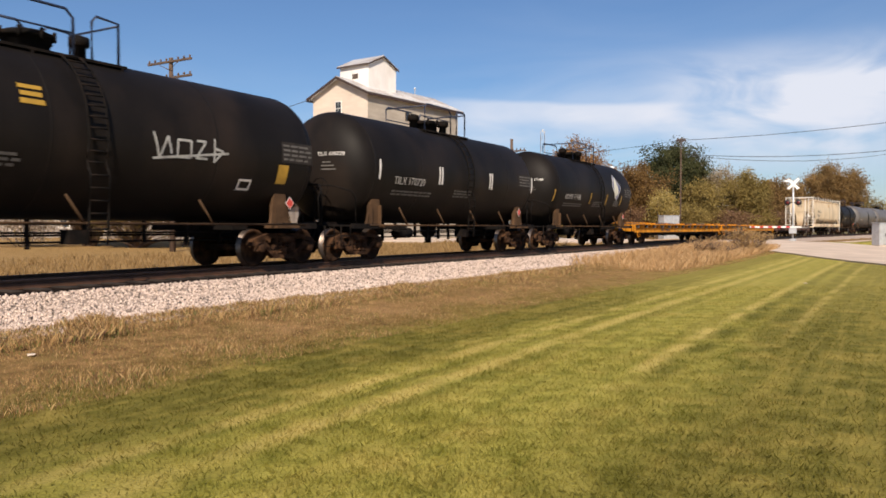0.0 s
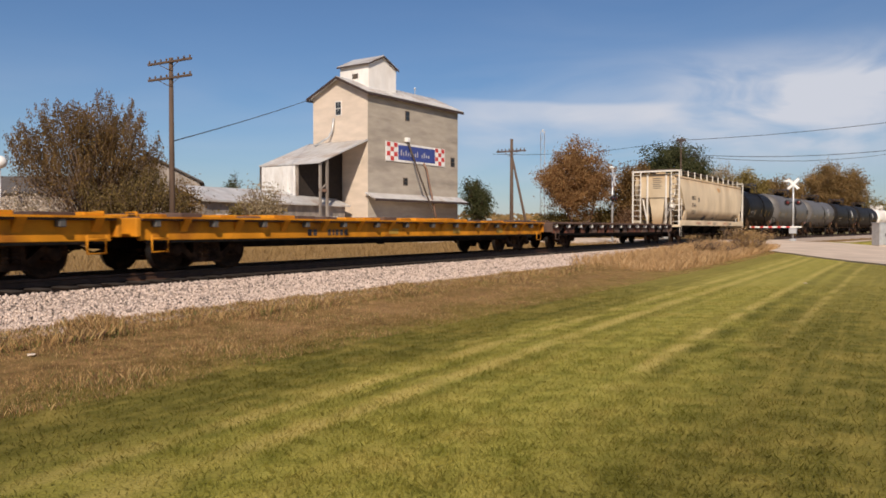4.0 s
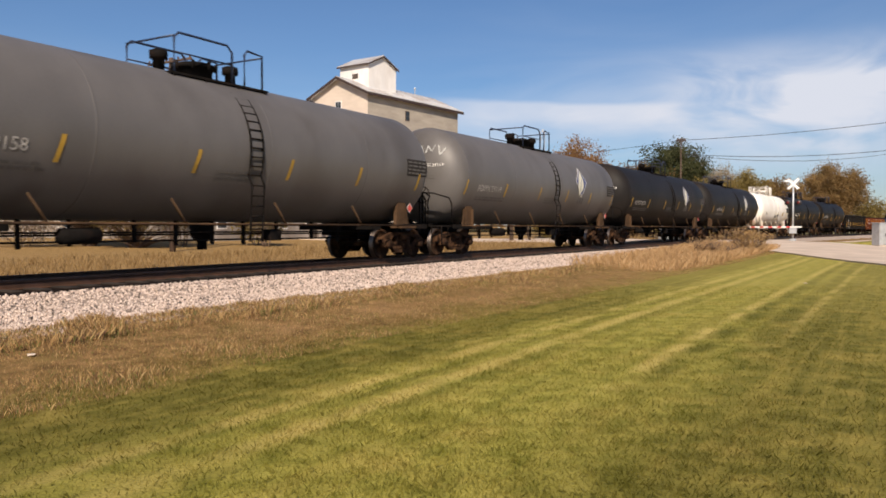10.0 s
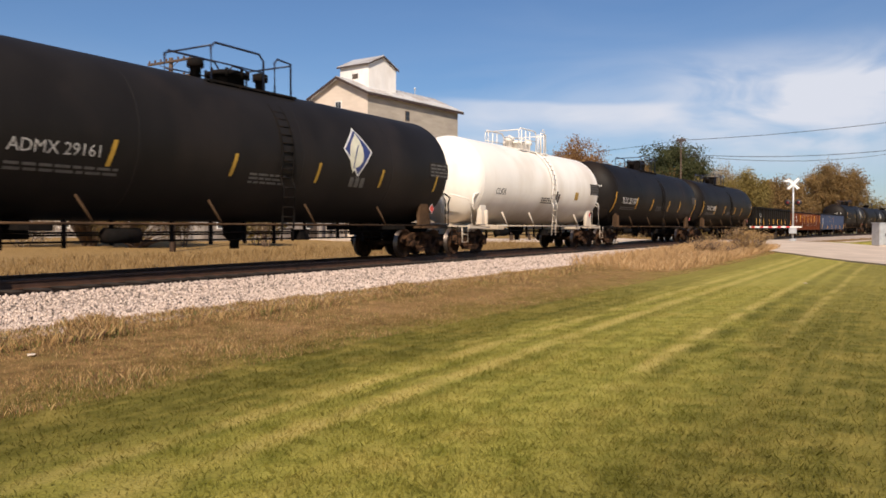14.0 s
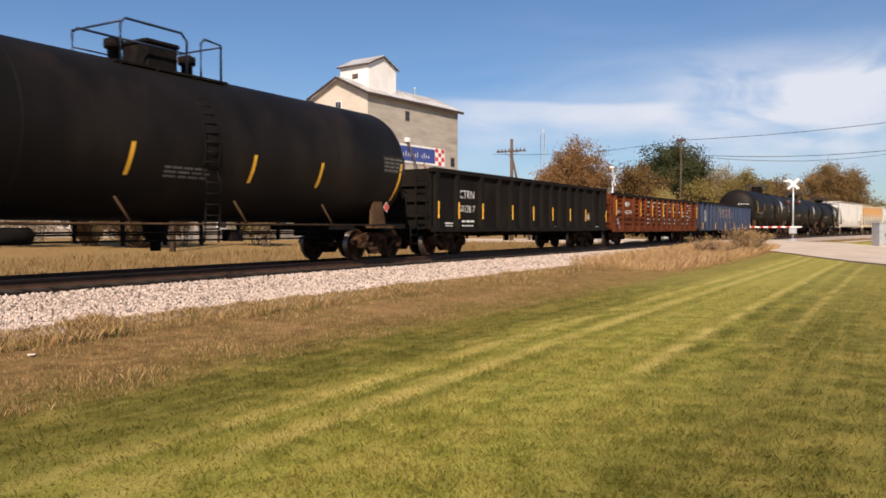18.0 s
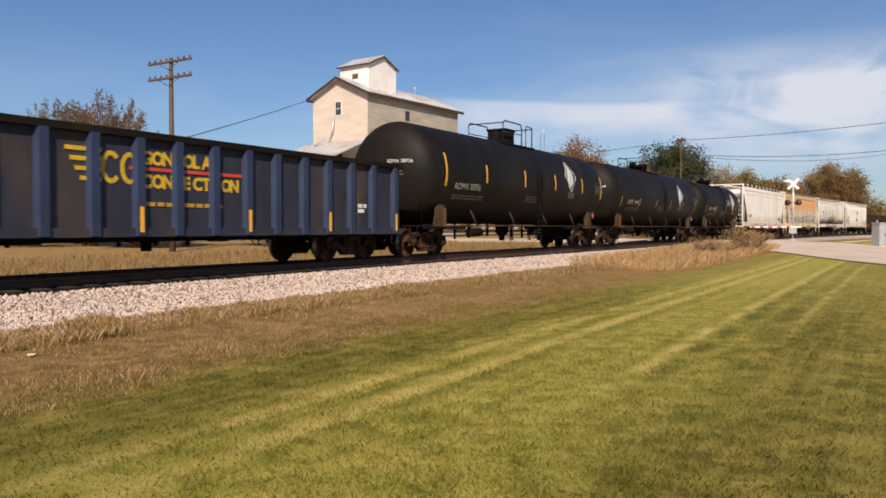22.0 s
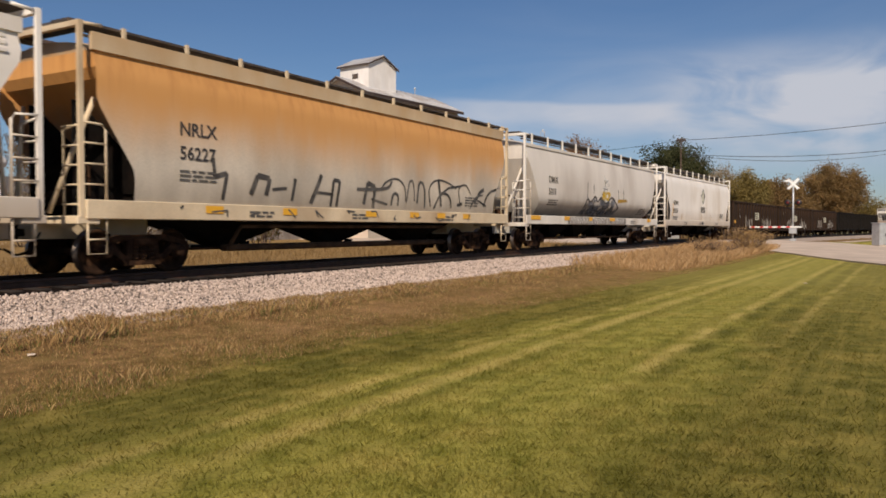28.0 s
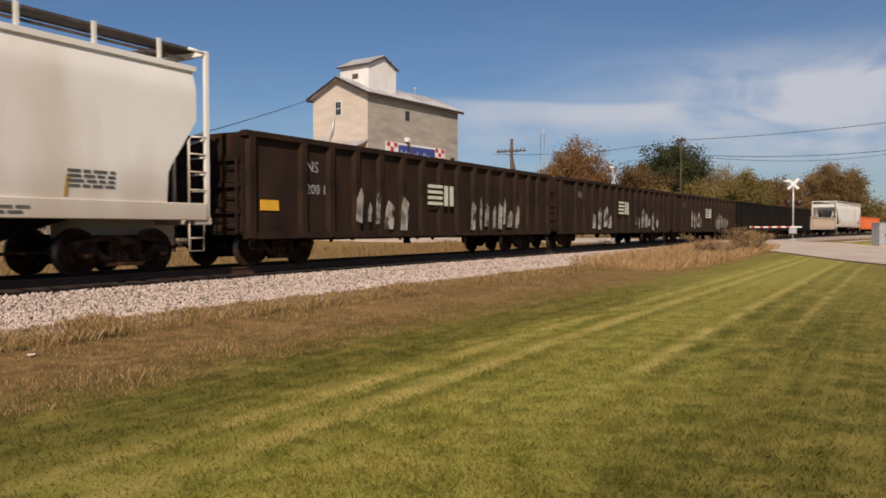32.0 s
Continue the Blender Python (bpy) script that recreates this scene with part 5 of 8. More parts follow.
P["board"] = mat("walkway_steel", (0.075, 0.06, 0.05), 0.7, var=0.4, scale=5, tint=(0.14, 0.09, 0.06))

# where each car's couplings lie along the track at the clip's start
ENDS = [-23.7, -5.7, 7.9, 20.6, 41.0, 61.8, 81.6, 101.5, 114.9, 132.7, 150.75, 168.9, 187.2, 201.9, 219.85, 237.85, 255.55, 273.1,
        290.5, 308.5, 326.9, 340.1, 358.6, 377.5, 397.6, 416.0, 434.7, 452.8, 470.9, 488.5, 506.1, 523.6, 543.6, 562.0]
CARS, WHEELS = [], []


# ---- the train: running gear that all cars share ----
def make_wheelset():
    bm = bmesh.new()
    for s in (-1, 1):
        y = s * 0.80
        prof = [(y - s * 0.085, 0.0), (y - s * 0.085, 0.36), (y - s * 0.075, 0.485), (y - s * 0.055, 0.487), (y - s * 0.045, 0.458), (y + s * 0.06, 0.452), (y + s * 0.065, 0.40), (y + s * 0.02, 0.37), (y - s * 0.02, 0.19), (y + s * 0.03, 0.13), (y + s * 0.03, 0.0)]
        revolve(bm, prof, 28, "y")
    revolve(bm, [(-1.02, 0.0), (-1.02, 0.085), (1.02, 0.085), (1.02, 0.0)], 12, "y")
    me = bpy.data.meshes.new("wheelset")
    for f in bm.faces:
        c = f.calc_center_median()
        f.material_index = 1 if math.hypot(c.x, c.z) > 0.425 else 0
    bm.to_mesh(me)
    bm.free()
    me.materials.append(P["rust"])
    me.materials.append(P["tread"])
    return me


def make_side_frame():
    """One cast side frame of a truck, with springs, bearings and openings."""
    bm = bmesh.new()
    d = 0.075
    prism(bm, [(-0.55, 0.80), (0.55, 0.80), (1.12, 0.66), (1.20, 0.50), (1.05, 0.52), (0.98, 0.60), (0.50, 0.68), (-0.50, 0.68), (-0.98, 0.60), (-1.05, 0.52), (-1.20, 0.50), (-1.12, 0.66)], -d, d, "y")
    prism(bm, [(-0.42, 0.18), (0.42, 0.18), (0.48, 0.29), (-0.48, 0.29)], -d, d, "y")
    for s in (-1, 1):
        prism(bm, [(s * 0.40, 0.19), (s * 0.82, 0.52), (s * 0.74, 0.64), (s * 0.33, 0.30)], -d, d, "y")
        prism(bm, [(s * 0.28, 0.28), (s * 0.40, 0.28), (s * 0.36, 0.70), (s * 0.26, 0.70)], -d, d, "y")
        box(bm, s * 0.89 - 0.15, s * 0.89 + 0.15, -0.11, 0.11, 0.34, 0.60, bevel=0.03)
        revolve(bm, [(-0.19, 0.0), (-0.19, 0.10), (-0.15, 0.135), (0.0, 0.135)], 14, "y", (s * 0.89, 0, 0.457))
    for x in (-0.19, 0.0, 0.19):
        for k in range(4):
            revolve(bm, [(0.29 + k * 0.075, 0.06), (0.31 + k * 0.075, 0.085), (0.35 + k * 0.075, 0.085), (0.365 + k * 0.075, 0.06)], 10, "z", (x, -0.03, 0))
    box(bm, -0.27, 0.27, -0.16, 0.12, 0.58, 0.74, bevel=0.03)
    return bm


def make_bolster():
    bm = boxes((-0.2, 0.2, -0.95, 0.95, 0.55, 0.78), bevel=0.03)
    revolve(bm, [(0.78, 0.2), (0.9, 0.2), (0.9, 0.0)], 16, "z")
    for s in (-1, 1):
        box(bm, s * 0.38 - 0.04, s * 0.38 + 0.04, -0.75, 0.75, 0.36, 0.46)
        for y in (-0.75, 0.75):
            box(bm, s * 0.40 - 0.03, s * 0.40 + 0.06, y - 0.06, y + 0.06, 0.32, 0.62)
    return bm


def make_coupler():
    """Draft gear, shank and a hooked coupler head that points along +x."""
    bm = boxes((-0.5, 0.0, -0.2, 0.2, 0.68, 1.0), (0.0, 0.42, -0.075, 0.075, 0.78, 0.92), bevel=0.02)
    prism(bm, [(0.38, -0.12), (0.62, -0.15), (0.70, -0.04), (0.60, 0.0), (0.60, 0.07), (0.74, 0.08), (0.70, 0.18), (0.42, 0.14)], 0.70, 1.0, "z")
    tube(bm, [(0.1, 0.3, 0.85), (0.3, 0.33, 0.5), (0.55, 0.28, 0.42), (0.75, 0.2, 0.55)], 0.03, 6)
    return bm


WHEELSET = make_wheelset()


def add_trucks(car, half):
    for s in (-1, 1):
        tr = part("truck", shared("bolster", make_bolster), P["rust"], car, "rusty two-axle truck", place=pose(s * half, 0, 0))
        for y in (-1.0, 1.0):
            part("side_frame", shared("side_frame", make_side_frame), P["rust"], tr, place=pose(0, y, 0, 0, 0, 0 if y < 0 else 180))
        for x in (-0.89, 0.89):
            w = part("wheelset", WHEELSET, P["rust"], tr, place=pose(x, 0, 0.457))
            WHEELS.append((w, x, car))


def add_couplers(car, L, inset):
    for s in (-1, 1):
        part("coupler", shared("coupler", make_coupler), P["frame"], car, place=pose(s * (L / 2 - 0.66), 0, 0, 0, 0, 0 if s > 0 else 180))


def ladder_mesh(h, w, n, r=0.022):
    """An upright ladder in the x-z plane."""
    bm = bmesh.new()
    for s in (-1, 1):
        box(bm, s * w / 2 - 0.03, s * w / 2 + 0.03, -0.02, 0.02, 0, h)
    for k in range(n):
        z = (k + 0.5) * h / n
        tube(bm, [(-w / 2, 0, z), (w / 2, 0, z)], r, 5)
    return bm


def add_stirrup(car, x, y, material, top=1.0):
    bm = bmesh.new()
    tube(bm, [(x - 0.2, y, top), (x - 0.2, y, 0.45), (x + 0.2, y, 0.45), (x + 0.2, y, top)], 0.022, 5)
    tube(bm, [(x - 0.2, y, 0.72), (x + 0.2, y, 0.72)], 0.018, 5)
    part("sill_step", bm, material, car)


# ---- marks laid on a car's side ----
def text_flat(words, size, bold=0.0):
    """Words as a flat mesh in the x-z plane, starting at the origin."""
    cu = bpy.data.curves.new("words", "FONT")
    cu.body, cu.size, cu.resolution_u, cu.offset = words, size, 2, bold
    ob = new("words", cu)
    me = bpy.data.meshes.new_from_object(ob.evaluated_get(bpy.context.evaluated_depsgraph_get()))
    bm = bmesh.new()
    bm.from_mesh(me)
    for v in bm.verts:
        v.co = (v.co.x, 0, v.co.y)
    bpy.data.objects.remove(ob)
    bpy.data.meshes.remove(me)
    bpy.data.curves.remove(cu)
    return bm


def outline_flat(*polys):
    bm = bmesh.new()
    for pts in polys:
        bm.faces.new([bm.verts.new((x, 0, z)) for x, z in pts])
    return bm


def rect_flat(*rows):
    return outline_flat(*[[(a, c), (b, c), (b, d), (a, d)] for a, b, c, d in rows])


def stroke_flat(lines, w):
    """Broad brush strokes along bent lines, as separate slabs."""
    polys = []
    for pts in lines:
        for (a, b), (c, d) in zip(pts, pts[1:]):
            k = max(1e-6, math.hypot(c - a, d - b))
            nx, nz = -(d - b) / k * w / 2, (c - a) / k * w / 2
            polys.append([(a + nx, b + nz), (a - nx, b - nz), (c - nx, d - nz), (c + nx, d + nz)])
    return outline_flat(*polys)


def rounded_line(pts):
    """A bent line with its corners cut twice."""
    for _ in range(2):
        pts = [pts[0]] + [q for (x0, z0), (x1, z1) in zip(pts, pts[1:]) for q in ((0.75 * x0 + 0.25 * x1, 0.75 * z0 + 0.25 * z1), (0.25 * x0 + 0.75 * x1, 0.25 * z0 + 0.75 * z1))] + [pts[-1]]
    return pts


def lay(name, bm, material, car, x, z, side, eps=0.012, lean=0.0, label=""):
    """Lays a flat mark on the near side of a car, whose half width at a height is side(z)."""
    for v in bm.verts:
        v.co = (v.co.x + x + lean * v.co.z, 0, v.co.z + z)
    zs = [v.co.z for v in bm.verts]
    k = math.floor(min(zs) / 0.12) + 1
    while k * 0.12 < max(zs):
        bmesh.ops.bisect_plane(bm, geom=list(bm.verts) + list(bm.edges) + list(bm.faces), plane_co=(0, 0, k * 0.12), plane_no=(0, 0, 1))
        k += 1
    for v in bm.verts:
        v.co.y = -(side(v.co.z) + eps)
    bmesh.ops.recalc_face_normals(bm, faces=bm.faces)
    for f in bm.faces:
        if f.normal.y > 0:
            f.normal_flip()
    return part(name, bm, material, car, label)


def tank_wall(R, zc):
    return lambda z: math.sqrt(max(0.01, R ** 2 - (z - zc) ** 2))


tank_side = tank_wall(1.62, 2.71)


HEAD = 0.86   # depth of a tank's dished ends


def lay_end(name, bm, material, car, y, z, half, R, zc):
    """Lays a flat mark, drawn in x and z, on the dished end that faces -x; it reads towards -y."""
    for v in bm.verts:
        yy, zz = y - v.co.x, z + v.co.z
        r = min(0.97, math.hypot(yy, zz - zc) / R)
        v.co = (-half + HEAD * (1 - math.sqrt(1 - r * r)) - 0.02, yy, zz)
    part(name, bm, material, car)


def leaf_logo(car, x, z, side, r=0.55, ring="logo_blue"):
    """A diamond with a pale leaf in it, drawn as plain shapes."""
    lay("logo_diamond", outline_flat([(0, -r), (r * 0.95, 0.05), (0, r), (-r * 0.95, 0.05)]), P["letter"], car, x, z, side, 0.010, label="pale diamond mark")
    q = r * 0.9
    lay("logo_field", outline_flat([(0, -q), (q * 0.95, 0.05), (0, q), (-q * 0.95, 0.05)]), P[ring], car, x, z, side, 0.014)
    leaf = [(-0.36, -0.86), (-0.50, -0.62), (-0.60, -0.30), (-0.56, 0.05), (-0.38, 0.38), (-0.10, 0.62), (0.04, 0.78), (0.20, 0.50), (0.32, 0.18), (0.34, -0.12), (0.24, -0.38), (0.02, -0.58), (-0.20, -0.64)]
    lay("logo_leaf", outline_flat([(x_ * r, z_ * r) for x_, z_ in leaf]), P["logo_cream"], car, x, z, side, 0.018)
    lay("logo_vein", stroke_flat([[(-0.34 * r, -0.66 * r), (-0.26 * r, -0.30 * r), (-0.10 * r, 0.05 * r), (0.08 * r, 0.30 * r)]], 0.06 * r), P[ring], car, x, z, side, 0.022)


def small_print(car, x, z, rows, w, side, material="faint", h=0.05, gap=0.09):
    """Lines of lettering too small to read, as thin bars."""
    rr = random.Random(int(x * 100) + rows)
    bars = []
    for k in range(rows):
        a = 0.0
        while a < w - 0.1:
            b = min(w, a + rr.uniform(0.12, 0.35))
            bars.append((a, b, -k * gap - h, -k * gap))
            a = b + 0.05
    lay("small_print", rect_flat(*bars), P[material], car, x, z, side)


# ---- tank cars ----
def tank_shell(half, R, zc):
    bm = bmesh.new()
    prof = [(-half, 0.0)]
    for k in range(1, 11):
        a = k / 10 * math.pi / 2
        prof.append((-half + HEAD * (1 - math.cos(a)), R * math.sin(a)))
    prof += [(x * (half - HEAD) / 4, R) for x in (-3, -2, -1, 0, 1, 2, 3)]
    prof += [(-x, r) for x, r in prof[10::-1]]
    return revolve(bm, prof, 56, "x", (0, 0, zc))


def make_weld(R, zc):
    return revolve(bmesh.new(), [(-0.03, R - 0.002), (-0.01, R + 0.003), (0.01, R + 0.003), (0.03, R - 0.002)], 56, "x", (0, 0, zc))


def tank_rails(px, short):
    """Bent pipe handrails round the platform on top."""
    bm = bmesh.new()
    a, b, z0, z1 = px - 1.35, px + 1.35, 4.18, 5.04
    for y in (-0.78, 0.78):
        tube(bm, [(a, y, z0), (a, y, z1 - 0.12), (a + 0.12, y, z1), (px + 0.2, y, z1), (px + 0.35, y, z1 - 0.15), (px + 0.35, y, z0)], 0.028, 6)
        tube(bm, [(px + 0.75, y, z0), (px + 0.75, y, z1 - 0.12), (px + 0.85, y, z1), (b, y, z1 - 0.04), (b, y, z0 - 0.05)], 0.028, 6)
        tube(bm, [(a, y, (z0 + z1) / 2), (px + 0.35, y, (z0 + z1) / 2)], 0.02, 5)
    for x in (a, b):
        tube(bm, [(x, -0.78, z1 - 0.08), (x, 0.78, z1 - 0.08)], 0.024, 5)
    return bm


def tank_board():
    return boxes((-1.5, 1.5, -0.2, 0.2, 4.12, 4.17))


def tank_bearer():
    return boxes((-0.03, 0.03, -0.85, 0.85, 4.0, 4.12))


def ladder_path():
    """The line of a ladder that follows the shell from the platform down to the sill."""
    path = []
    for k in range(12):
        a = math.radians(58 - k * 7)
        path.append((-(1.72 * math.cos(a)), 2.7 + 1.72 * math.sin(a)))
    return path + [(-1.74, 1.9), (-1.70, 1.2), (-1.66, 0.62)]


def ladder_stile():
    return tube(bmesh.new(), [(0, y, z) for y, z in ladder_path()], 0.024, 5)


def add_side_ladder(car, x, material):
    ladder = part("ladder", shared("ladder_stile", ladder_stile), material, car, place=pose(x - 0.2, 0, 0))
    part("stile", shared("ladder_stile", ladder_stile), material, ladder, place=pose(0.4, 0, 0))
    path = ladder_path()
    rung = shared("ladder_rung", lambda: tube(bmesh.new(), [(0, 0, 0), (0.4, 0, 0)], 0.018, 5))
    for (y0, z0), (y1, z1) in zip(path, path[1:]):
        steps = max(1, round(math.hypot(y1 - y0, z1 - z0) / 0.24))
        for k in range(steps):
            t = k / steps
            part("rung", rung, material, ladder, place=pose(0, y0 + (y1 - y0) * t, z0 + (z1 - z0) * t))


def make_saddle():
    """A plate bracket that carries one side of the tank's end."""
    bm = bmesh.new()
    prism(bm, [(-0.42, 0.95), (0.34, 0.95), (0.20, 1.80), (0.05, 2.02), (-0.10, 2.0), (-0.20, 1.7)], -0.04, 0.04, "y")
    for x in (-0.26, 0.16):
        box(bm, x - 0.02, x + 0.02, -0.14, 0.05, 0.97, 1.6)
    box(bm, -0.42, 0.38, -0.12, 0.30, 0.93, 1.0)
    return bm


def make_stub_sill():
    bm = boxes((-2.3, 0.9, -0.3, 0.3, 0.72, 1.12), (-2.1, -1.6, -1.35, 1.35, 0.88, 1.02), bevel=0.02)
    box(bm, -0.4, 0.75, -1.45, 1.45, 0.98, 1.03)
    for s in (-1, 1):
        box(bm, -0.45, 0.78, s * 1.42 - 0.04, s * 1.42 + 0.04, 0.92, 1.06)
    return bm


def make_end_rail():
    """Waist-high bent rail round the end platform of a tank car."""
    bm = bmesh.new()
    tube(bm, [(-0.35, -1.42, 1.03), (-0.35, -1.42, 1.75), (-0.2, -1.40, 1.95), (0.15, -1.0, 2.1), (0.35, 0.0, 2.15), (0.15, 1.0, 2.1), (-0.2, 1.40, 1.95), (-0.35, 1.42, 1.75), (-0.35, 1.42, 1.03)], 0.026, 6)
    for s in (-1, 1):
        tube(bm, [(0.6, s * 0.75, 1.03), (0.6, s * 0.75, 1.9), (0.35, s * 0.75, 2.1)], 0.022, 5)
    return bm


def make_underpipes(half):
    """Brake pipe and hangers that run low along the middle of the car."""
    bm = bmesh.new()
    for y, z in ((-0.55, 0.84), (-0.5, 0.66), (0.5, 0.78)):
        tube(bm, [(-half * 0.72, y, z), (half * 0.72, y, z)], 0.022, 5)
    rr = random.Random(4)
    for k in range(11):
        x = (-0.68 + k * 0.136) * half + rr.uniform(-0.2, 0.2)
        box(bm, x - 0.03, x + 0.03, -0.58, -0.5, rr.uniform(0.52, 0.66), 1.1)
    revolve(bm, [(-0.45, 0.0), (-0.4, 0.16), (0.4, 0.16), (0.45, 0.0)], 12, "x", (-half * 0.42, -0.75, 0.78))
    box(bm, half * 0.2, half * 0.2 + 0.4, -0.8, -0.5, 0.62, 0.9)
    revolve(bm, [(0.42, 0.12), (0.6, 0.12), (0.75, 0.28), (1.12, 0.3)], 14, "z", (0.2, 0, 0))
    return bm


def make_manway(px, steel_box):
    bm = bmesh.new()
    if steel_box:
        box(bm, px - 0.42, px + 0.42, -0.42, 0.42, 4.1, 4.82, bevel=0.04)
        box(bm, px - 0.46, px + 0.46, -0.46, 0.46, 4.76, 4.86, bevel=0.03)
        return bm
    revolve(bm, [(4.15, 0.42), (4.5, 0.42), (4.5, 0.5), (4.58, 0.5), (4.64, 0.35), (4.66, 0.0)], 20, "z", (px - 0.1, 0, 0))
    for k in range(8):
        a = k * math.tau / 8
        revolve(bm, [(4.45, 0.04), (4.64, 0.04), (4.66, 0.0)], 6, "z", (px - 0.1 + 0.5 * math.cos(a), 0.5 * math.sin(a), 0))
    return bm


def make_valve():
    return revolve(bmesh.new(), [(4.1, 0.13), (4.55, 0.13), (4.55, 0.2), (4.72, 0.2), (4.76, 0.1), (4.78, 0.0)], 12, "z")


def tank_car(i, paint, colour, mark="", number_x=None, stripes=(), logo=None, valves=(-1.0, 0.95), steel_box=False, white_bands=False, trim=None, ladder=True, extra="", stripe_z=2.34, logo_z=3.0, deck_x=0.1, mark_size=0.32, mark_paint="tank_letter", bright=False, shorter=0.0):
    L = ENDS[i + 1] - ENDS[i]
    short = L < 16
    half = (L - (1.5 if short else 0.9) - shorter) / 2
    R, zc = (1.62, 2.71) if short or i == 0 else (1.69, 2.77)
    tank_side = tank_wall(R, zc)
    lift = pose(0, 0, R + zc - 4.3)
    trim = trim or "frame"
    key = "%.2f_%.2f" % (half, R)
    c = thing("tank_car", "%s railway tank car on the track" % colour + extra, "tank car", "cars of the train")
    tank = part("tank", shared("tank_shell" + key, lambda: tank_shell(half, R, zc)), P[paint], c)
    for x in (-half + HEAD, -half * 0.45, half * 0.1, half * 0.55, half - HEAD):
        part("weld_seam", shared("weld%.2f" % R, lambda: make_weld(R, zc)), P[paint], tank, place=pose(x, 0, 0))
    px = 0.1
    lift = lift @ pose(deck_x - px, 0, 0)
    part("manway", shared("manway%s" % steel_box, lambda: make_manway(px, steel_box)), P[trim], c, place=lift)
    for dx in valves:
        part("valve", shared("valve", make_valve), P[trim], c, place=lift @ pose(px + dx, -0.1, 0))
    for y in (-0.65, 0.65):
        part("platform_board", shared("tank_board", tank_board), P[trim], c, place=lift @ pose(px, y, 0))
    for x in (-1.4, -0.5, 0.5, 1.4):
        part("platform_bearer", shared("tank_bearer", tank_bearer), P[trim], c, place=lift @ pose(px + x, 0, 0))
    part("handrail", shared("tank_rails", lambda: tank_rails(px, short)), P["blue_steel"] if trim == "frame" else P[trim], c, place=lift)
    if ladder:
        add_side_ladder(c, deck_x - px + 0.3, P[trim])
    tx = half - (0.8 if short else 1.1)
    for s in (-1, 1):
        part("stub_sill", shared("stub_sill", make_stub_sill), P[trim if trim != "frame" else "frame"], c, place=pose(s * tx, 0, 0, 0, 0, 0 if s > 0 else 180))
        part("end_rail", shared("end_rail", make_end_rail), P[trim], c, place=pose(s * (half + 0.15), 0, 0, 0, 0, 0 if s > 0 else 180))
        for y in (-1.28, 1.28):
            part("saddle", shared("saddle", make_saddle), P["saddle"] if trim == "frame" else P[trim], c, place=pose(s * (tx - 0.45), y, 0, 0, 0, 0 if s < 0 else 180))
        add_stirrup(c, s * (half + 0.25), -1.42, P[trim])
    rail_bm = bmesh.new()
    tube(rail_bm, [(-half + 0.8, -1.46, 1.02), (half - 0.8, -1.46, 1.02)], 0.026, 6)
    tube(rail_bm, [(-half + 0.8, 1.46, 1.02), (half - 0.8, 1.46, 1.02)], 0.026, 6)
    part("side_rail", rail_bm, P["saddle"] if trim == "frame" else P[trim], c)
    for k in range(4):
        part("rail_bracket", shared("rail_bracket", lambda: tube(bmesh.new(), [(0, -1.46, 1.03), (-0.3, -1.36, 1.55)], 0.03, 5)), P["saddle"] if trim == "frame" else P[trim], c, place=pose((-0.55 + k * 0.366) * half, 0, 0))
    part("brake_piping", shared("underpipes" + key, lambda: make_underpipes(half)), P["frame"], c)
    bw = bmesh.new()
    for k in range(12):
        a, b = k * math.tau / 12, (k + 1) * math.tau / 12
        tube(bw, [(-half - 0.35, -0.6 + 0.28 * math.cos(a), 2.05 + 0.28 * math.sin(a)), (-half - 0.35, -0.6 + 0.28 * math.cos(b), 2.05 + 0.28 * math.sin(b))], 0.016, 4)
    for a in (0, math.tau / 3, 2 * math.tau / 3):
        tube(bw, [(-half - 0.35, -0.6, 2.05), (-half - 0.35, -0.6 + 0.28 * math.cos(a), 2.05 + 0.28 * math.sin(a))], 0.014, 4)
    tube(bw, [(-half - 0.35, -0.6, 1.0), (-half - 0.33, -0.6, 2.05)], 0.03, 5)
    part("brake_wheel", bw, P[trim], c)
    add_trucks(c, tx)
    add_couplers(c, L, 0)
    if white_bands:
        for x in stripes:
            lay("white_band", rect_flat((0, 0.09, -0.28, 0.28)), P["letter"], c, x, 2.62, tank_side)
            if abs(x) < half - 1.2:
                lay("white_band", rect_flat((0.16, 0.25, -0.28, 0.28)), P["letter"], c, x, 2.62, tank_side)
    else:
        for x in stripes:
            vivid = bright or stripe_z > 2.6
            tall = (0.54 if abs(x) > half - 1.9 else 0.32) if vivid else 0.25
            lay("reflector_stripe", rect_flat((-0.05, 0.05, -tall, tall)), P["stripe" if vivid else "amber"], c, x, stripe_z, tank_side, lean=0.0 if stripe_z > 2.6 else (0.12 if vivid else 0.22))
    if mark:
        lay_end("lettering", text_flat(mark, 0.155), P["letter"], c, -0.22, zc + 0.26, half, R, zc)
        for row in ((0.1, 0.35, -0.3, -0.26), (0.05, 0.45, -0.4, -0.36), (0.05, 0.5, -0.5, -0.46)):
            lay_end("letter_bar", rect_flat(row), P["faint"], c, -0.3, zc + 0.36, half, R, zc)
        x = -half * 0.78 if number_x is None else number_x
        lay("lettering", text_flat(mark, mark_size), P[mark_paint], c, x, 2.24, tank_side, label="white reporting mark")
        small_print(c, x, 2.06, 2, 2.2, tank_side)
    lay("stencil_panel", rect_flat((-0.06, 1.06, -0.44, 0.06)), P["panel_black"], c, half - 1.75, 2.95, tank_side, 0.008, label="dull grey stencilled panel")
    small_print(c, half - 1.75, 2.95, 4, 1.0, tank_side, "faint", 0.05, 0.11)
    small_print(c, -half * 0.1, 2.2, 3, 1.2, tank_side, "faint")
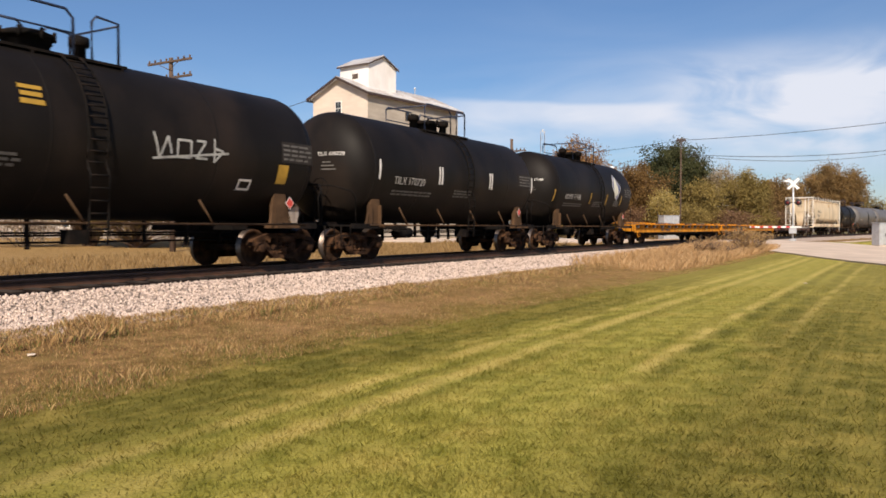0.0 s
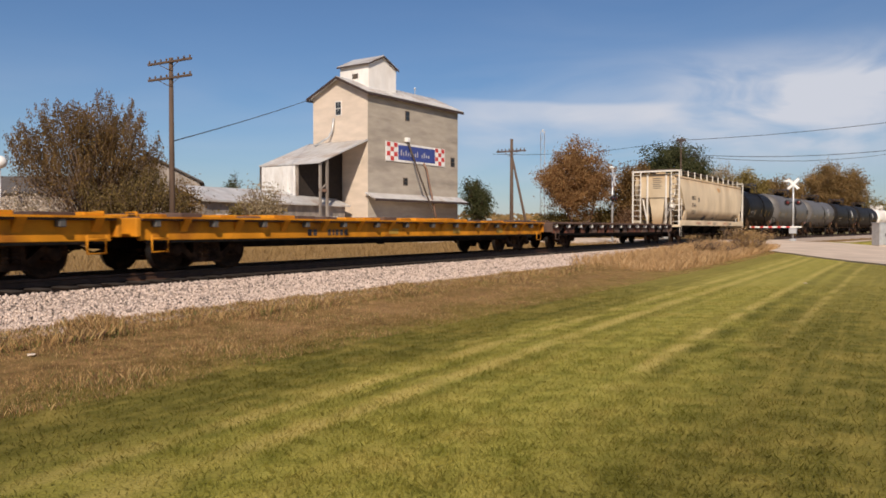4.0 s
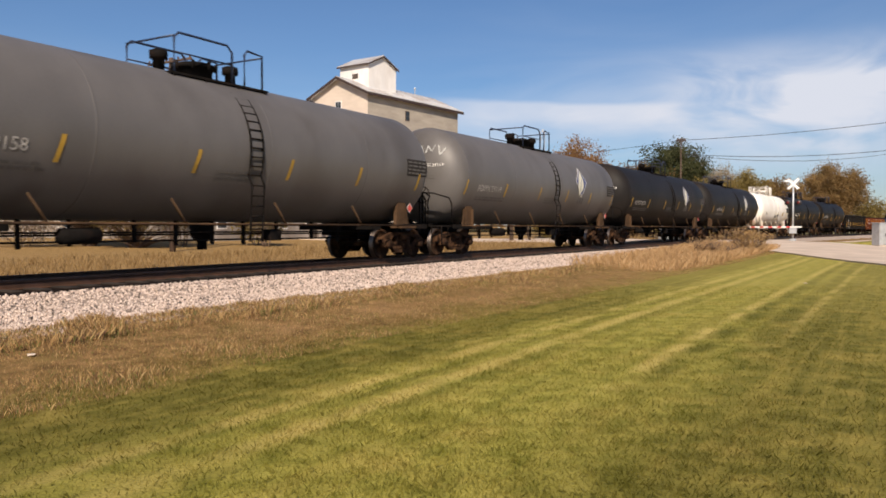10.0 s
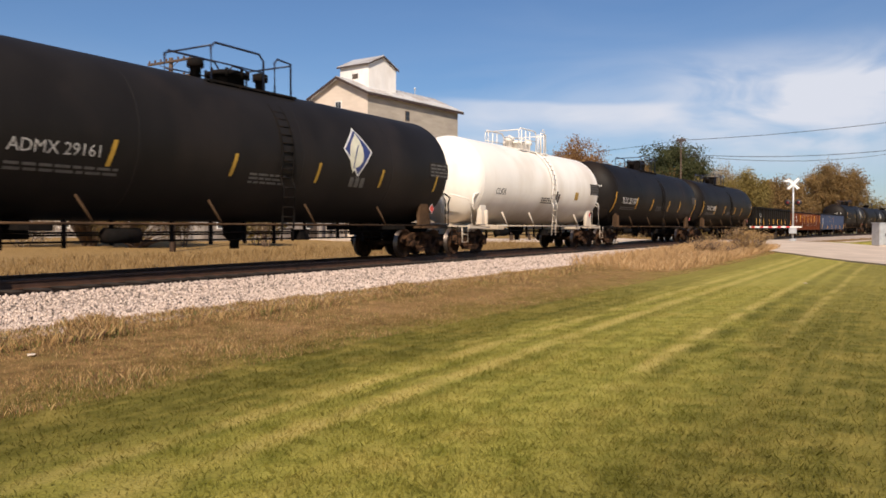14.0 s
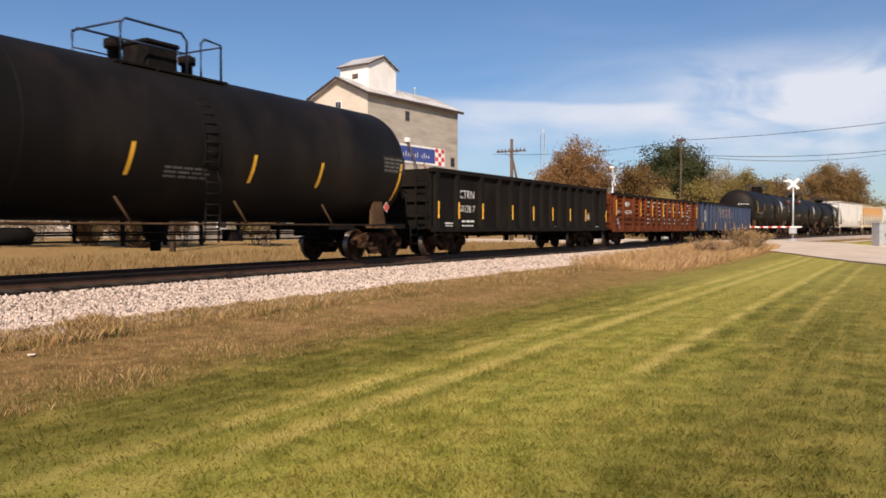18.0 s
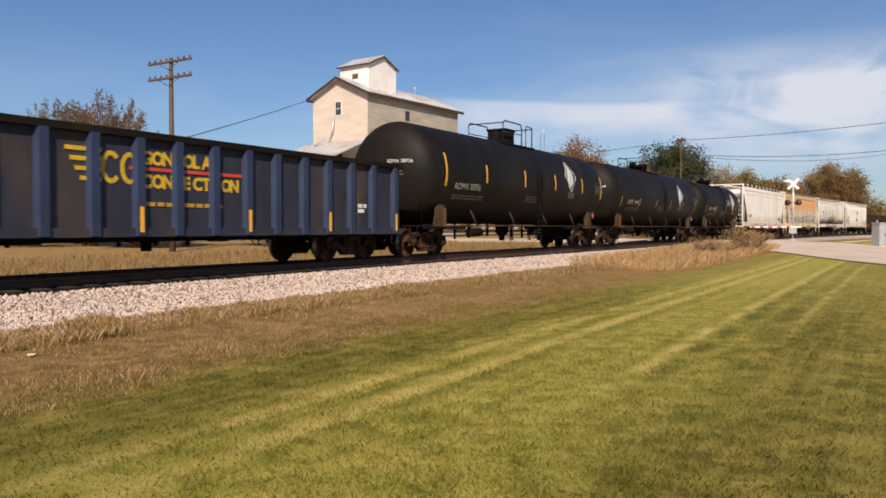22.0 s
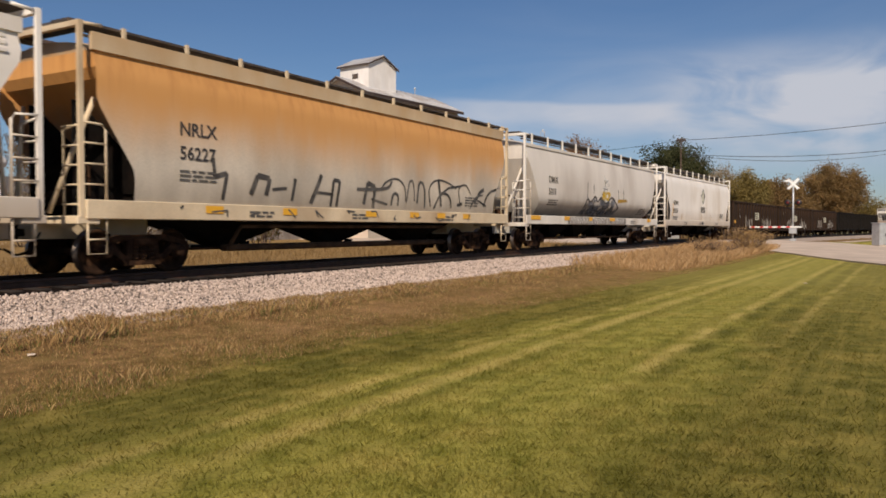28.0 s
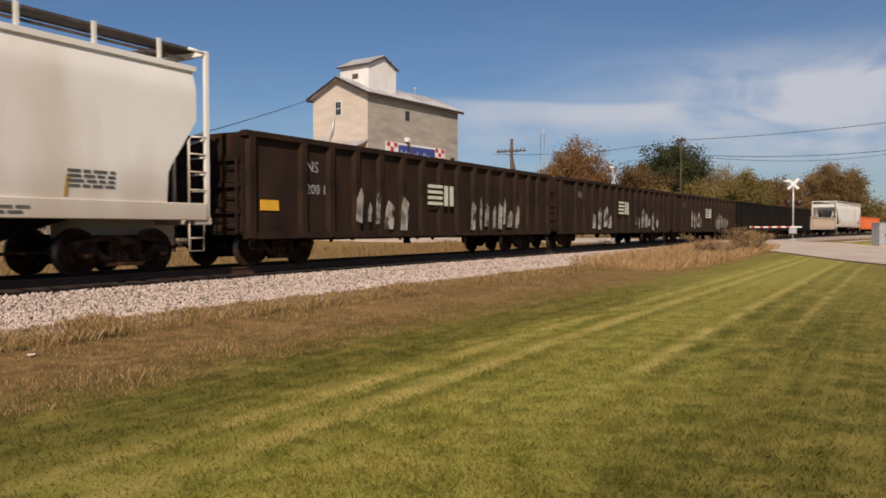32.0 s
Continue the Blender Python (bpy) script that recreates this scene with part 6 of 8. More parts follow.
    if logo:
        leaf_logo(c, logo, logo_z, tank_side, 0.68)
        for k in range(3):
            lay("logo_bar", rect_flat((k * 0.24, k * 0.24 + 0.17, 0, 0.26)), P["faint"], c, logo - 0.3, logo_z - 0.95, tank_side)
    # placard in its holder low on the side
    hold = lay("placard_holder", outline_flat([(0, -0.16), (0.16, 0), (0, 0.16), (-0.16, 0)]), P["letter"], c, half - 1.25, 1.55, lambda z: tank_side(max(z, 1.75)) + 0.05)
    lay("placard", outline_flat([(0, -0.135), (0.135, 0), (0, 0.135), (-0.135, 0)]), P["placard"], c, half - 1.25, 1.55, lambda z: tank_side(max(z, 1.75)) + 0.056)
    CARS.append((c, (ENDS[i] + ENDS[i + 1]) / 2))
    return c


# ---- covered hoppers ----
def hopper_body(B, b, top, wf, knee=(1.32, 3.76), zl=1.32, deep=0.0, shelf=3.85):
    """A hopper's shell: level rings that shorten between two heights towards the bottom; wf gives the half width."""
    bm = bmesh.new()
    rings = []
    levels = [zl + (top - zl) * k / 16 for k in range(17)]
    for z in levels:
        t = min(1.0, max(0.0, (z - knee[0]) / (knee[1] - knee[0])))
        l, w = b + (B - b) * t, wf(z)
        e = l if not deep else min(l, B - deep * max(0.0, shelf - z) / (shelf - zl))
        v = w - (0.04 if deep else 0.001)
        ring = [(-l, -w), *[(-l + 2 * l * k / 12, -w) for k in range(1, 12)], (l, -w), (e, -v), (e, v), (l, w), *[(l - 2 * l * k / 12, w) for k in range(1, 12)], (-l, w), (-e, v), (-e, -v)]
        rings.append([bm.verts.new((x, y, z)) for x, y in ring])
    n = len(rings[0])
    for lo, hi in zip(rings, rings[1:]):
        for k in range(n):
            f = bm.faces.new((lo[k], lo[(k + 1) % n], hi[(k + 1) % n], hi[k]))
            f.smooth = (k < 12 or 15 <= k < 27)
    for e in bm.edges:
        if len({f.smooth for f in e.link_faces}) > 1:
            e.smooth = False
    bm.faces.new(rings[0][::-1])
    bm.faces.new(rings[-1])
    return bm


def hopper_roof(B, w, z, rise):
    bm = bmesh.new()
    pts = [(-w, z - 0.05)]
    for k in range(13):
        a = -1 + k / 6
        pts.append((a * w, z + rise * (1 - a * a)))
    pts.append((w, z - 0.05))
    prism(bm, pts, -B, B)
    return bm


def hopper_outlet(h):
    """One funnel bay with its gate, whose mouth is open to the sides."""
    bm = bmesh.new()
    lo = [bm.verts.new((sx * 0.22, sy * 0.28, 0.50)) for sx, sy in ((-1, -1), (1, -1), (1, 1), (-1, 1))]
    mid = [bm.verts.new((sx * h, sy * 0.7, 1.14)) for sx, sy in ((-1, -1), (1, -1), (1, 1), (-1, 1))]
    hi = [bm.verts.new((sx * h, sy * 1.25, 1.34)) for sx, sy in ((-1, -1), (1, -1), (1, 1), (-1, 1))]
    bm.faces.new(lo[::-1])
    bm.faces.new(hi)
    for a, b in ((lo, mid), (mid, hi)):
        for q in range(4):
            bm.faces.new((a[q], a[(q + 1) % 4], b[(q + 1) % 4], b[q]))
    box(bm, -0.32, 0.32, -0.62, 0.62, 0.42, 0.52)
    tube(bm, [(-0.3, -0.62, 0.5), (-0.3, -0.85, 0.5)], 0.06, 8)
    box(bm, 0.1, 0.3, -0.74, -0.6, 0.42, 0.62)
    return bm


def hopper_end(w, zs, zt, tall=False):
    """The open framing at one end: thin corner posts, cross bars, rungs and struts; +x points out."""
    bm = bmesh.new()
    for s in (-1, 1):
        box(bm, -0.035, 0.055, s * w - 0.04, s * w + 0.04, zs, zt)
        tube(bm, [(0.0, s * w * 0.66, zs), (0.0, s * w * 0.66, 2.75), (0.0, s * w, 2.85)], 0.025, 5)
        tube(bm, [(0.0, s * w * 0.35, zs + 0.1), (-0.55, s * w * 0.75, zt - 1.3)], 0.05, 5)
        tube(bm, [(0.0, s * w, zt - 0.05), (-0.45, s * w, zt - 0.02)], 0.035, 5)
        for k in range(5):
            z = zs + 0.25 + k * 0.36
            tube(bm, [(0.03, s * w, z), (0.03, s * w * 0.66, z)], 0.02, 5)
    box(bm, -0.05, 0.05, -w, w, zt - 0.1, zt)
    if tall:
        for s in (-1, 1):
            box(bm, -0.03, 0.03, s * w * 0.66 - 0.03, s * w * 0.66 + 0.03, zs, zt)
            for k in range(5):
                tube(bm, [(0.03, s * w, zs + 2.0 + k * 0.33), (0.03, s * w * 0.66, zs + 2.0 + k * 0.33)], 0.02, 5)
    return bm


def hopper_side_ladder():
    """Rungs between the corner post and one thin inner rail; -x points into the car."""
    bm = bmesh.new()
    tube(bm, [(-0.5, 0, 0), (-0.5, 0, 1.62), (-0.42, 0, 1.72), (0, 0, 1.74)], 0.024, 6)
    for k in range(4):
        tube(bm, [(-0.5, 0, 0.22 + k * 0.38), (0, 0, 0.22 + k * 0.38)], 0.02, 5)
    return bm


def bmesh_mirror(bm, s):
    if s < 0:
        for v in bm.verts:
            v.co.x = -v.co.x
        bmesh.ops.reverse_faces(bm, faces=bm.faces)
    return bm


def hopper_car(i, paint, colour, B, b, rounded, roof="pale", n_out=4, sill="", post="white", mark=(), mark_paint="dark_letter", box_end=False, eave=4.3, extra="", corrugated=False, shift=0.0, mark_z=2.86, knee=(1.32, 3.76), out=0.3, bays=0.0, fascia=0.05):
    L = ENDS[i + 1] - ENDS[i]
    c = thing("covered_hopper", "%s covered hopper car on the track" % colour + extra, "hopper car", "cars of the train")
    if rounded:
        def wf(z):
            if z < 2.05:
                return 1.575 - 0.62 * ((2.05 - z) / 0.73) ** 1.15
            return 1.60 * math.sqrt(max(0.05, 1 - ((z - 2.75) / (3.3 if z > 2.75 else 3.9)) ** 2))
    else:
        def wf(z):
            return 1.58 - 0.12 * smooth(eave - 0.5, eave, z) - 0.05 * (1 - smooth(1.3, 2.2, z))
    key = "%s%.2f%.2f%s%s" % (rounded, B, b, eave, knee)
    part("body", shared("hopper_body" + key, lambda: hopper_body(B, b, eave, wf, knee, deep=2.9 if not rounded else (2.3 if box_end else 0.0), shelf=3.0 if box_end else 3.85)), P[paint], c)
    part("roof", shared("hopper_roof" + key, lambda: hopper_roof(B, wf(eave) + 0.03, eave, 0.22)), P[roof], c)
    for s in (-1, 1):
        y0, y1 = sorted((s * 1.5, s * 1.62))
        sl = part("side_sill", boxes((-B - out + 0.05, B + out - 0.05, y0, y1, 1.10, 1.46), bevel=0.015), P[sill or paint], c)
        ye, yf = sorted((s * (wf(eave) - 0.02), s * (wf(eave) + 0.07)))
        part("eave_rail", boxes((-B - 0.05, B + 0.05, ye, yf, eave - 0.06, eave + fascia)), P[roof], c)
    if corrugated:
        for k in range(3):
            z = eave - 0.16 - k * 0.13
            part("side_bead", boxes((-B * 0.97, B * 0.97, -wf(z) - 0.03, -wf(z) + 0.02, z - 0.03, z + 0.03)), P[paint], c)
    for s in (-1, 1):
        part("running_board", shared("running_board%.2f" % B, lambda: boxes((-B - 0.35, B + 0.35, -0.27, 0.25, 4.74, 4.79), (-B - 0.35, B + 0.35, -0.28, -0.24, 4.72, 4.80))), P["board"], c, "dark steel running board", place=pose(0, s * 1.03, 0, 0, 0, 0 if s > 0 else 180))
        part("end_board", shared("end_board", lambda: boxes((-0.3, 0.3, -0.78, 0.78, 4.74, 4.79))), P["board"], c, place=pose(s * B, 0, 0))
        part("board_rail", shared("board_rail%.2f" % B, lambda: boxes((-B, B, -0.02, 0.02, 4.52, 4.57))), P["board"], c, place=pose(0, s * 1.2, 0))
    for k in range(11):
        x = -B + (k + 0.5) * 2 * B / 11
        for s in (-1, 1):
            part("board_post", shared("board_post", lambda: boxes((-0.035, 0.035, -0.03, 0.03, 0, 0.47))), P["clean_pale"] if post == "white" else P[post], c, place=pose(x, s * 1.34, 4.34))
    for k in range(6):
        part("hatch_cover", shared("hatch%.2f" % B, lambda: boxes((-B / 6 * 0.86, B / 6 * 0.86, -0.32, 0.32, 4.5, 4.64), bevel=0.04)), P[roof], c, place=pose(-B * 0.95 + (k + 0.5) * 1.9 * B / 6, 0, 0))
    step = bays or b * 1.6 / n_out
    for k in range(n_out):
        part("outlet_gate", shared("outlet%.2f" % step, lambda: hopper_outlet(step / 2 - 0.03)), P["frame"], c, place=pose((k - (n_out - 1) / 2) * step + (-0.6 if bays else 0), 0, 0))
    part("steam_pipe", tube(bmesh.new(), [(-step * n_out / 2, -0.72, 0.47), (step * n_out / 2, -0.72, 0.47)], 0.035, 6), P["rust"], c)
    for s in (-1, 1):
        place = pose(s * (B + out), 0, 0, 0, 0, 0 if s > 0 else 180)
        part("end_frame", shared("hopper_end%s" % box_end, lambda: hopper_end(1.54, 1.12, 4.72, box_end)), P[post], c, place=place)
        part("end_sill", shared("hopper_end_sill", lambda: boxes((-2.4, 0.2, -0.32, 0.32, 0.72, 1.15), (-0.35, 0.12, -1.58, 1.58, 1.0, 1.16), bevel=0.02)), P[sill or paint], c, place=place)
        # ladder on the side, at the end
        part("side_ladder", shared("hopper_ladder%d" % s, lambda: bmesh_mirror(hopper_side_ladder(), s)), P[post], c, place=pose(s * (B + out), -1.56, 1.14))
        add_stirrup(c, s * (B + out - 0.3), -1.56, P[post], 1.12)
        # slope sheet stiffeners and gear under it
        stay = [(0, 1.1), (-1.15, 1.1), (-0.75, 2.55), (-0.45, 2.55)] if rounded else [(0.1, 1.15), (-2.4, 1.35), (0.0, 3.4), (0.1, 3.4)]
        for y in (-0.7, 0.7):
            # on straight-sided cars, dark underframe paint stands for the shade in the opening
            part("slope_stay", shared("slope_stay%s" % rounded, lambda: prism(bmesh.new(), stay, -0.03, 0.03, "y")), P[paint] if rounded else P["frame"], c, place=place @ pose(-0.5, y, 0))
        if box_end:
            part("corner_gusset", shared("corner_gusset%d" % s, lambda: prism(bmesh.new(), [(-s * 0.2, 1.4), (-s * 1.15, 1.4), (-s * 1.15, 2.3), (-s * 1.0, 2.25)], -1.58, -1.50, "y")), P[paint], c, place=pose(s * (B - 0.1), 0, 0))
        if box_end:
            panel = part("end_panel", shared("end_panel", lambda: boxes((-0.30, -0.24, -1.15, 1.15, 2.95, 4.5), bevel=0.01)), P[paint], c, "flat cream end panel", place=place)
            for y in (-0.62, 0.62):
                part("panel_rib", shared("panel_rib", lambda: boxes((-0.25, -0.17, -0.05, 0.05, 1.15, 4.55))), P[post], panel, place=pose(0, y, 0))
            part("panel_print", shared("panel_print", lambda: boxes(*[(-0.242, -0.232, -0.30 + 0.02 * (k % 3), 0.32 - 0.09 * (k % 2), 4.2 - k * 0.13, 4.25 - k * 0.13) for k in range(6)])), P["faint"], panel)
            part("end_funnel", shared("end_funnel", lambda: prism(bmesh.new(), [(-0.55, 3.0), (0.55, 3.0), (0.42, 2.3), (0.3, 1.2), (-0.3, 1.2), (-0.42, 2.3)], -0.9, -0.32, "x")), P[paint], c, "tapered outlet casing under the end panel", place=place)
            ring = bmesh.new()
            for k in range(14):
                a0, a1 = k * math.tau / 14, (k + 1) * math.tau / 14
                tube(ring, [(0.12, 1.05 + 0.26 * math.cos(a0), 2.35 + 0.26 * math.sin(a0)), (0.12, 1.05 + 0.26 * math.cos(a1), 2.35 + 0.26 * math.sin(a1))], 0.02, 4)
            revolve(ring, [(-0.2, 0.0), (-0.2, 0.16), (0.06, 0.16), (0.12, 0.05), (0.14, 0.0)], 12, "x", (0.0, 1.05, 2.35))
            part("brake_wheel", ring, P[post], c, place=place)
        bm = bmesh.new()
        revolve(bm, [(-0.4, 0.0), (-0.36, 0.17), (0.36, 0.17), (0.4, 0.0)], 12, "y", (s * (B - 0.45), 0.2, 1.55))
        box(bm, s * (B - 0.8) - 0.15, s * (B - 0.8) + 0.15, -0.7, -0.35, 1.15, 1.6)
        tube(bm, [(s * (B - 0.3), -0.9, 1.15), (s * (B - 0.3), -0.9, 2.1), (s * (B - 0.5), -0.4, 2.3)], 0.03, 5)
        part("brake_gear", bm, P["rust"], c)
    add_trucks(c, B - 1.4)
    add_couplers(c, L, 0)
    x0 = -B + 1.9
    for k, words in enumerate(mark):
        lay("lettering", text_flat(words, 0.39, 0.008), P[mark_paint], c, x0 + shift, mark_z - k * 0.5, wf)
    small_print(c, x0 + shift, mark_z - 0.72, 3, 1.0, wf, "faint", 0.05, 0.09)
    small_print(c, B - 3.0, 2.0, 4, 1.0, wf, "faint", 0.05, 0.09)
    for x in (-B * 0.55, -B * 0.1, B * 0.45):
        small_print(c, x, 1.32, 2, 0.8, lambda z: 1.62, "faint", 0.05, 0.09)
    CARS.append((c, (ENDS[i] + ENDS[i + 1]) / 2))
    return c, wf


# ---- gondolas ----
def gondola(i, paint, rib_paint, colour, half, top, bottom, ribs, stripes=(), corrugated=False, floor="frame", stripe_z=(1.35, 1.9), extra="", chord=""):
    L = ENDS[i + 1] - ENDS[i]
    c = thing("gondola_car", "%s open gondola car on the track" % colour + extra, "gondola car", "cars of the train")
    w = 1.50
    for s in (-1, 1):
        y0, y1 = sorted((s * (w - 0.05), s * w))
        part("side", boxes((-half, half, y0, y1, bottom, top - 0.05)), P[paint], c)
        y0, y1 = sorted((s * (w - 0.1), s * (w + 0.12)))
        part("top_chord", boxes((-half - 0.05, half + 0.05, y0, y1, top - 0.12, top + 0.03), bevel=0.015), P[chord or paint], c)
        y0, y1 = sorted((s * (w - 0.06), s * (w + 0.08)))
        part("bottom_sill", boxes((-half, half, y0, y1, bottom - 0.04, bottom + 0.14)), P[paint], c)
        part("end_wall", boxes((min(s * half, s * (half - 0.08)), max(s * half, s * (half - 0.08)), -w, w, bottom + 0.1, top)), P[paint], c)
        for z in (0.25, 0.5, 0.75):
            zz = bottom + (top - bottom) * z
            xa, xb = sorted((s * half, s * (half + 0.1)))
            part("end_rib", boxes((xa, xb, -w + 0.1, w - 0.1, zz - 0.06, zz + 0.06)), P[rib_paint], c)
        part("end_ladder", shared("gon_ladder", lambda: ladder_mesh(1.7, 0.4, 5)), P[rib_paint], c, place=pose(s * (half + 0.1), -w + 0.35, bottom + 0.1, 0, 0, 90))
        add_stirrup(c, s * (half - 0.3), -w - 0.05, P["frame"], bottom)
    rib = shared("gon_rib%.2f%.2f" % (top, bottom), lambda: prism(bmesh.new(), [(-0.13, 0.0), (-0.09, -0.13), (0.09, -0.13), (0.13, 0.0)], bottom - 0.02, top - 0.1, "z"))
    for x in ribs:
        part("rib", rib, P[rib_paint], c, place=pose(x, -w, 0))
        part("rib", rib, P[rib_paint], c, place=pose(x, w, 0, 0, 0, 180))
    if corrugated:
        xs = sorted(ribs)
        for a, b in zip(xs, xs[1:]):
            if b - a > 2:
                continue
            for k in range(6):
                z = bottom + 0.42 + k * 0.24
                part("side_bead", shared("bead%.2f" % (b - a), lambda: prism(bmesh.new(), [(0, -0.05), (-0.06, -0.02), (-0.06, 0.03), (0, 0.07)], 0.16, b - a - 0.16)), P[rib_paint], c, place=pose(a, -w, z))
    part("floor", boxes((-half, half, -w, w, bottom + 0.05, bottom + 0.14)), P[floor], c)
    part("centre_sill", boxes((-half - 0.1, half + 0.1, -0.3, 0.3, 0.66, bottom + 0.05), (-half + 1.0, half - 1.0, -1.2, 1.2, bottom - 0.1, bottom + 0.05)), P["frame"], c)
    part("brake_piping", shared("gon_pipes%.1f" % half, lambda: make_underpipes(half - 0.6)), P["frame"], c)
    for x in stripes:
        part("reflector_stripe", shared("gon_stripe%s" % (stripe_z,), lambda: boxes((-0.04, 0.04, -0.012, 0.0, stripe_z[0], stripe_z[1]))), P["stripe"], c, place=pose(x, -w - 0.132, 0))
    add_trucks(c, half - 1.75)
    add_couplers(c, L, 0)
    CARS.append((c, (ENDS[i] + ENDS[i + 1]) / 2))
    return c


def gon_side(z):
    return 1.505


# ---- flat cars ----
def flat_car(i, paint, colour, half, load):
    L = ENDS[i + 1] - ENDS[i]
    c = thing("flat_car", "%s railway flat car on the track" % colour, "flat car", "cars of the train")
    part("deck", boxes((-half, half, -1.42, 1.42, 1.08, 1.16), bevel=0.01), P["brown_deck"], c)
    for s in (-1, 1):
        ya, yb = sorted((s * 1.12, s * 1.18))
        # recessed sill in dark underframe paint, for the shade under the deck edge
        part("side_sill", prism(bmesh.new(), [(-half, 0.78), (-half, 1.09), (half, 1.09), (half, 0.78), (half - 2.6, 0.66), (half - 3.2, 0.50), (-half + 3.2, 0.50), (-half + 2.6, 0.66)], ya, yb, "y"), P["frame"], c)
        ya, yb = sorted((s * 1.36, s * 1.50))
        part("deck_edge", boxes((-half, half, ya, yb, 1.125, 1.165)), P[paint], c)
        ya, yb = sorted((s * 1.22, s * 1.30))
        if load:
            part("side_plate", boxes((-half + 0.05, half - 0.05, ya, yb, 0.68, 1.08), bevel=0.01), P[paint], c)
        else:
            gap = random.Random(i)
            x = -half + 0.1
            while x < half - 0.6:
                w = gap.uniform(0.5, 1.1)
                part("side_plate", boxes((x, min(half, x + w), ya, yb, 0.70, 1.02), bevel=0.01), P["red_plate"] if gap.random() < 0.75 else P["brown_deck"], c)
                x += w + gap.uniform(0.15, 0.8)
        ya, yb = sorted((s * 1.18, s * 1.36))
        part("lower_flange", boxes((-half + 0.2, half - 0.2, ya, yb, 0.63, 0.68)), P["frame"], c)
    n = 26
    gusset = shared("gusset", lambda: prism(bmesh.new(), [(-1.48, 1.13), (-1.28, 1.13), (-1.28, 0.82), (-1.36, 0.96)], -0.09, 0.09))
    pocket = shared("stake_pocket", lambda: boxes((-0.07, 0.07, -1.46, -1.30, 0.95, 1.11), bevel=0.015))
    for k in range(n):
        x = -half + (k + 0.5) * 2 * half / n
        if k % 2:
            part("gusset", gusset, P[paint], c, place=pose(x, 0, 0))
        else:
            part("stake_pocket", pocket, P["faint"] if paint == "yellow_flat" else P["letter"], c, place=pose(x, 0, 0))
    rr = random.Random(i)
    for k in range(22):
        x = -half + (k + 0.5) * 2 * half / 22 + rr.uniform(-0.1, 0.1)
        w = rr.uniform(0.2, 0.42)
        h = rr.uniform(0.03, 0.10) if load else rr.uniform(0.02, 0.05)
        part("deck_plate", boxes((x - w, x + w, -1.42, 1.42, 1.16, 1.16 + h), bevel=0.01), P[paint] if rr.random() < (0.55 if load else 0.0) else P["brown_deck"], c)
    part("centre_sill", boxes((-half, half, -0.35, 0.35, 0.5, 1.08), (-half + 2.6, half - 2.6, -0.9, 0.9, 0.48, 0.75), bevel=0.02), P["frame"], c)
    part("brake_piping", shared("flat_pipes%.1f" % half, lambda: make_underpipes(half - 2.5)), P["frame"], c)
    for s in (-1, 1):
        part("end_sill", boxes((min(s * half, s * (half + 0.12)), max(s * half, s * (half + 0.12)), -1.42, 1.42, 0.75, 1.14), bevel=0.02), P[paint], c)
        bm = bmesh.new()
        for y in (-1.15, -0.85):
            tube(bm, [(s * (half - 0.1), y, 1.1), (s * (half - 0.1), y, 1.26)], 0.025, 5)
        for z in (1.25,):
            tube(bm, [(s * (half - 0.1), -1.15, z), (s * (half - 0.1), -0.85, z)], 0.02, 5)
        part("end_handhold", bm, P[paint], c)
        add_stirrup(c, s * (half - 0.45), -1.42, P[paint], 0.8)
    add_trucks(c, half - 2.0)
    add_couplers(c, L, 0)
    CARS.append((c, (ENDS[i] + ENDS[i + 1]) / 2))
    return c


P["spray_dust"] = mat("spray_paint_dusty", (0.40, 0.37, 0.32), 0.8, var=0.5, scale=4, tint=(0.10, 0.07, 0.05), streak=0.5)
P["smoke"] = mat("spray_paint_smoke", (0.10, 0.10, 0.115), 0.7, var=0.6, scale=2.5, tint=(0.32, 0.32, 0.35))
P["tag_ink"] = mat("worn_spray_ink", (0.06, 0.055, 0.052), 0.7, var=0.5, scale=4, tint=(0.2, 0.18, 0.155))
for key, lo, hi, size in (("smoke", 0.38, 0.58, 1.8), ("spray_blue", 0.36, 0.60, 2.2), ("spray_dust", 0.34, 0.50, 2.6)):
    nodes, links = P[key].node_tree.nodes, P[key].node_tree.links
    gaps, edge, where = nodes.new("ShaderNodeTexNoise"), nodes.new("ShaderNodeMapRange"), nodes.new("ShaderNodeTexCoord")
    gaps.inputs["Scale"].default_value, gaps.inputs["Detail"].default_value = size, 8
    edge.inputs["From Min"].default_value, edge.inputs["From Max"].default_value = lo, hi
    links.new(where.outputs["Object"], gaps.inputs["Vector"])
    links.new(gaps.outputs["Fac"], edge.inputs["Value"])
    links.new(edge.outputs["Result"], nodes["Principled BSDF"].inputs["Alpha"])
P["rust_wash"] = mat("rust_wash", (0.50, 0.28, 0.11), 0.7, var=0.3, scale=4, tint=(0.6, 0.46, 0.3))
P["red_wash"] = mat("faded_red_print", (0.50, 0.27, 0.17), 0.7, var=0.35, scale=9)
P["red_plate"] = mat("rust_red_plate", (0.12, 0.042, 0.022), 0.85, var=0.4, scale=3, tint=(0.05, 0.025, 0.015), spread=0.3)
P["blue_steel"] = mat("dark_blue_handrail", (0.018, 0.028, 0.06), 0.5, var=0.2)

# ---- the cars, from the front of the shot to its end ----
LONG = (-7.5, -4.5, -1.4, 1.5, 4.3, 7.3)
TALL = (-8.0, -4.5, -1.7, 1.6, 4.0, 7.6)
SHORT = (-5.0, -1.7, 1.8, 5.4)
t0 = tank_car(0, "black", "graffitied black", stripes=(), steel_box=False, deck_x=1.5)
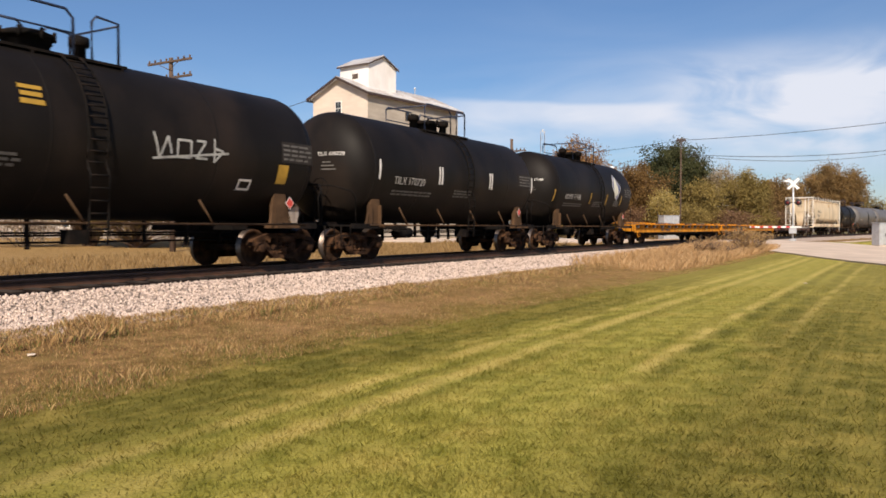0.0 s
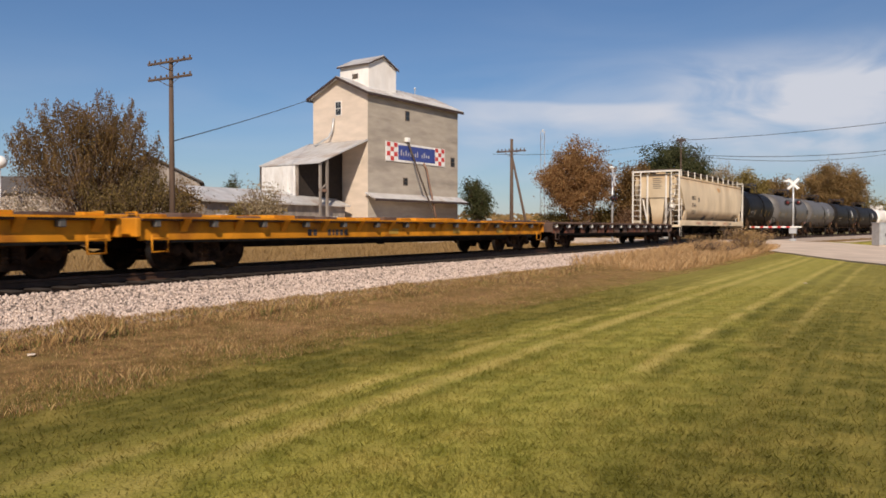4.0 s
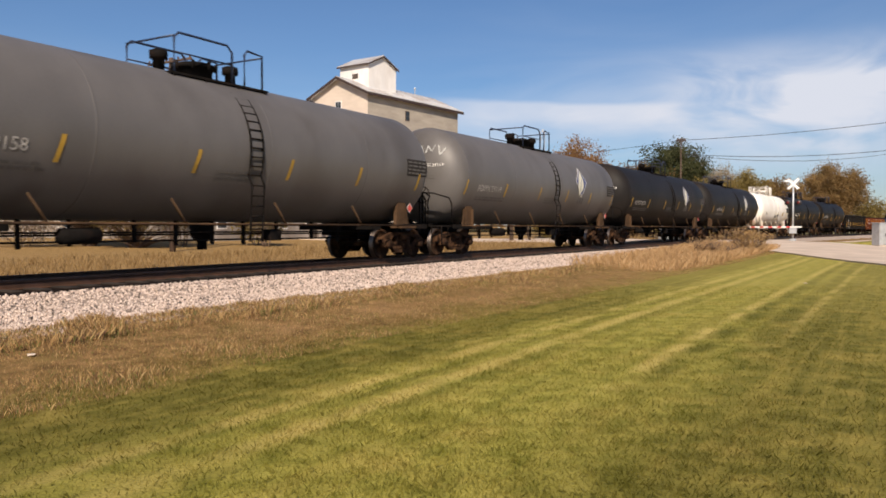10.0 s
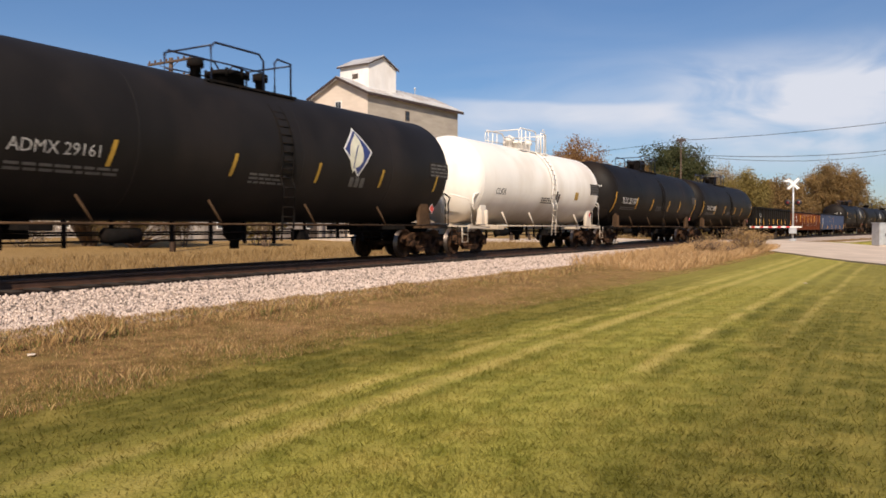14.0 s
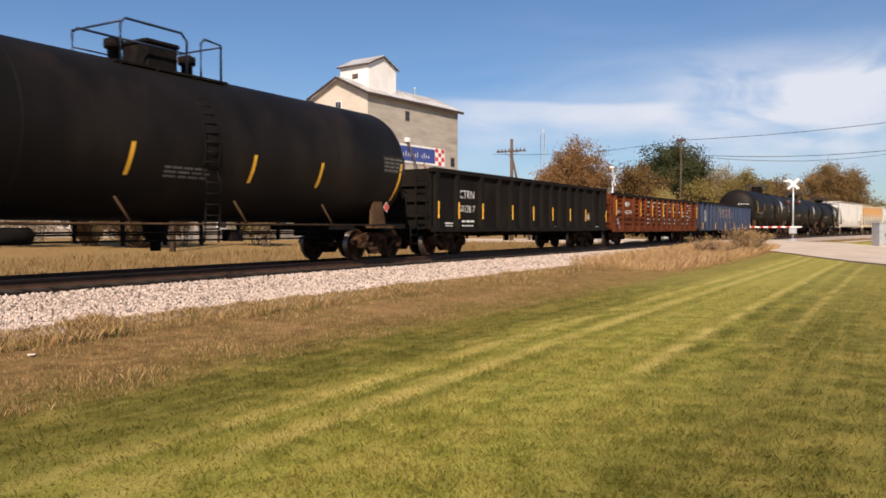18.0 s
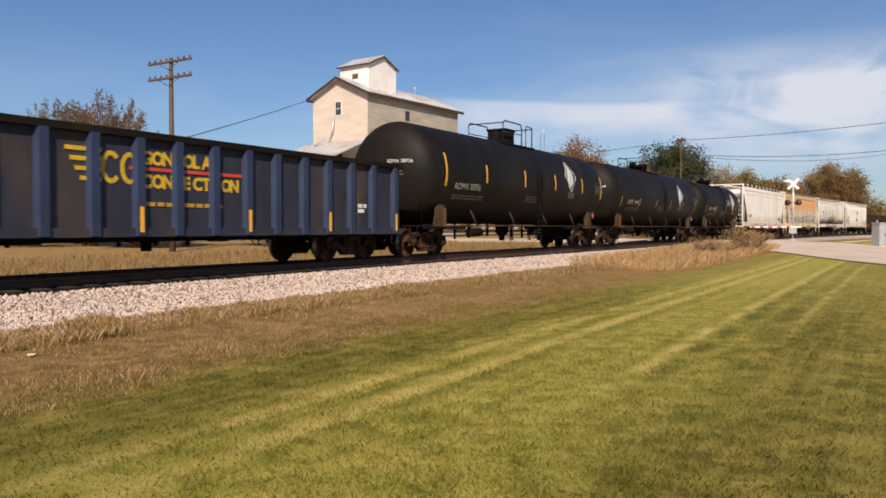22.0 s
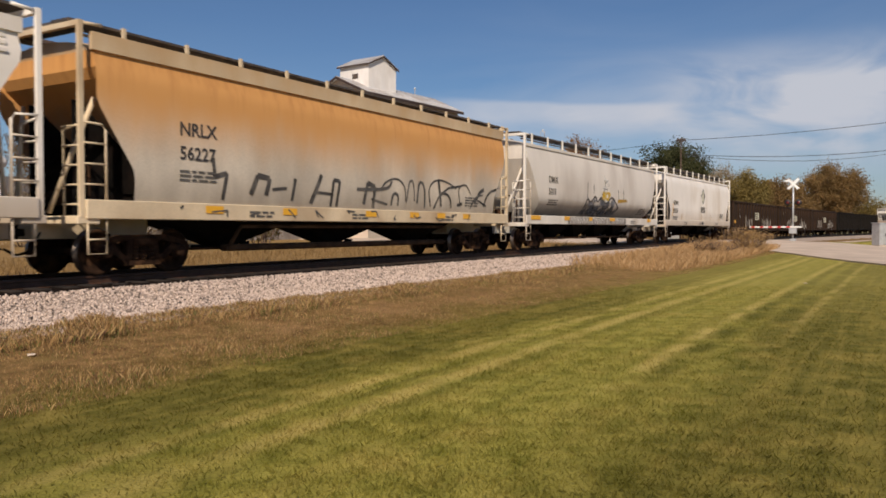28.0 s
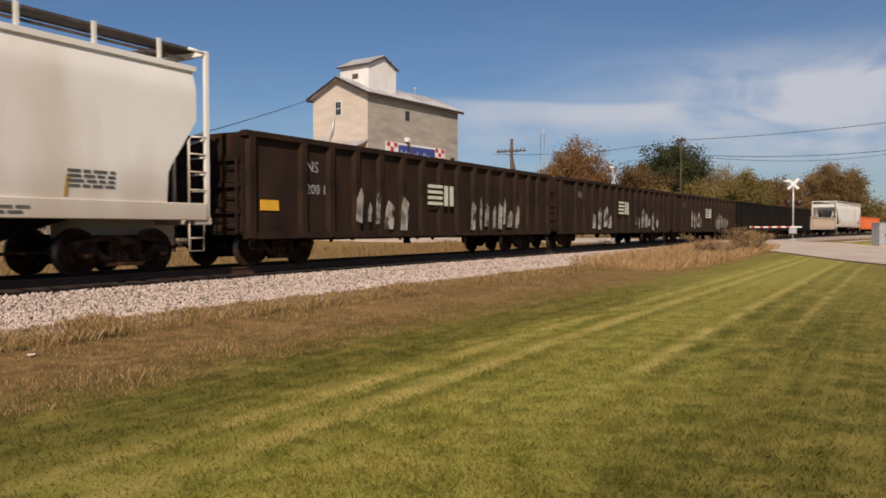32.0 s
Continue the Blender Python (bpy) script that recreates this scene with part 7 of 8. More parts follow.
lay("number_bars", rect_flat(*[(k * 0.16, k * 0.16 + 0.11, 0, 0.16) for k in range(8) if k != 3]), P["faint"], t0, -6.5, 2.3, tank_side)
lay("spray_paint", stroke_flat([[(0, 0.5), (0.15, 0.0), (0.35, 0.45), (0.45, 0.1)], [(0.6, 0.4), (0.6, 0.05), (0.95, 0.05), (0.95, 0.4), (0.6, 0.4)], [(1.1, 0.42), (1.35, 0.42), (1.1, 0.06), (1.4, 0.06)], [(1.6, 0.5), (1.6, 0.0), (1.85, 0.25), (1.6, 0.3)], [(0.0, -0.02), (2.0, 0.22)]], 0.05), P["spray_grey"], t0, 3.0, 2.35, tank_side)
lay("yellow_panel", rect_flat((0, 0.45, 0, 0.09), (0.02, 0.42, 0.14, 0.22), (0.0, 0.44, 0.27, 0.34)), P["amber"], t0, 0.3, 3.05, tank_side)
lay("yellow_panel", rect_flat((0, 0.35, 0, 0.45)), P["amber"], t0, 6.65, 2.0, tank_side)
lay("white_panel", rect_flat((0, 0.4, 0, 0.05), (0, 0.4, 0.2, 0.25), (0, 0.05, 0, 0.25), (0.35, 0.4, 0, 0.25)), P["letter"], t0, 5.45, 1.8, tank_side)
tank_car(1, "black", "short glossy black", "TILX 170729", -4.2, SHORT, white_bands=True)
tank_car(2, "black", "short black", "ADMX 17198", -4.1, (-5.3, -1.0, 1.15, 3.3), logo=2.6)
f3 = flat_car(3, "yellow_flat", "long orange-yellow", 10.0, True)
f4 = flat_car(4, "yellow_flat", "long orange-yellow", 10.0, True)
for f in (f3, f4):
    for a, b in ((-4.85, -4.7), (-4.64, -4.5), (-4.05, -3.92), (-3.85, -3.78), (-3.72, -3.6), (-3.54, -3.4), (-3.34, -3.2)):
        lay("letter_bar", rect_flat((a, b, 0.74, 0.90)), P["dark_letter"], f, 0, 0, lambda z: 1.30)
    for a in (-1.2, 2.6, 5.9):
        lay("small_panel", rect_flat((a, a + 0.5, 0.76, 0.92)), P["amber"], f, 0, 0, lambda z: 1.30)
flat_car(5, "brown_deck", "rusty brown", 9.2, False)
h6, w6 = hopper_car(6, "cream", "cream-coloured, rounded", 9.0, 7.6, True, roof="cream", n_out=4, post="clean_pale", sill="buff", mark=("BBGX", "75816"), box_end=True, shift=0.6)
lay("rust_stain", outline_flat([(0.6, 3.95), (0.75, 3.72), (1.1, 3.62), (1.5, 3.7), (1.75, 3.92)]), P["rust_wash"], h6, 0, 0, w6, 0.006)
lay("spray_paint", outline_flat([(-3.0, 1.5), (-2.9, 1.82), (-2.3, 1.88), (-1.9, 1.75), (-1.7, 1.52)]), P["smoke"], h6, 0, 0, w6, 0.008)
lay("spray_paint", stroke_flat([[(-0.3, 1.6), (0.1, 1.8), (0.25, 1.6), (0.6, 1.85), (0.9, 1.7), (1.2, 1.92)], [(-0.2, 1.7), (0.7, 1.66)]], 0.06), P["smoke"], h6, 0, 0, w6, 0.008)
lay("small_panel", rect_flat((-4.9, -4.6, 2.75, 3.05)), P["faint"], h6, 0, 0, w6, 0.008)
for a in (-5.5, -2.6, 2.2):
    lay("red_print", rect_flat((a, a + 1.0, 1.22, 1.34)), P["red_wash"], h6, 0, 0, lambda z: 1.622)
tank_car(7, "black", "short glossy black", "ADMX 16801", -4.5, (-5.2, -2.7, -0.4, 1.65, 3.2))
tank_car(8, "grey", "long grey", "ADMX 29158", -6.9, LONG, valves=(-1.2, 0.95))
t9 = tank_car(9, "grey", "long grey", "ADMX 29119", -6.7, LONG, shorter=0.5, logo=3.1, valves=(-1.2, 0.95))
for line in ([(0, 0.2), (0.1, -0.1), (0.2, 0.2), (0.32, -0.05)], [(0.4, -0.05), (0.45, 0.2), (0.6, 0.0), (0.7, 0.22)], [(0.8, 0.2), (0.9, -0.12), (1.05, 0.12)]):
    lay_end("spray_paint", stroke_flat([line], 0.045), P["spray_grey"], t9, -0.05, 3.55, (ENDS[10] - ENDS[9] - 1.4) / 2, 1.69, 2.77)
tank_car(10, "coal", "long dark", "ADMX 29159", -7.0, LONG, logo=3.2, valves=(-1.2, 0.95))
tank_car(11, "coal", "long dark", "ADMX 29161", -6.5, LONG, logo=3.15, valves=(-1.2, 0.95))
t12 = tank_car(12, "white", "short white", "", None, (), trim="white", valves=(-0.9, 0.9))
for x in (-1.1, -0.7, -0.3, 0.55, 0.85, 1.15):
    for y in (-0.78, 0.78):
        part("rail_bar", shared("rail_bar", lambda: tube(bmesh.new(), [(0, 0, 4.15), (0, 0, 5.0)], 0.024, 5)), P["white"], t12, place=pose(0.1 + x, y, 0))
for s_ in (-1, 1):
    x = s_ * 6.35
    part("corner_pipe", tube(bmesh.new(), [(x - s_ * 0.75, -1.45, 2.25), (x - s_ * 0.1, -1.45, 2.12), (x, -1.45, 1.98), (x, -1.45, 1.05), (x - s_ * 0.9, -1.45, 1.05)], 0.04, 6), P["white"], t12, "bent white corner pipe")
lay("lettering", text_flat("CLKX", 0.32), P["dark_letter"], t12, -4.8, 2.2, tank_side)
lay("dark_panel", rect_flat((0, 0.25, 0, 0.35), (0.3, 0.5, -0.1, 0.25)), P["dark_letter"], t12, 0.7, 2.15, tank_side)
lay("yellow_panel", rect_flat((0, 0.4, 0, 0.35)), P["amber"], t12, 2.9, 2.2, tank_side)
t13 = tank_car(13, "black", "long black", "TILX 251707", -6.95, TALL, steel_box=True, bright=True, stripe_z=2.28, mark_size=0.44, mark_paint="letter")
t14 = tank_car(14, "black", "long black", "TILX 251788", -6.95, TALL, steel_box=True, bright=True, stripe_z=2.28, mark_size=0.44, mark_paint="letter")
for t in (t13, t14):
    lay("yellow_panel", rect_flat((0, 0.85, 0, 0.26)), P["amber"], t, 3.1, 2.27, tank_side)
lay("spray_paint", stroke_flat([[(0, 0), (0.1, 0.45), (0.35, 0.45), (0.3, 0)], [(0.5, 0.45), (0.45, 0.0), (0.75, 0.1), (0.8, 0.45)], [(0.1, 0.2), (0.8, 0.25)]], 0.05), P["spray_grey"], t14, 5.6, 2.1, tank_side)
RIBS15 = [-7.9, -6.6, -4.9, -3.5, -2.5, -1.55, -0.6, 0.4, 1.35, 2.3, 3.3, 4.25, 5.2, 6.42, 7.45, 8.0]
g15 = gondola(15, "gon_black", "gon_black", "black", 8.1, 2.85, 0.85, RIBS15, [-7.9, -6.6, -4.9, -2.5, -0.6, 1.35, 3.3, 5.2, 8.0], stripe_z=(1.25, 1.80))
lay("lettering", text_flat("CTRN", 0.40), P["letter"], g15, -6.38, 1.95, gon_side)
lay("lettering", text_flat("50128 7", 0.34), P["letter"], g15, -6.40, 1.48, gon_side)
small_print(g15, -6.2, 1.2, 2, 0.9, gon_side, "letter", 0.07, 0.16)
small_print(g15, -7.3, 1.12, 2, 0.5, gon_side, "letter", 0.05, 0.1)
for row in ((5.56, 6.1, 1.31, 1.335), (5.56, 6.1, 1.615, 1.64), (5.56, 5.585, 1.335, 1.615), (6.075, 6.1, 1.335, 1.615)):
    lay("yellow_frame", rect_flat(row), P["amber"], g15, 0, 0, gon_side)
small_print(g15, 5.65, 1.55, 2, 0.35, gon_side, "letter", 0.06, 0.11)
small_print(g15, 6.85, 1.02, 2, 0.4, gon_side, "letter", 0.04, 0.08)
small_print(g15, 1.5, 1.0, 1, 0.5, gon_side, "letter")
small_print(g15, 4.4, 1.6, 2, 0.3, gon_side, "letter")
RIBS16 = [-8.05, -6.77, -5.15, -4.08, -3.04, -1.95, -0.9, 0.2, 1.25, 2.3, 3.3, 4.3, 5.4, 6.65, 8.05]
g16 = gondola(16, "gon_red", "gon_red", "rusty oxide-red", 8.15, 2.72, 0.78, RIBS16, [-8.05, -4.08, -1.95, 0.2, 2.3, 4.3, 8.05], corrugated=True, stripe_z=(1.6, 2.4), chord="gon_black")
part("number_board", boxes((-6.62, -5.30, -1.575, -1.50, 1.5, 2.5)), P["gon_red"], g16, "plain plate behind the number")
lay("lettering", text_flat("MP", 0.36), P["letter"], g16, -6.27, 2.08, lambda z: 1.58)
lay("lettering", text_flat("643244", 0.36), P["letter"], g16, -6.58, 1.67, lambda z: 1.58)
lay("white_panel", rect_flat((0, 0.22, 0, 0.22)), P["letter"], g16, -6.56, 2.1, lambda z: 1.58)
for line in ([(-8.0, 1.65), (-7.95, 1.92), (-7.8, 1.7), (-7.7, 1.9)], [(-7.6, 1.65), (-7.55, 1.9), (-7.4, 1.75), (-7.25, 1.88)], [(-7.98, 1.35), (-7.6, 1.4), (-7.45, 1.1), (-7.4, 0.92)], [(-7.8, 1.35), (-7.75, 1.15), (-7.5, 1.2)]):
    lay("spray_paint", stroke_flat([line], 0.06), P["spray_grey"], g16, 0, 0, lambda z: 1.57)
rr_ = random.Random(9)
for a, b in zip(RIBS16[4:], RIBS16[5:-1]):
    for z in range(6):
        if rr_.random() < 0.62:
            x = a + rr_.uniform(0.18, 0.35)
            lay("spray_paint", outline_flat([(x, 1.12 + z * 0.24), (x + rr_.uniform(0.15, b - a - 0.55), 1.11 + z * 0.24), (x + rr_.uniform(0.15, b - a - 0.55), 1.2 + z * 0.24), (x + 0.05, 1.2 + z * 0.24)]), P["spray_grey"], g16, 0, 0.06, lambda z: 1.565)
lay("spray_paint", stroke_flat([[(0, 0.4), (0.1, 0), (0.4, -0.1), (0.7, 0.1), (0.75, 0.4), (0, 0.4)], [(0.1, 0.6), (0.7, 0.55)]], 0.05), P["spray_grey"], g16, 5.9, 1.7, lambda z: 1.575)
RIBS17 = [-7.7, -6.3, -5.2, -4.2, -3.2, -2.2, -1.2, -0.25, 0.75, 1.75, 2.7, 3.7, 4.65, 5.65, 6.65, 7.75]
g17 = gondola(17, "gon_blue", "rib_blue", "faded blue", 8.1, 2.80, 0.80, RIBS17, [-7.7, -4.2, -1.2, 1.75, 4.65, 7.75], stripe_z=(0.85, 1.35), chord="gon_black")
for row in ((0, 0.75, 0.60, 0.68), (0.1, 0.75, 0.42, 0.50), (0.2, 0.75, 0.24, 0.32), (0.3, 0.75, 0.06, 0.14)):
    lay("wing_bar", rect_flat(row), P["gold"], g17, -2.75, 1.75, gon_side)
for a in (0.0, 0.42):
    lay("gold_ring", stroke_flat([[(a + 0.18 * math.cos(k * math.tau / 9), 0.34 + 0.28 * math.sin(k * math.tau / 9)) for k in range(0 if a else 1, 10 if a else 9)]], 0.09), P["gold"], g17, -1.8, 1.75, gon_side)
for words, z in (("GONDOLA", 2.2), ("CONNECTION", 1.74)):
    for k, letter in enumerate(words):
        lay("lettering", text_flat(letter, 0.37, 0.016), P["gold"], g17, -1.13 + k * 0.262, z, gon_side, 0.008)
lay("red_line", rect_flat((0, 3.0, 0, 0.07)), P["placard"], g17, -1.4, 2.07, gon_side)
small_print(g17, -1.0, 1.45, 1, 2.0, gon_side, "amber", 0.08)
small_print(g17, -6.9, 2.2, 6, 0.6, gon_side, "letter", 0.06, 0.14)
small_print(g17, 6.0, 1.6, 2, 0.4, gon_side, "letter", 0.1, 0.14)
tank_car(18, "black", "long black", "ADMX 30756", -6.5, (-7.1, -4.3, -1.1, 1.9, 5.0, 7.5), logo=3.7, shorter=0.3, steel_box=True, valves=(), stripe_z=2.86, logo_z=3.2)
tank_car(19, "black", "long black", "ADMX 29498", -6.5, LONG, shorter=0.3, logo=3.6, valves=(-1.2, 0.95))
t20 = tank_car(20, "black", "short black", "ADMX 17083", -4.4, (-5.3, -2.4, 0.6, 3.7), logo=2.8)
lay("spray_paint", stroke_flat([[(0, 0.2), (0.15, 0.5), (0.25, 0.1), (0.45, 0.5), (0.5, 0.0)], [(0.6, 0.1), (0.75, 0.45), (0.9, 0.05), (1.05, 0.4), (1.2, 0.0)], [(0.1, -0.1), (1.2, 0.2)]], 0.06), P["spray_grey"], t20, 0.5, 2.7, tank_side)
h21, w21 = hopper_car(21, "white", "white, straight-sided", 8.7, 7.35, False, roof="white", n_out=3, post="white", corrugated=True, knee=(1.7, 3.8), fascia=0.2)
for x in (-3.0, 0.5, 4.0):
    lay("reflector_stripe", rect_flat((0, 0.1, 0, 0.55)), P["stripe"], h21, x, 1.5, w21)
lay("dark_panel", rect_flat((0, 0.25, 0, 0.25), (0.28, 0.5, 0, 0.25)), P["dark_letter"], h21, 6.0, 1.7, w21)
h22, w22 = hopper_car(22, "nrlx", "rust-stained pale", 8.55, 7.72, False, roof="cream", n_out=3, knee=(2.0, 3.3), fascia=0.27, sill="buff", post="buff", mark=("NRLX", "56227"), extra=" with spray paint")
part("discharge_pipe", tube(bmesh.new(), [(-4.9, -1.2, 0.55), (-4.6, -1.25, 0.98), (4.6, -1.25, 0.98)], 0.05, 8), P["saddle"], h22)
part("discharge_trough", boxes((-4.9, 4.9, -1.15, -0.85, 0.40, 0.56), bevel=0.04), P["saddle"], h22)
TAG = [[(-2.5, 1.55), (-2.1, 2.3)], [(-2.35, 1.85), (-1.6, 1.82)], [(-1.7, 1.5), (-1.6, 2.2), (-1.35, 2.18), (-1.45, 1.5)], [(-0.25, 1.6), (-0.1, 2.2), (0.25, 2.1), (0.2, 1.5)], [(0.1, 1.75), (0.9, 1.62)], [(-5.75, 2.45), (-5.7, 2.05), (-5.35, 2.15), (-5.45, 1.55)], [(-4.6, 1.7), (-4.4, 2.15), (-4.0, 2.1), (-4.1, 1.7)], [(-3.9, 1.85), (-3.4, 1.9)], [(-3.2, 1.6), (-3.1, 2.15)], [(3.75, 2.45), (3.95, 1.62)], [(3.95, 2.05), (4.4, 2.25), (5.2, 2.35)], [(5.0, 1.7), (5.35, 1.75)], [(6.2, 1.8), (6.6, 2.2), (6.9, 2.3)], [(6.5, 1.9), (7.1, 1.72)]]
for k, line in enumerate(TAG):
    lay("spray_paint", stroke_flat([line], (0.13, 0.07, 0.10)[k % 3]), P["tag_ink"], h22, 0, 0, w22)
BOWS = [[(0.5, 2.0), (0.8, 2.3), (1.4, 2.42), (1.8, 2.2), (1.85, 1.75)], [(1.1, 1.6), (1.15, 1.95), (1.45, 1.95), (1.45, 1.6)], [(1.9, 1.7), (2.0, 2.35), (2.25, 2.4), (2.35, 1.75)], [(2.5, 1.7), (2.55, 2.4), (2.9, 2.3), (2.95, 1.55)], [(5.9, 1.6), (6.3, 2.05), (6.8, 2.1)], [(-0.6, 2.0), (0.9, 2.05), (1.1, 2.3)]]
BOWS += [[(3.3, 1.6), (3.1, 2.2), (3.6, 2.5), (4.3, 2.45), (4.9, 2.25)], [(3.5, 1.55), (3.9, 2.1), (4.5, 2.0), (4.6, 1.6)], [(5.2, 1.7), (5.0, 2.3), (5.6, 2.45), (5.9, 2.1)], [(6.9, 1.7), (7.2, 2.2), (7.9, 2.35)]]
for k, line in enumerate(BOWS):
    lay("spray_paint", stroke_flat([rounded_line(line)], 0.06 + 0.03 * (k % 2)), P["faint" if k < 6 else "tag_ink"], h22, 0, 0, w22)
for x in (-0.25, 2.0, 3.6, 5.3, -6.0, -3.6):
    lay("yellow_panel", rect_flat((0, 0.5, 0, 0.16)), P["stripe"], h22, x, 1.25, lambda z: 1.625)
rr_ = random.Random(5)
for k in range(12):
    x = -7.0 + k * 1.15
    lay("spray_paint", stroke_flat([[(x + rr_.uniform(0, 0.5), 1.16 + rr_.uniform(0, 0.25)) for _ in range(3)]], 0.04), P["faint"], h22, 0, 0, lambda z: 1.626)
h23, w23 = hopper_car(23, "pale", "pale grey, rounded", 8.7, 7.3, True, roof="pale", n_out=5, bays=2.85, post="white", sill="clean_pale", mark=("DMIX", "5018"), extra=" with spray paint")
P["grime"] = mat("oily_grime", (0.25, 0.225, 0.20), 0.7, var=0.4, scale=1.5, tint=(0.32, 0.29, 0.26), streak=0.4)
CREST = [(-2.64, 1.97), (-2.32, 2.38), (-1.94, 2.1), (-1.27, 2.55), (-1.02, 2.12), (-0.63, 2.45), (-0.36, 2.37), (0.21, 2.11), (0.57, 2.32), (1.07, 2.54), (1.8, 2.11), (2.2, 1.9)]
CREST = rounded_line(CREST)
lay("spray_paint", outline_flat(CREST + [(2.0, 1.6), (0.5, 1.5), (-1.2, 1.5), (-2.6, 1.6)]), P["smoke"], h23, 0, 0, w23, 0.010)
lay("spray_paint", stroke_flat([CREST], 0.085), P["dark_letter"], h23, 0, 0, w23, 0.014)
lay("spray_paint", outline_flat([(-2.3, 1.62), (-1.9, 1.85), (-1.2, 2.0), (-0.5, 1.85), (0.3, 1.95), (1.2, 2.0), (1.8, 1.7), (0.5, 1.62)]), P["spray_blue"], h23, 0, 0, w23, 0.013)
lay("spray_paint", stroke_flat([[(0.1, 2.55), (-0.05, 3.5), (0.2, 3.2), (0.35, 3.35), (0.5, 3.05)], [(-0.45, 2.6), (-0.25, 2.95), (0.3, 2.9)], [(-0.3, 2.5), (-0.1, 3.0)]], 0.10), P["dark_letter"], h23, 0.03, -0.03, w23, 0.012)
lay("spray_paint", stroke_flat([[(0.1, 2.55), (-0.05, 3.5), (0.2, 3.2), (0.35, 3.35), (0.5, 3.05)], [(-0.45, 2.6), (-0.25, 2.95), (0.3, 2.9)], [(-0.3, 2.5), (-0.1, 3.0)], [(-0.3, 2.7), (-0.25, 3.3)]], 0.07), P["letter"], h23, 0, 0, w23, 0.016)
lay("gold_letter", text_flat("MCP", 0.56, 0.025), P["gold"], h23, -0.38, 2.33, w23, 0.018)
lay("rust_smear", outline_flat([(1.9, 2.22), (1.95, 2.4), (3.3, 2.45), (3.45, 2.32)]), P["amber"], h23, 0, 0, w23, 0.012)
for line in ([(2.0, 2.9), (2.05, 2.4)], [(2.8, 2.95), (2.82, 2.4)], [(-1.53, 3.0), (-1.5, 2.6)], [(-2.3, 3.1), (-2.35, 2.3)]):
    lay("spray_paint", stroke_flat([line], 0.06), P["faint"], h23, 0, 0, w23)
lay("dark_patch", rect_flat((-4.75, 3.1, 1.12, 1.44)), P["grime"], h23, 0, 0, lambda z: 1.622, label="grey overpainted stretch of the sill")
rr_ = random.Random(23)
for k in range(19):
    a = -4.5 + k * 0.39
    lay("spray_letter", stroke_flat([[(a, 1.16), (a + rr_.uniform(-0.05, 0.1), 1.41)], [(a + 0.03, 1.40), (a + 0.24, rr_.choice((1.40, 1.28, 1.17)))], [(a + 0.22, 1.41), (a + rr_.uniform(0.15, 0.28), 1.16)]][:rr_.choice((2, 3, 3))], 0.055), P["letter"], h23, 0, 0, lambda z: 1.63)
for a, b in ((-8.6, -7.7), (-5.2, -4.6), (-2.25, -1.8), (0.6, 1.35), (6.8, 7.5)):
    lay("yellow_panel", rect_flat((a, b, 1.28, 1.45)), P["stripe"], h23, 0, 0, lambda z: 1.634)
h24, w24 = hopper_car(24, "white", "clean white", 8.25, 7.5, False, roof="white", n_out=3, post="white", knee=(2.1, 3.2), mark=("ADMX", "50226"), shift=-0.55, mark_z=2.42)
leaf_logo(h24, 0.33, 3.15, w24, 0.62, "dark_letter")
for k in range(3):
    lay("logo_bar", rect_flat((k * 0.42, k * 0.42 + 0.3, 0, 0.42)), P["faint"], h24, -0.28, 2.0, w24)
for x in (-4.95, 0.0, 2.55, 5.2):
    lay("reflector_stripe", rect_flat((0, 0.07, 0, 0.4)), P["amber"], h24, x, 1.5, w24, lean=0.1)
lay("reflector_stripe", rect_flat((0, 0.1, 0, 0.75)), P["stripe"], h24, -7.05, 1.72, w24, lean=0.1)
lay("dark_panel", rect_flat((0, 0.4, 0, 0.2)), P["dark_letter"], h24, -0.1, 1.18, lambda z: 1.625)
RIBS25 = [-8.7, -6.9, -5.8, -4.7, -3.55, -2.4, -1.3, -0.2, 0.95, 2.1, 3.2, 4.35, 5.5, 6.65, 7.6, 8.7]
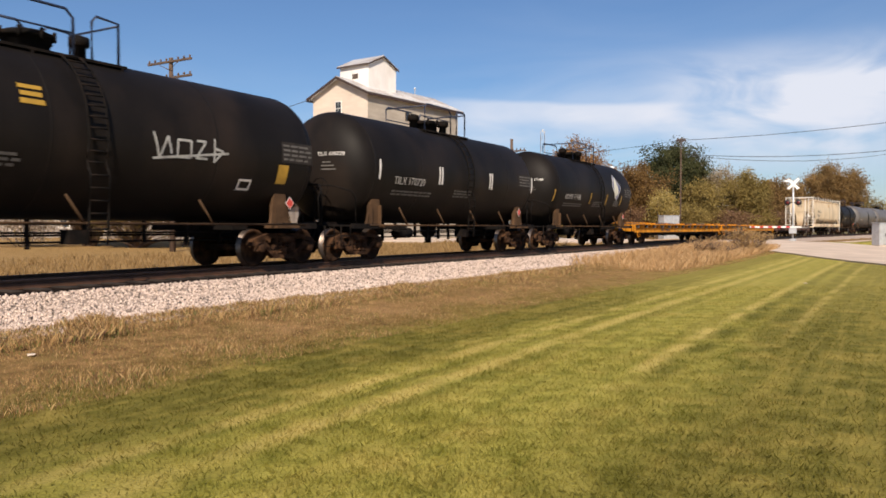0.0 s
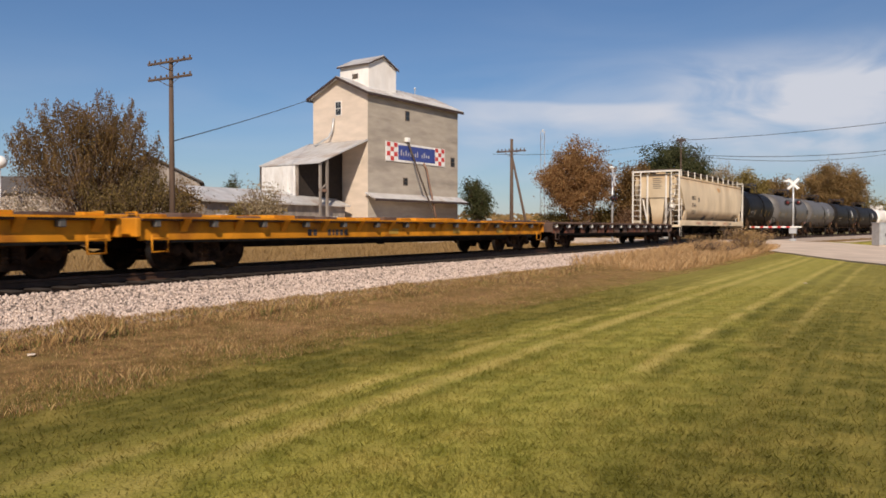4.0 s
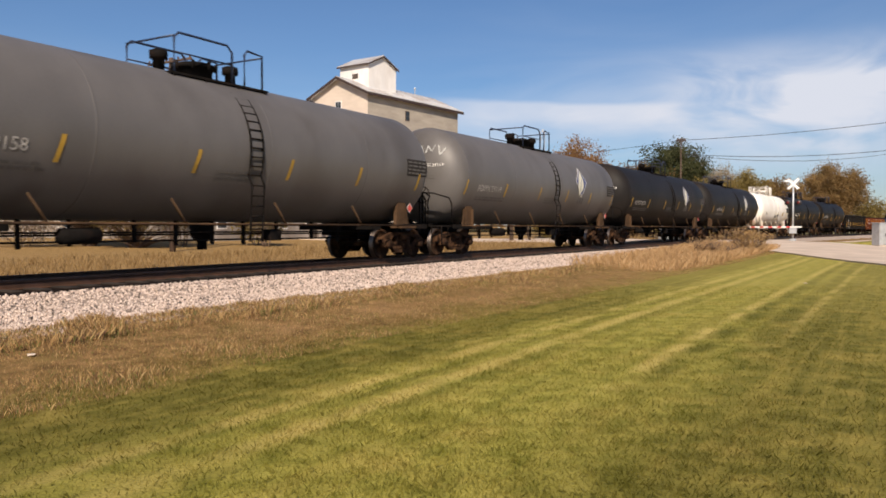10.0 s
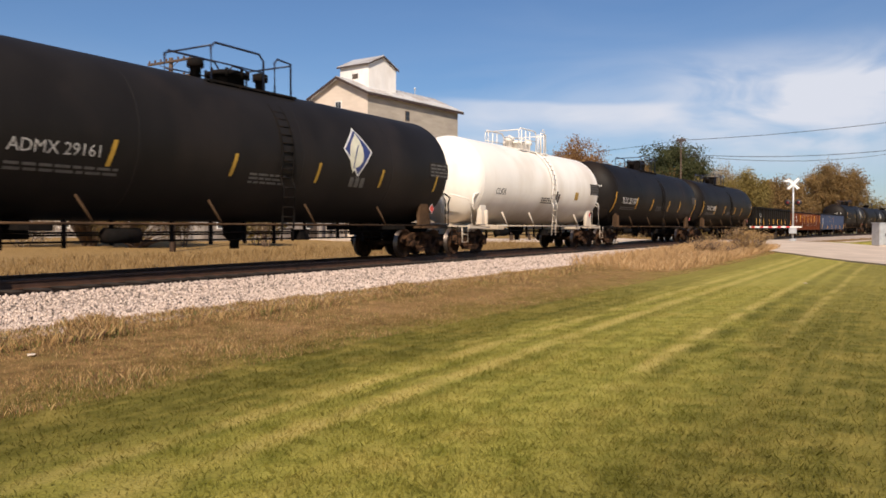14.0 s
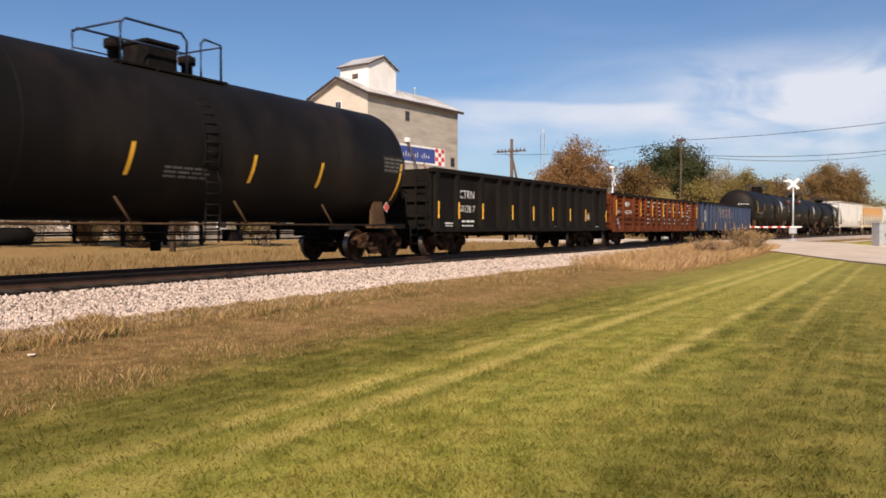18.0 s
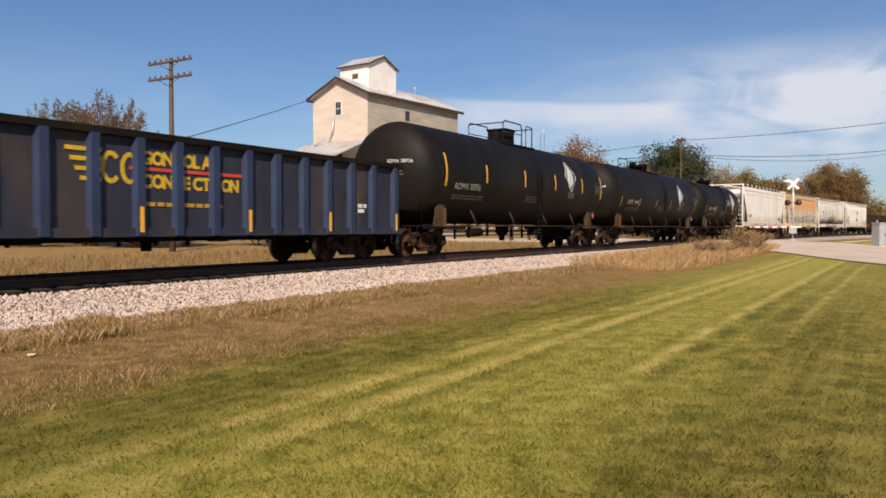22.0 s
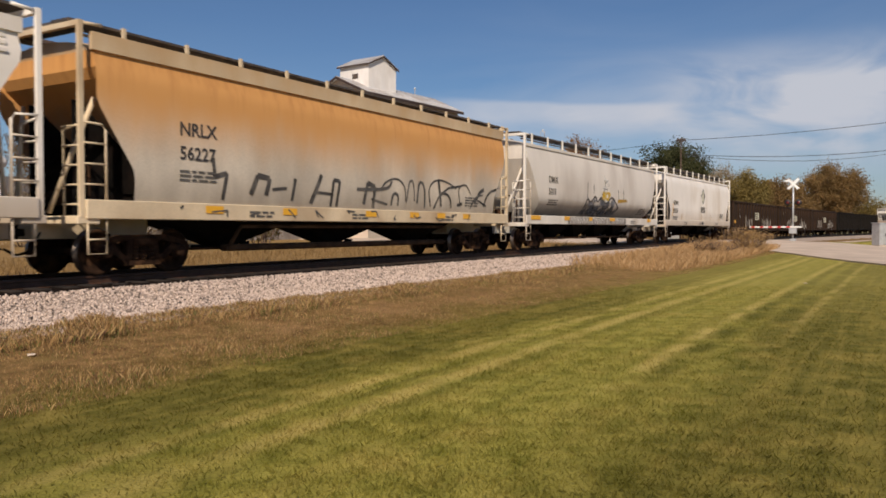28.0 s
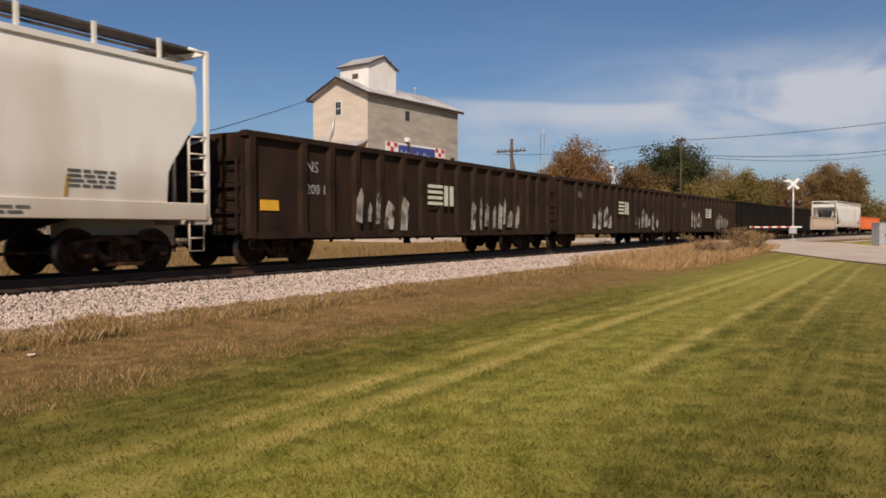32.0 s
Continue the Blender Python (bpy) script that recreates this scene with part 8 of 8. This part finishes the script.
for i, nm in ((25, "dark brown"), (26, "dark brown"), (27, "dark brown"), (28, "blackish"), (29, "blackish")):
    hl = (ENDS[i + 1] - ENDS[i]) / 2 - 0.55
    g = gondola(i, "brown" if i < 28 else "gon_black", "brown" if i < 28 else "gon_black", nm, hl, 3.15, 0.72, [x * hl / 8.85 for x in RIBS25], [], extra=" with spray paint" if i < 28 else "")
    if i < 28:
        lay("lettering", text_flat("NS", 0.4), P["spray_grey"], g, -6.7 if i == 25 else -6.3, 2.35, gon_side)
        if i == 25:
            lay("lettering", text_flat("200 158", 0.36), P["spray_grey"], g, -6.7, 1.8, gon_side)
            part("yellow_panel", boxes((-8.3, -7.7, -1.53, -1.5, 1.35, 1.6)), P["stripe"], g)
        for row in ((0, 0.9, 0.12, 0.22), (0, 0.9, 0.3, 0.4), (0, 0.9, 0.48, 0.58), (0, 0.9, 0.66, 0.76), (1.0, 1.25, 0.1, 0.75), (1.35, 1.6, 0.1, 0.75)):
            lay("white_bar", rect_flat(row), P["logo_cream"], g, -1.1, 1.55, lambda z: 1.64)
        rr_ = random.Random(i)
        for a, b in ((-4.8, -2.3), (1.7, 5.6)):
            x = a
            while x < b:
                w_ = rr_.uniform(0.18, 0.6)
                z0, z1 = rr_.uniform(0.85, 1.15), rr_.uniform(1.5, 2.15)
                lay("spray_paint", outline_flat([(x, z0), (x + w_ * 0.8, z0 + rr_.uniform(-0.1, 0.1)), (x + w_, z1 * 0.9), (x + w_ * rr_.uniform(0.3, 0.8), z1), (x + w_ * 0.1, z1 * 0.85)]), P["spray_dust"], g, 0, 0, lambda z: 1.645)
                x += w_ + rr_.uniform(0.02, 0.3)
gondola(30, "tan", "tan", "pale tan", 8.2, 2.3, 0.8, RIBS17, [])
hopper_car(31, "white", "white, straight-sided", 9.3, 7.6, False, roof="white", n_out=3, post="white")
gondola(32, "orange", "orange", "bright orange", 8.5, 2.7, 0.8, RIBS17, [])


# ---- what moves: the cars along the track, their wheels as they roll past ----
def motions():
    for car, u0 in CARS:
        rows = []
        for k in range(65):
            t = k * 0.5
            x, y, a = along(u0 - SPEED * t)
            rows.append((t, pose(x, y, RAIL, 0, 0, 90 - math.degrees(a))))
        walk(car, rows)
    start = {car: u0 for car, u0 in CARS}
    for wheel, x, car in WHEELS:
        a, b = (start[car] - 65) / SPEED, (start[car] + 26) / SPEED
        times = [0.0] + [k / 30 + 1 / 30 for k in range(0, 958) if a < k / 30 < b] + [32.0]
        rows, turn, last = [], 0.0, 0.0
        for t in times:
            step = math.degrees(SPEED * (t - last) / 0.457)
            turn -= step if step < 89 else 45.0
            rows.append((t, pose(x, 0, 0.457, 0, turn, 0)))
            last = t
        walk(wheel, rows)


motions()
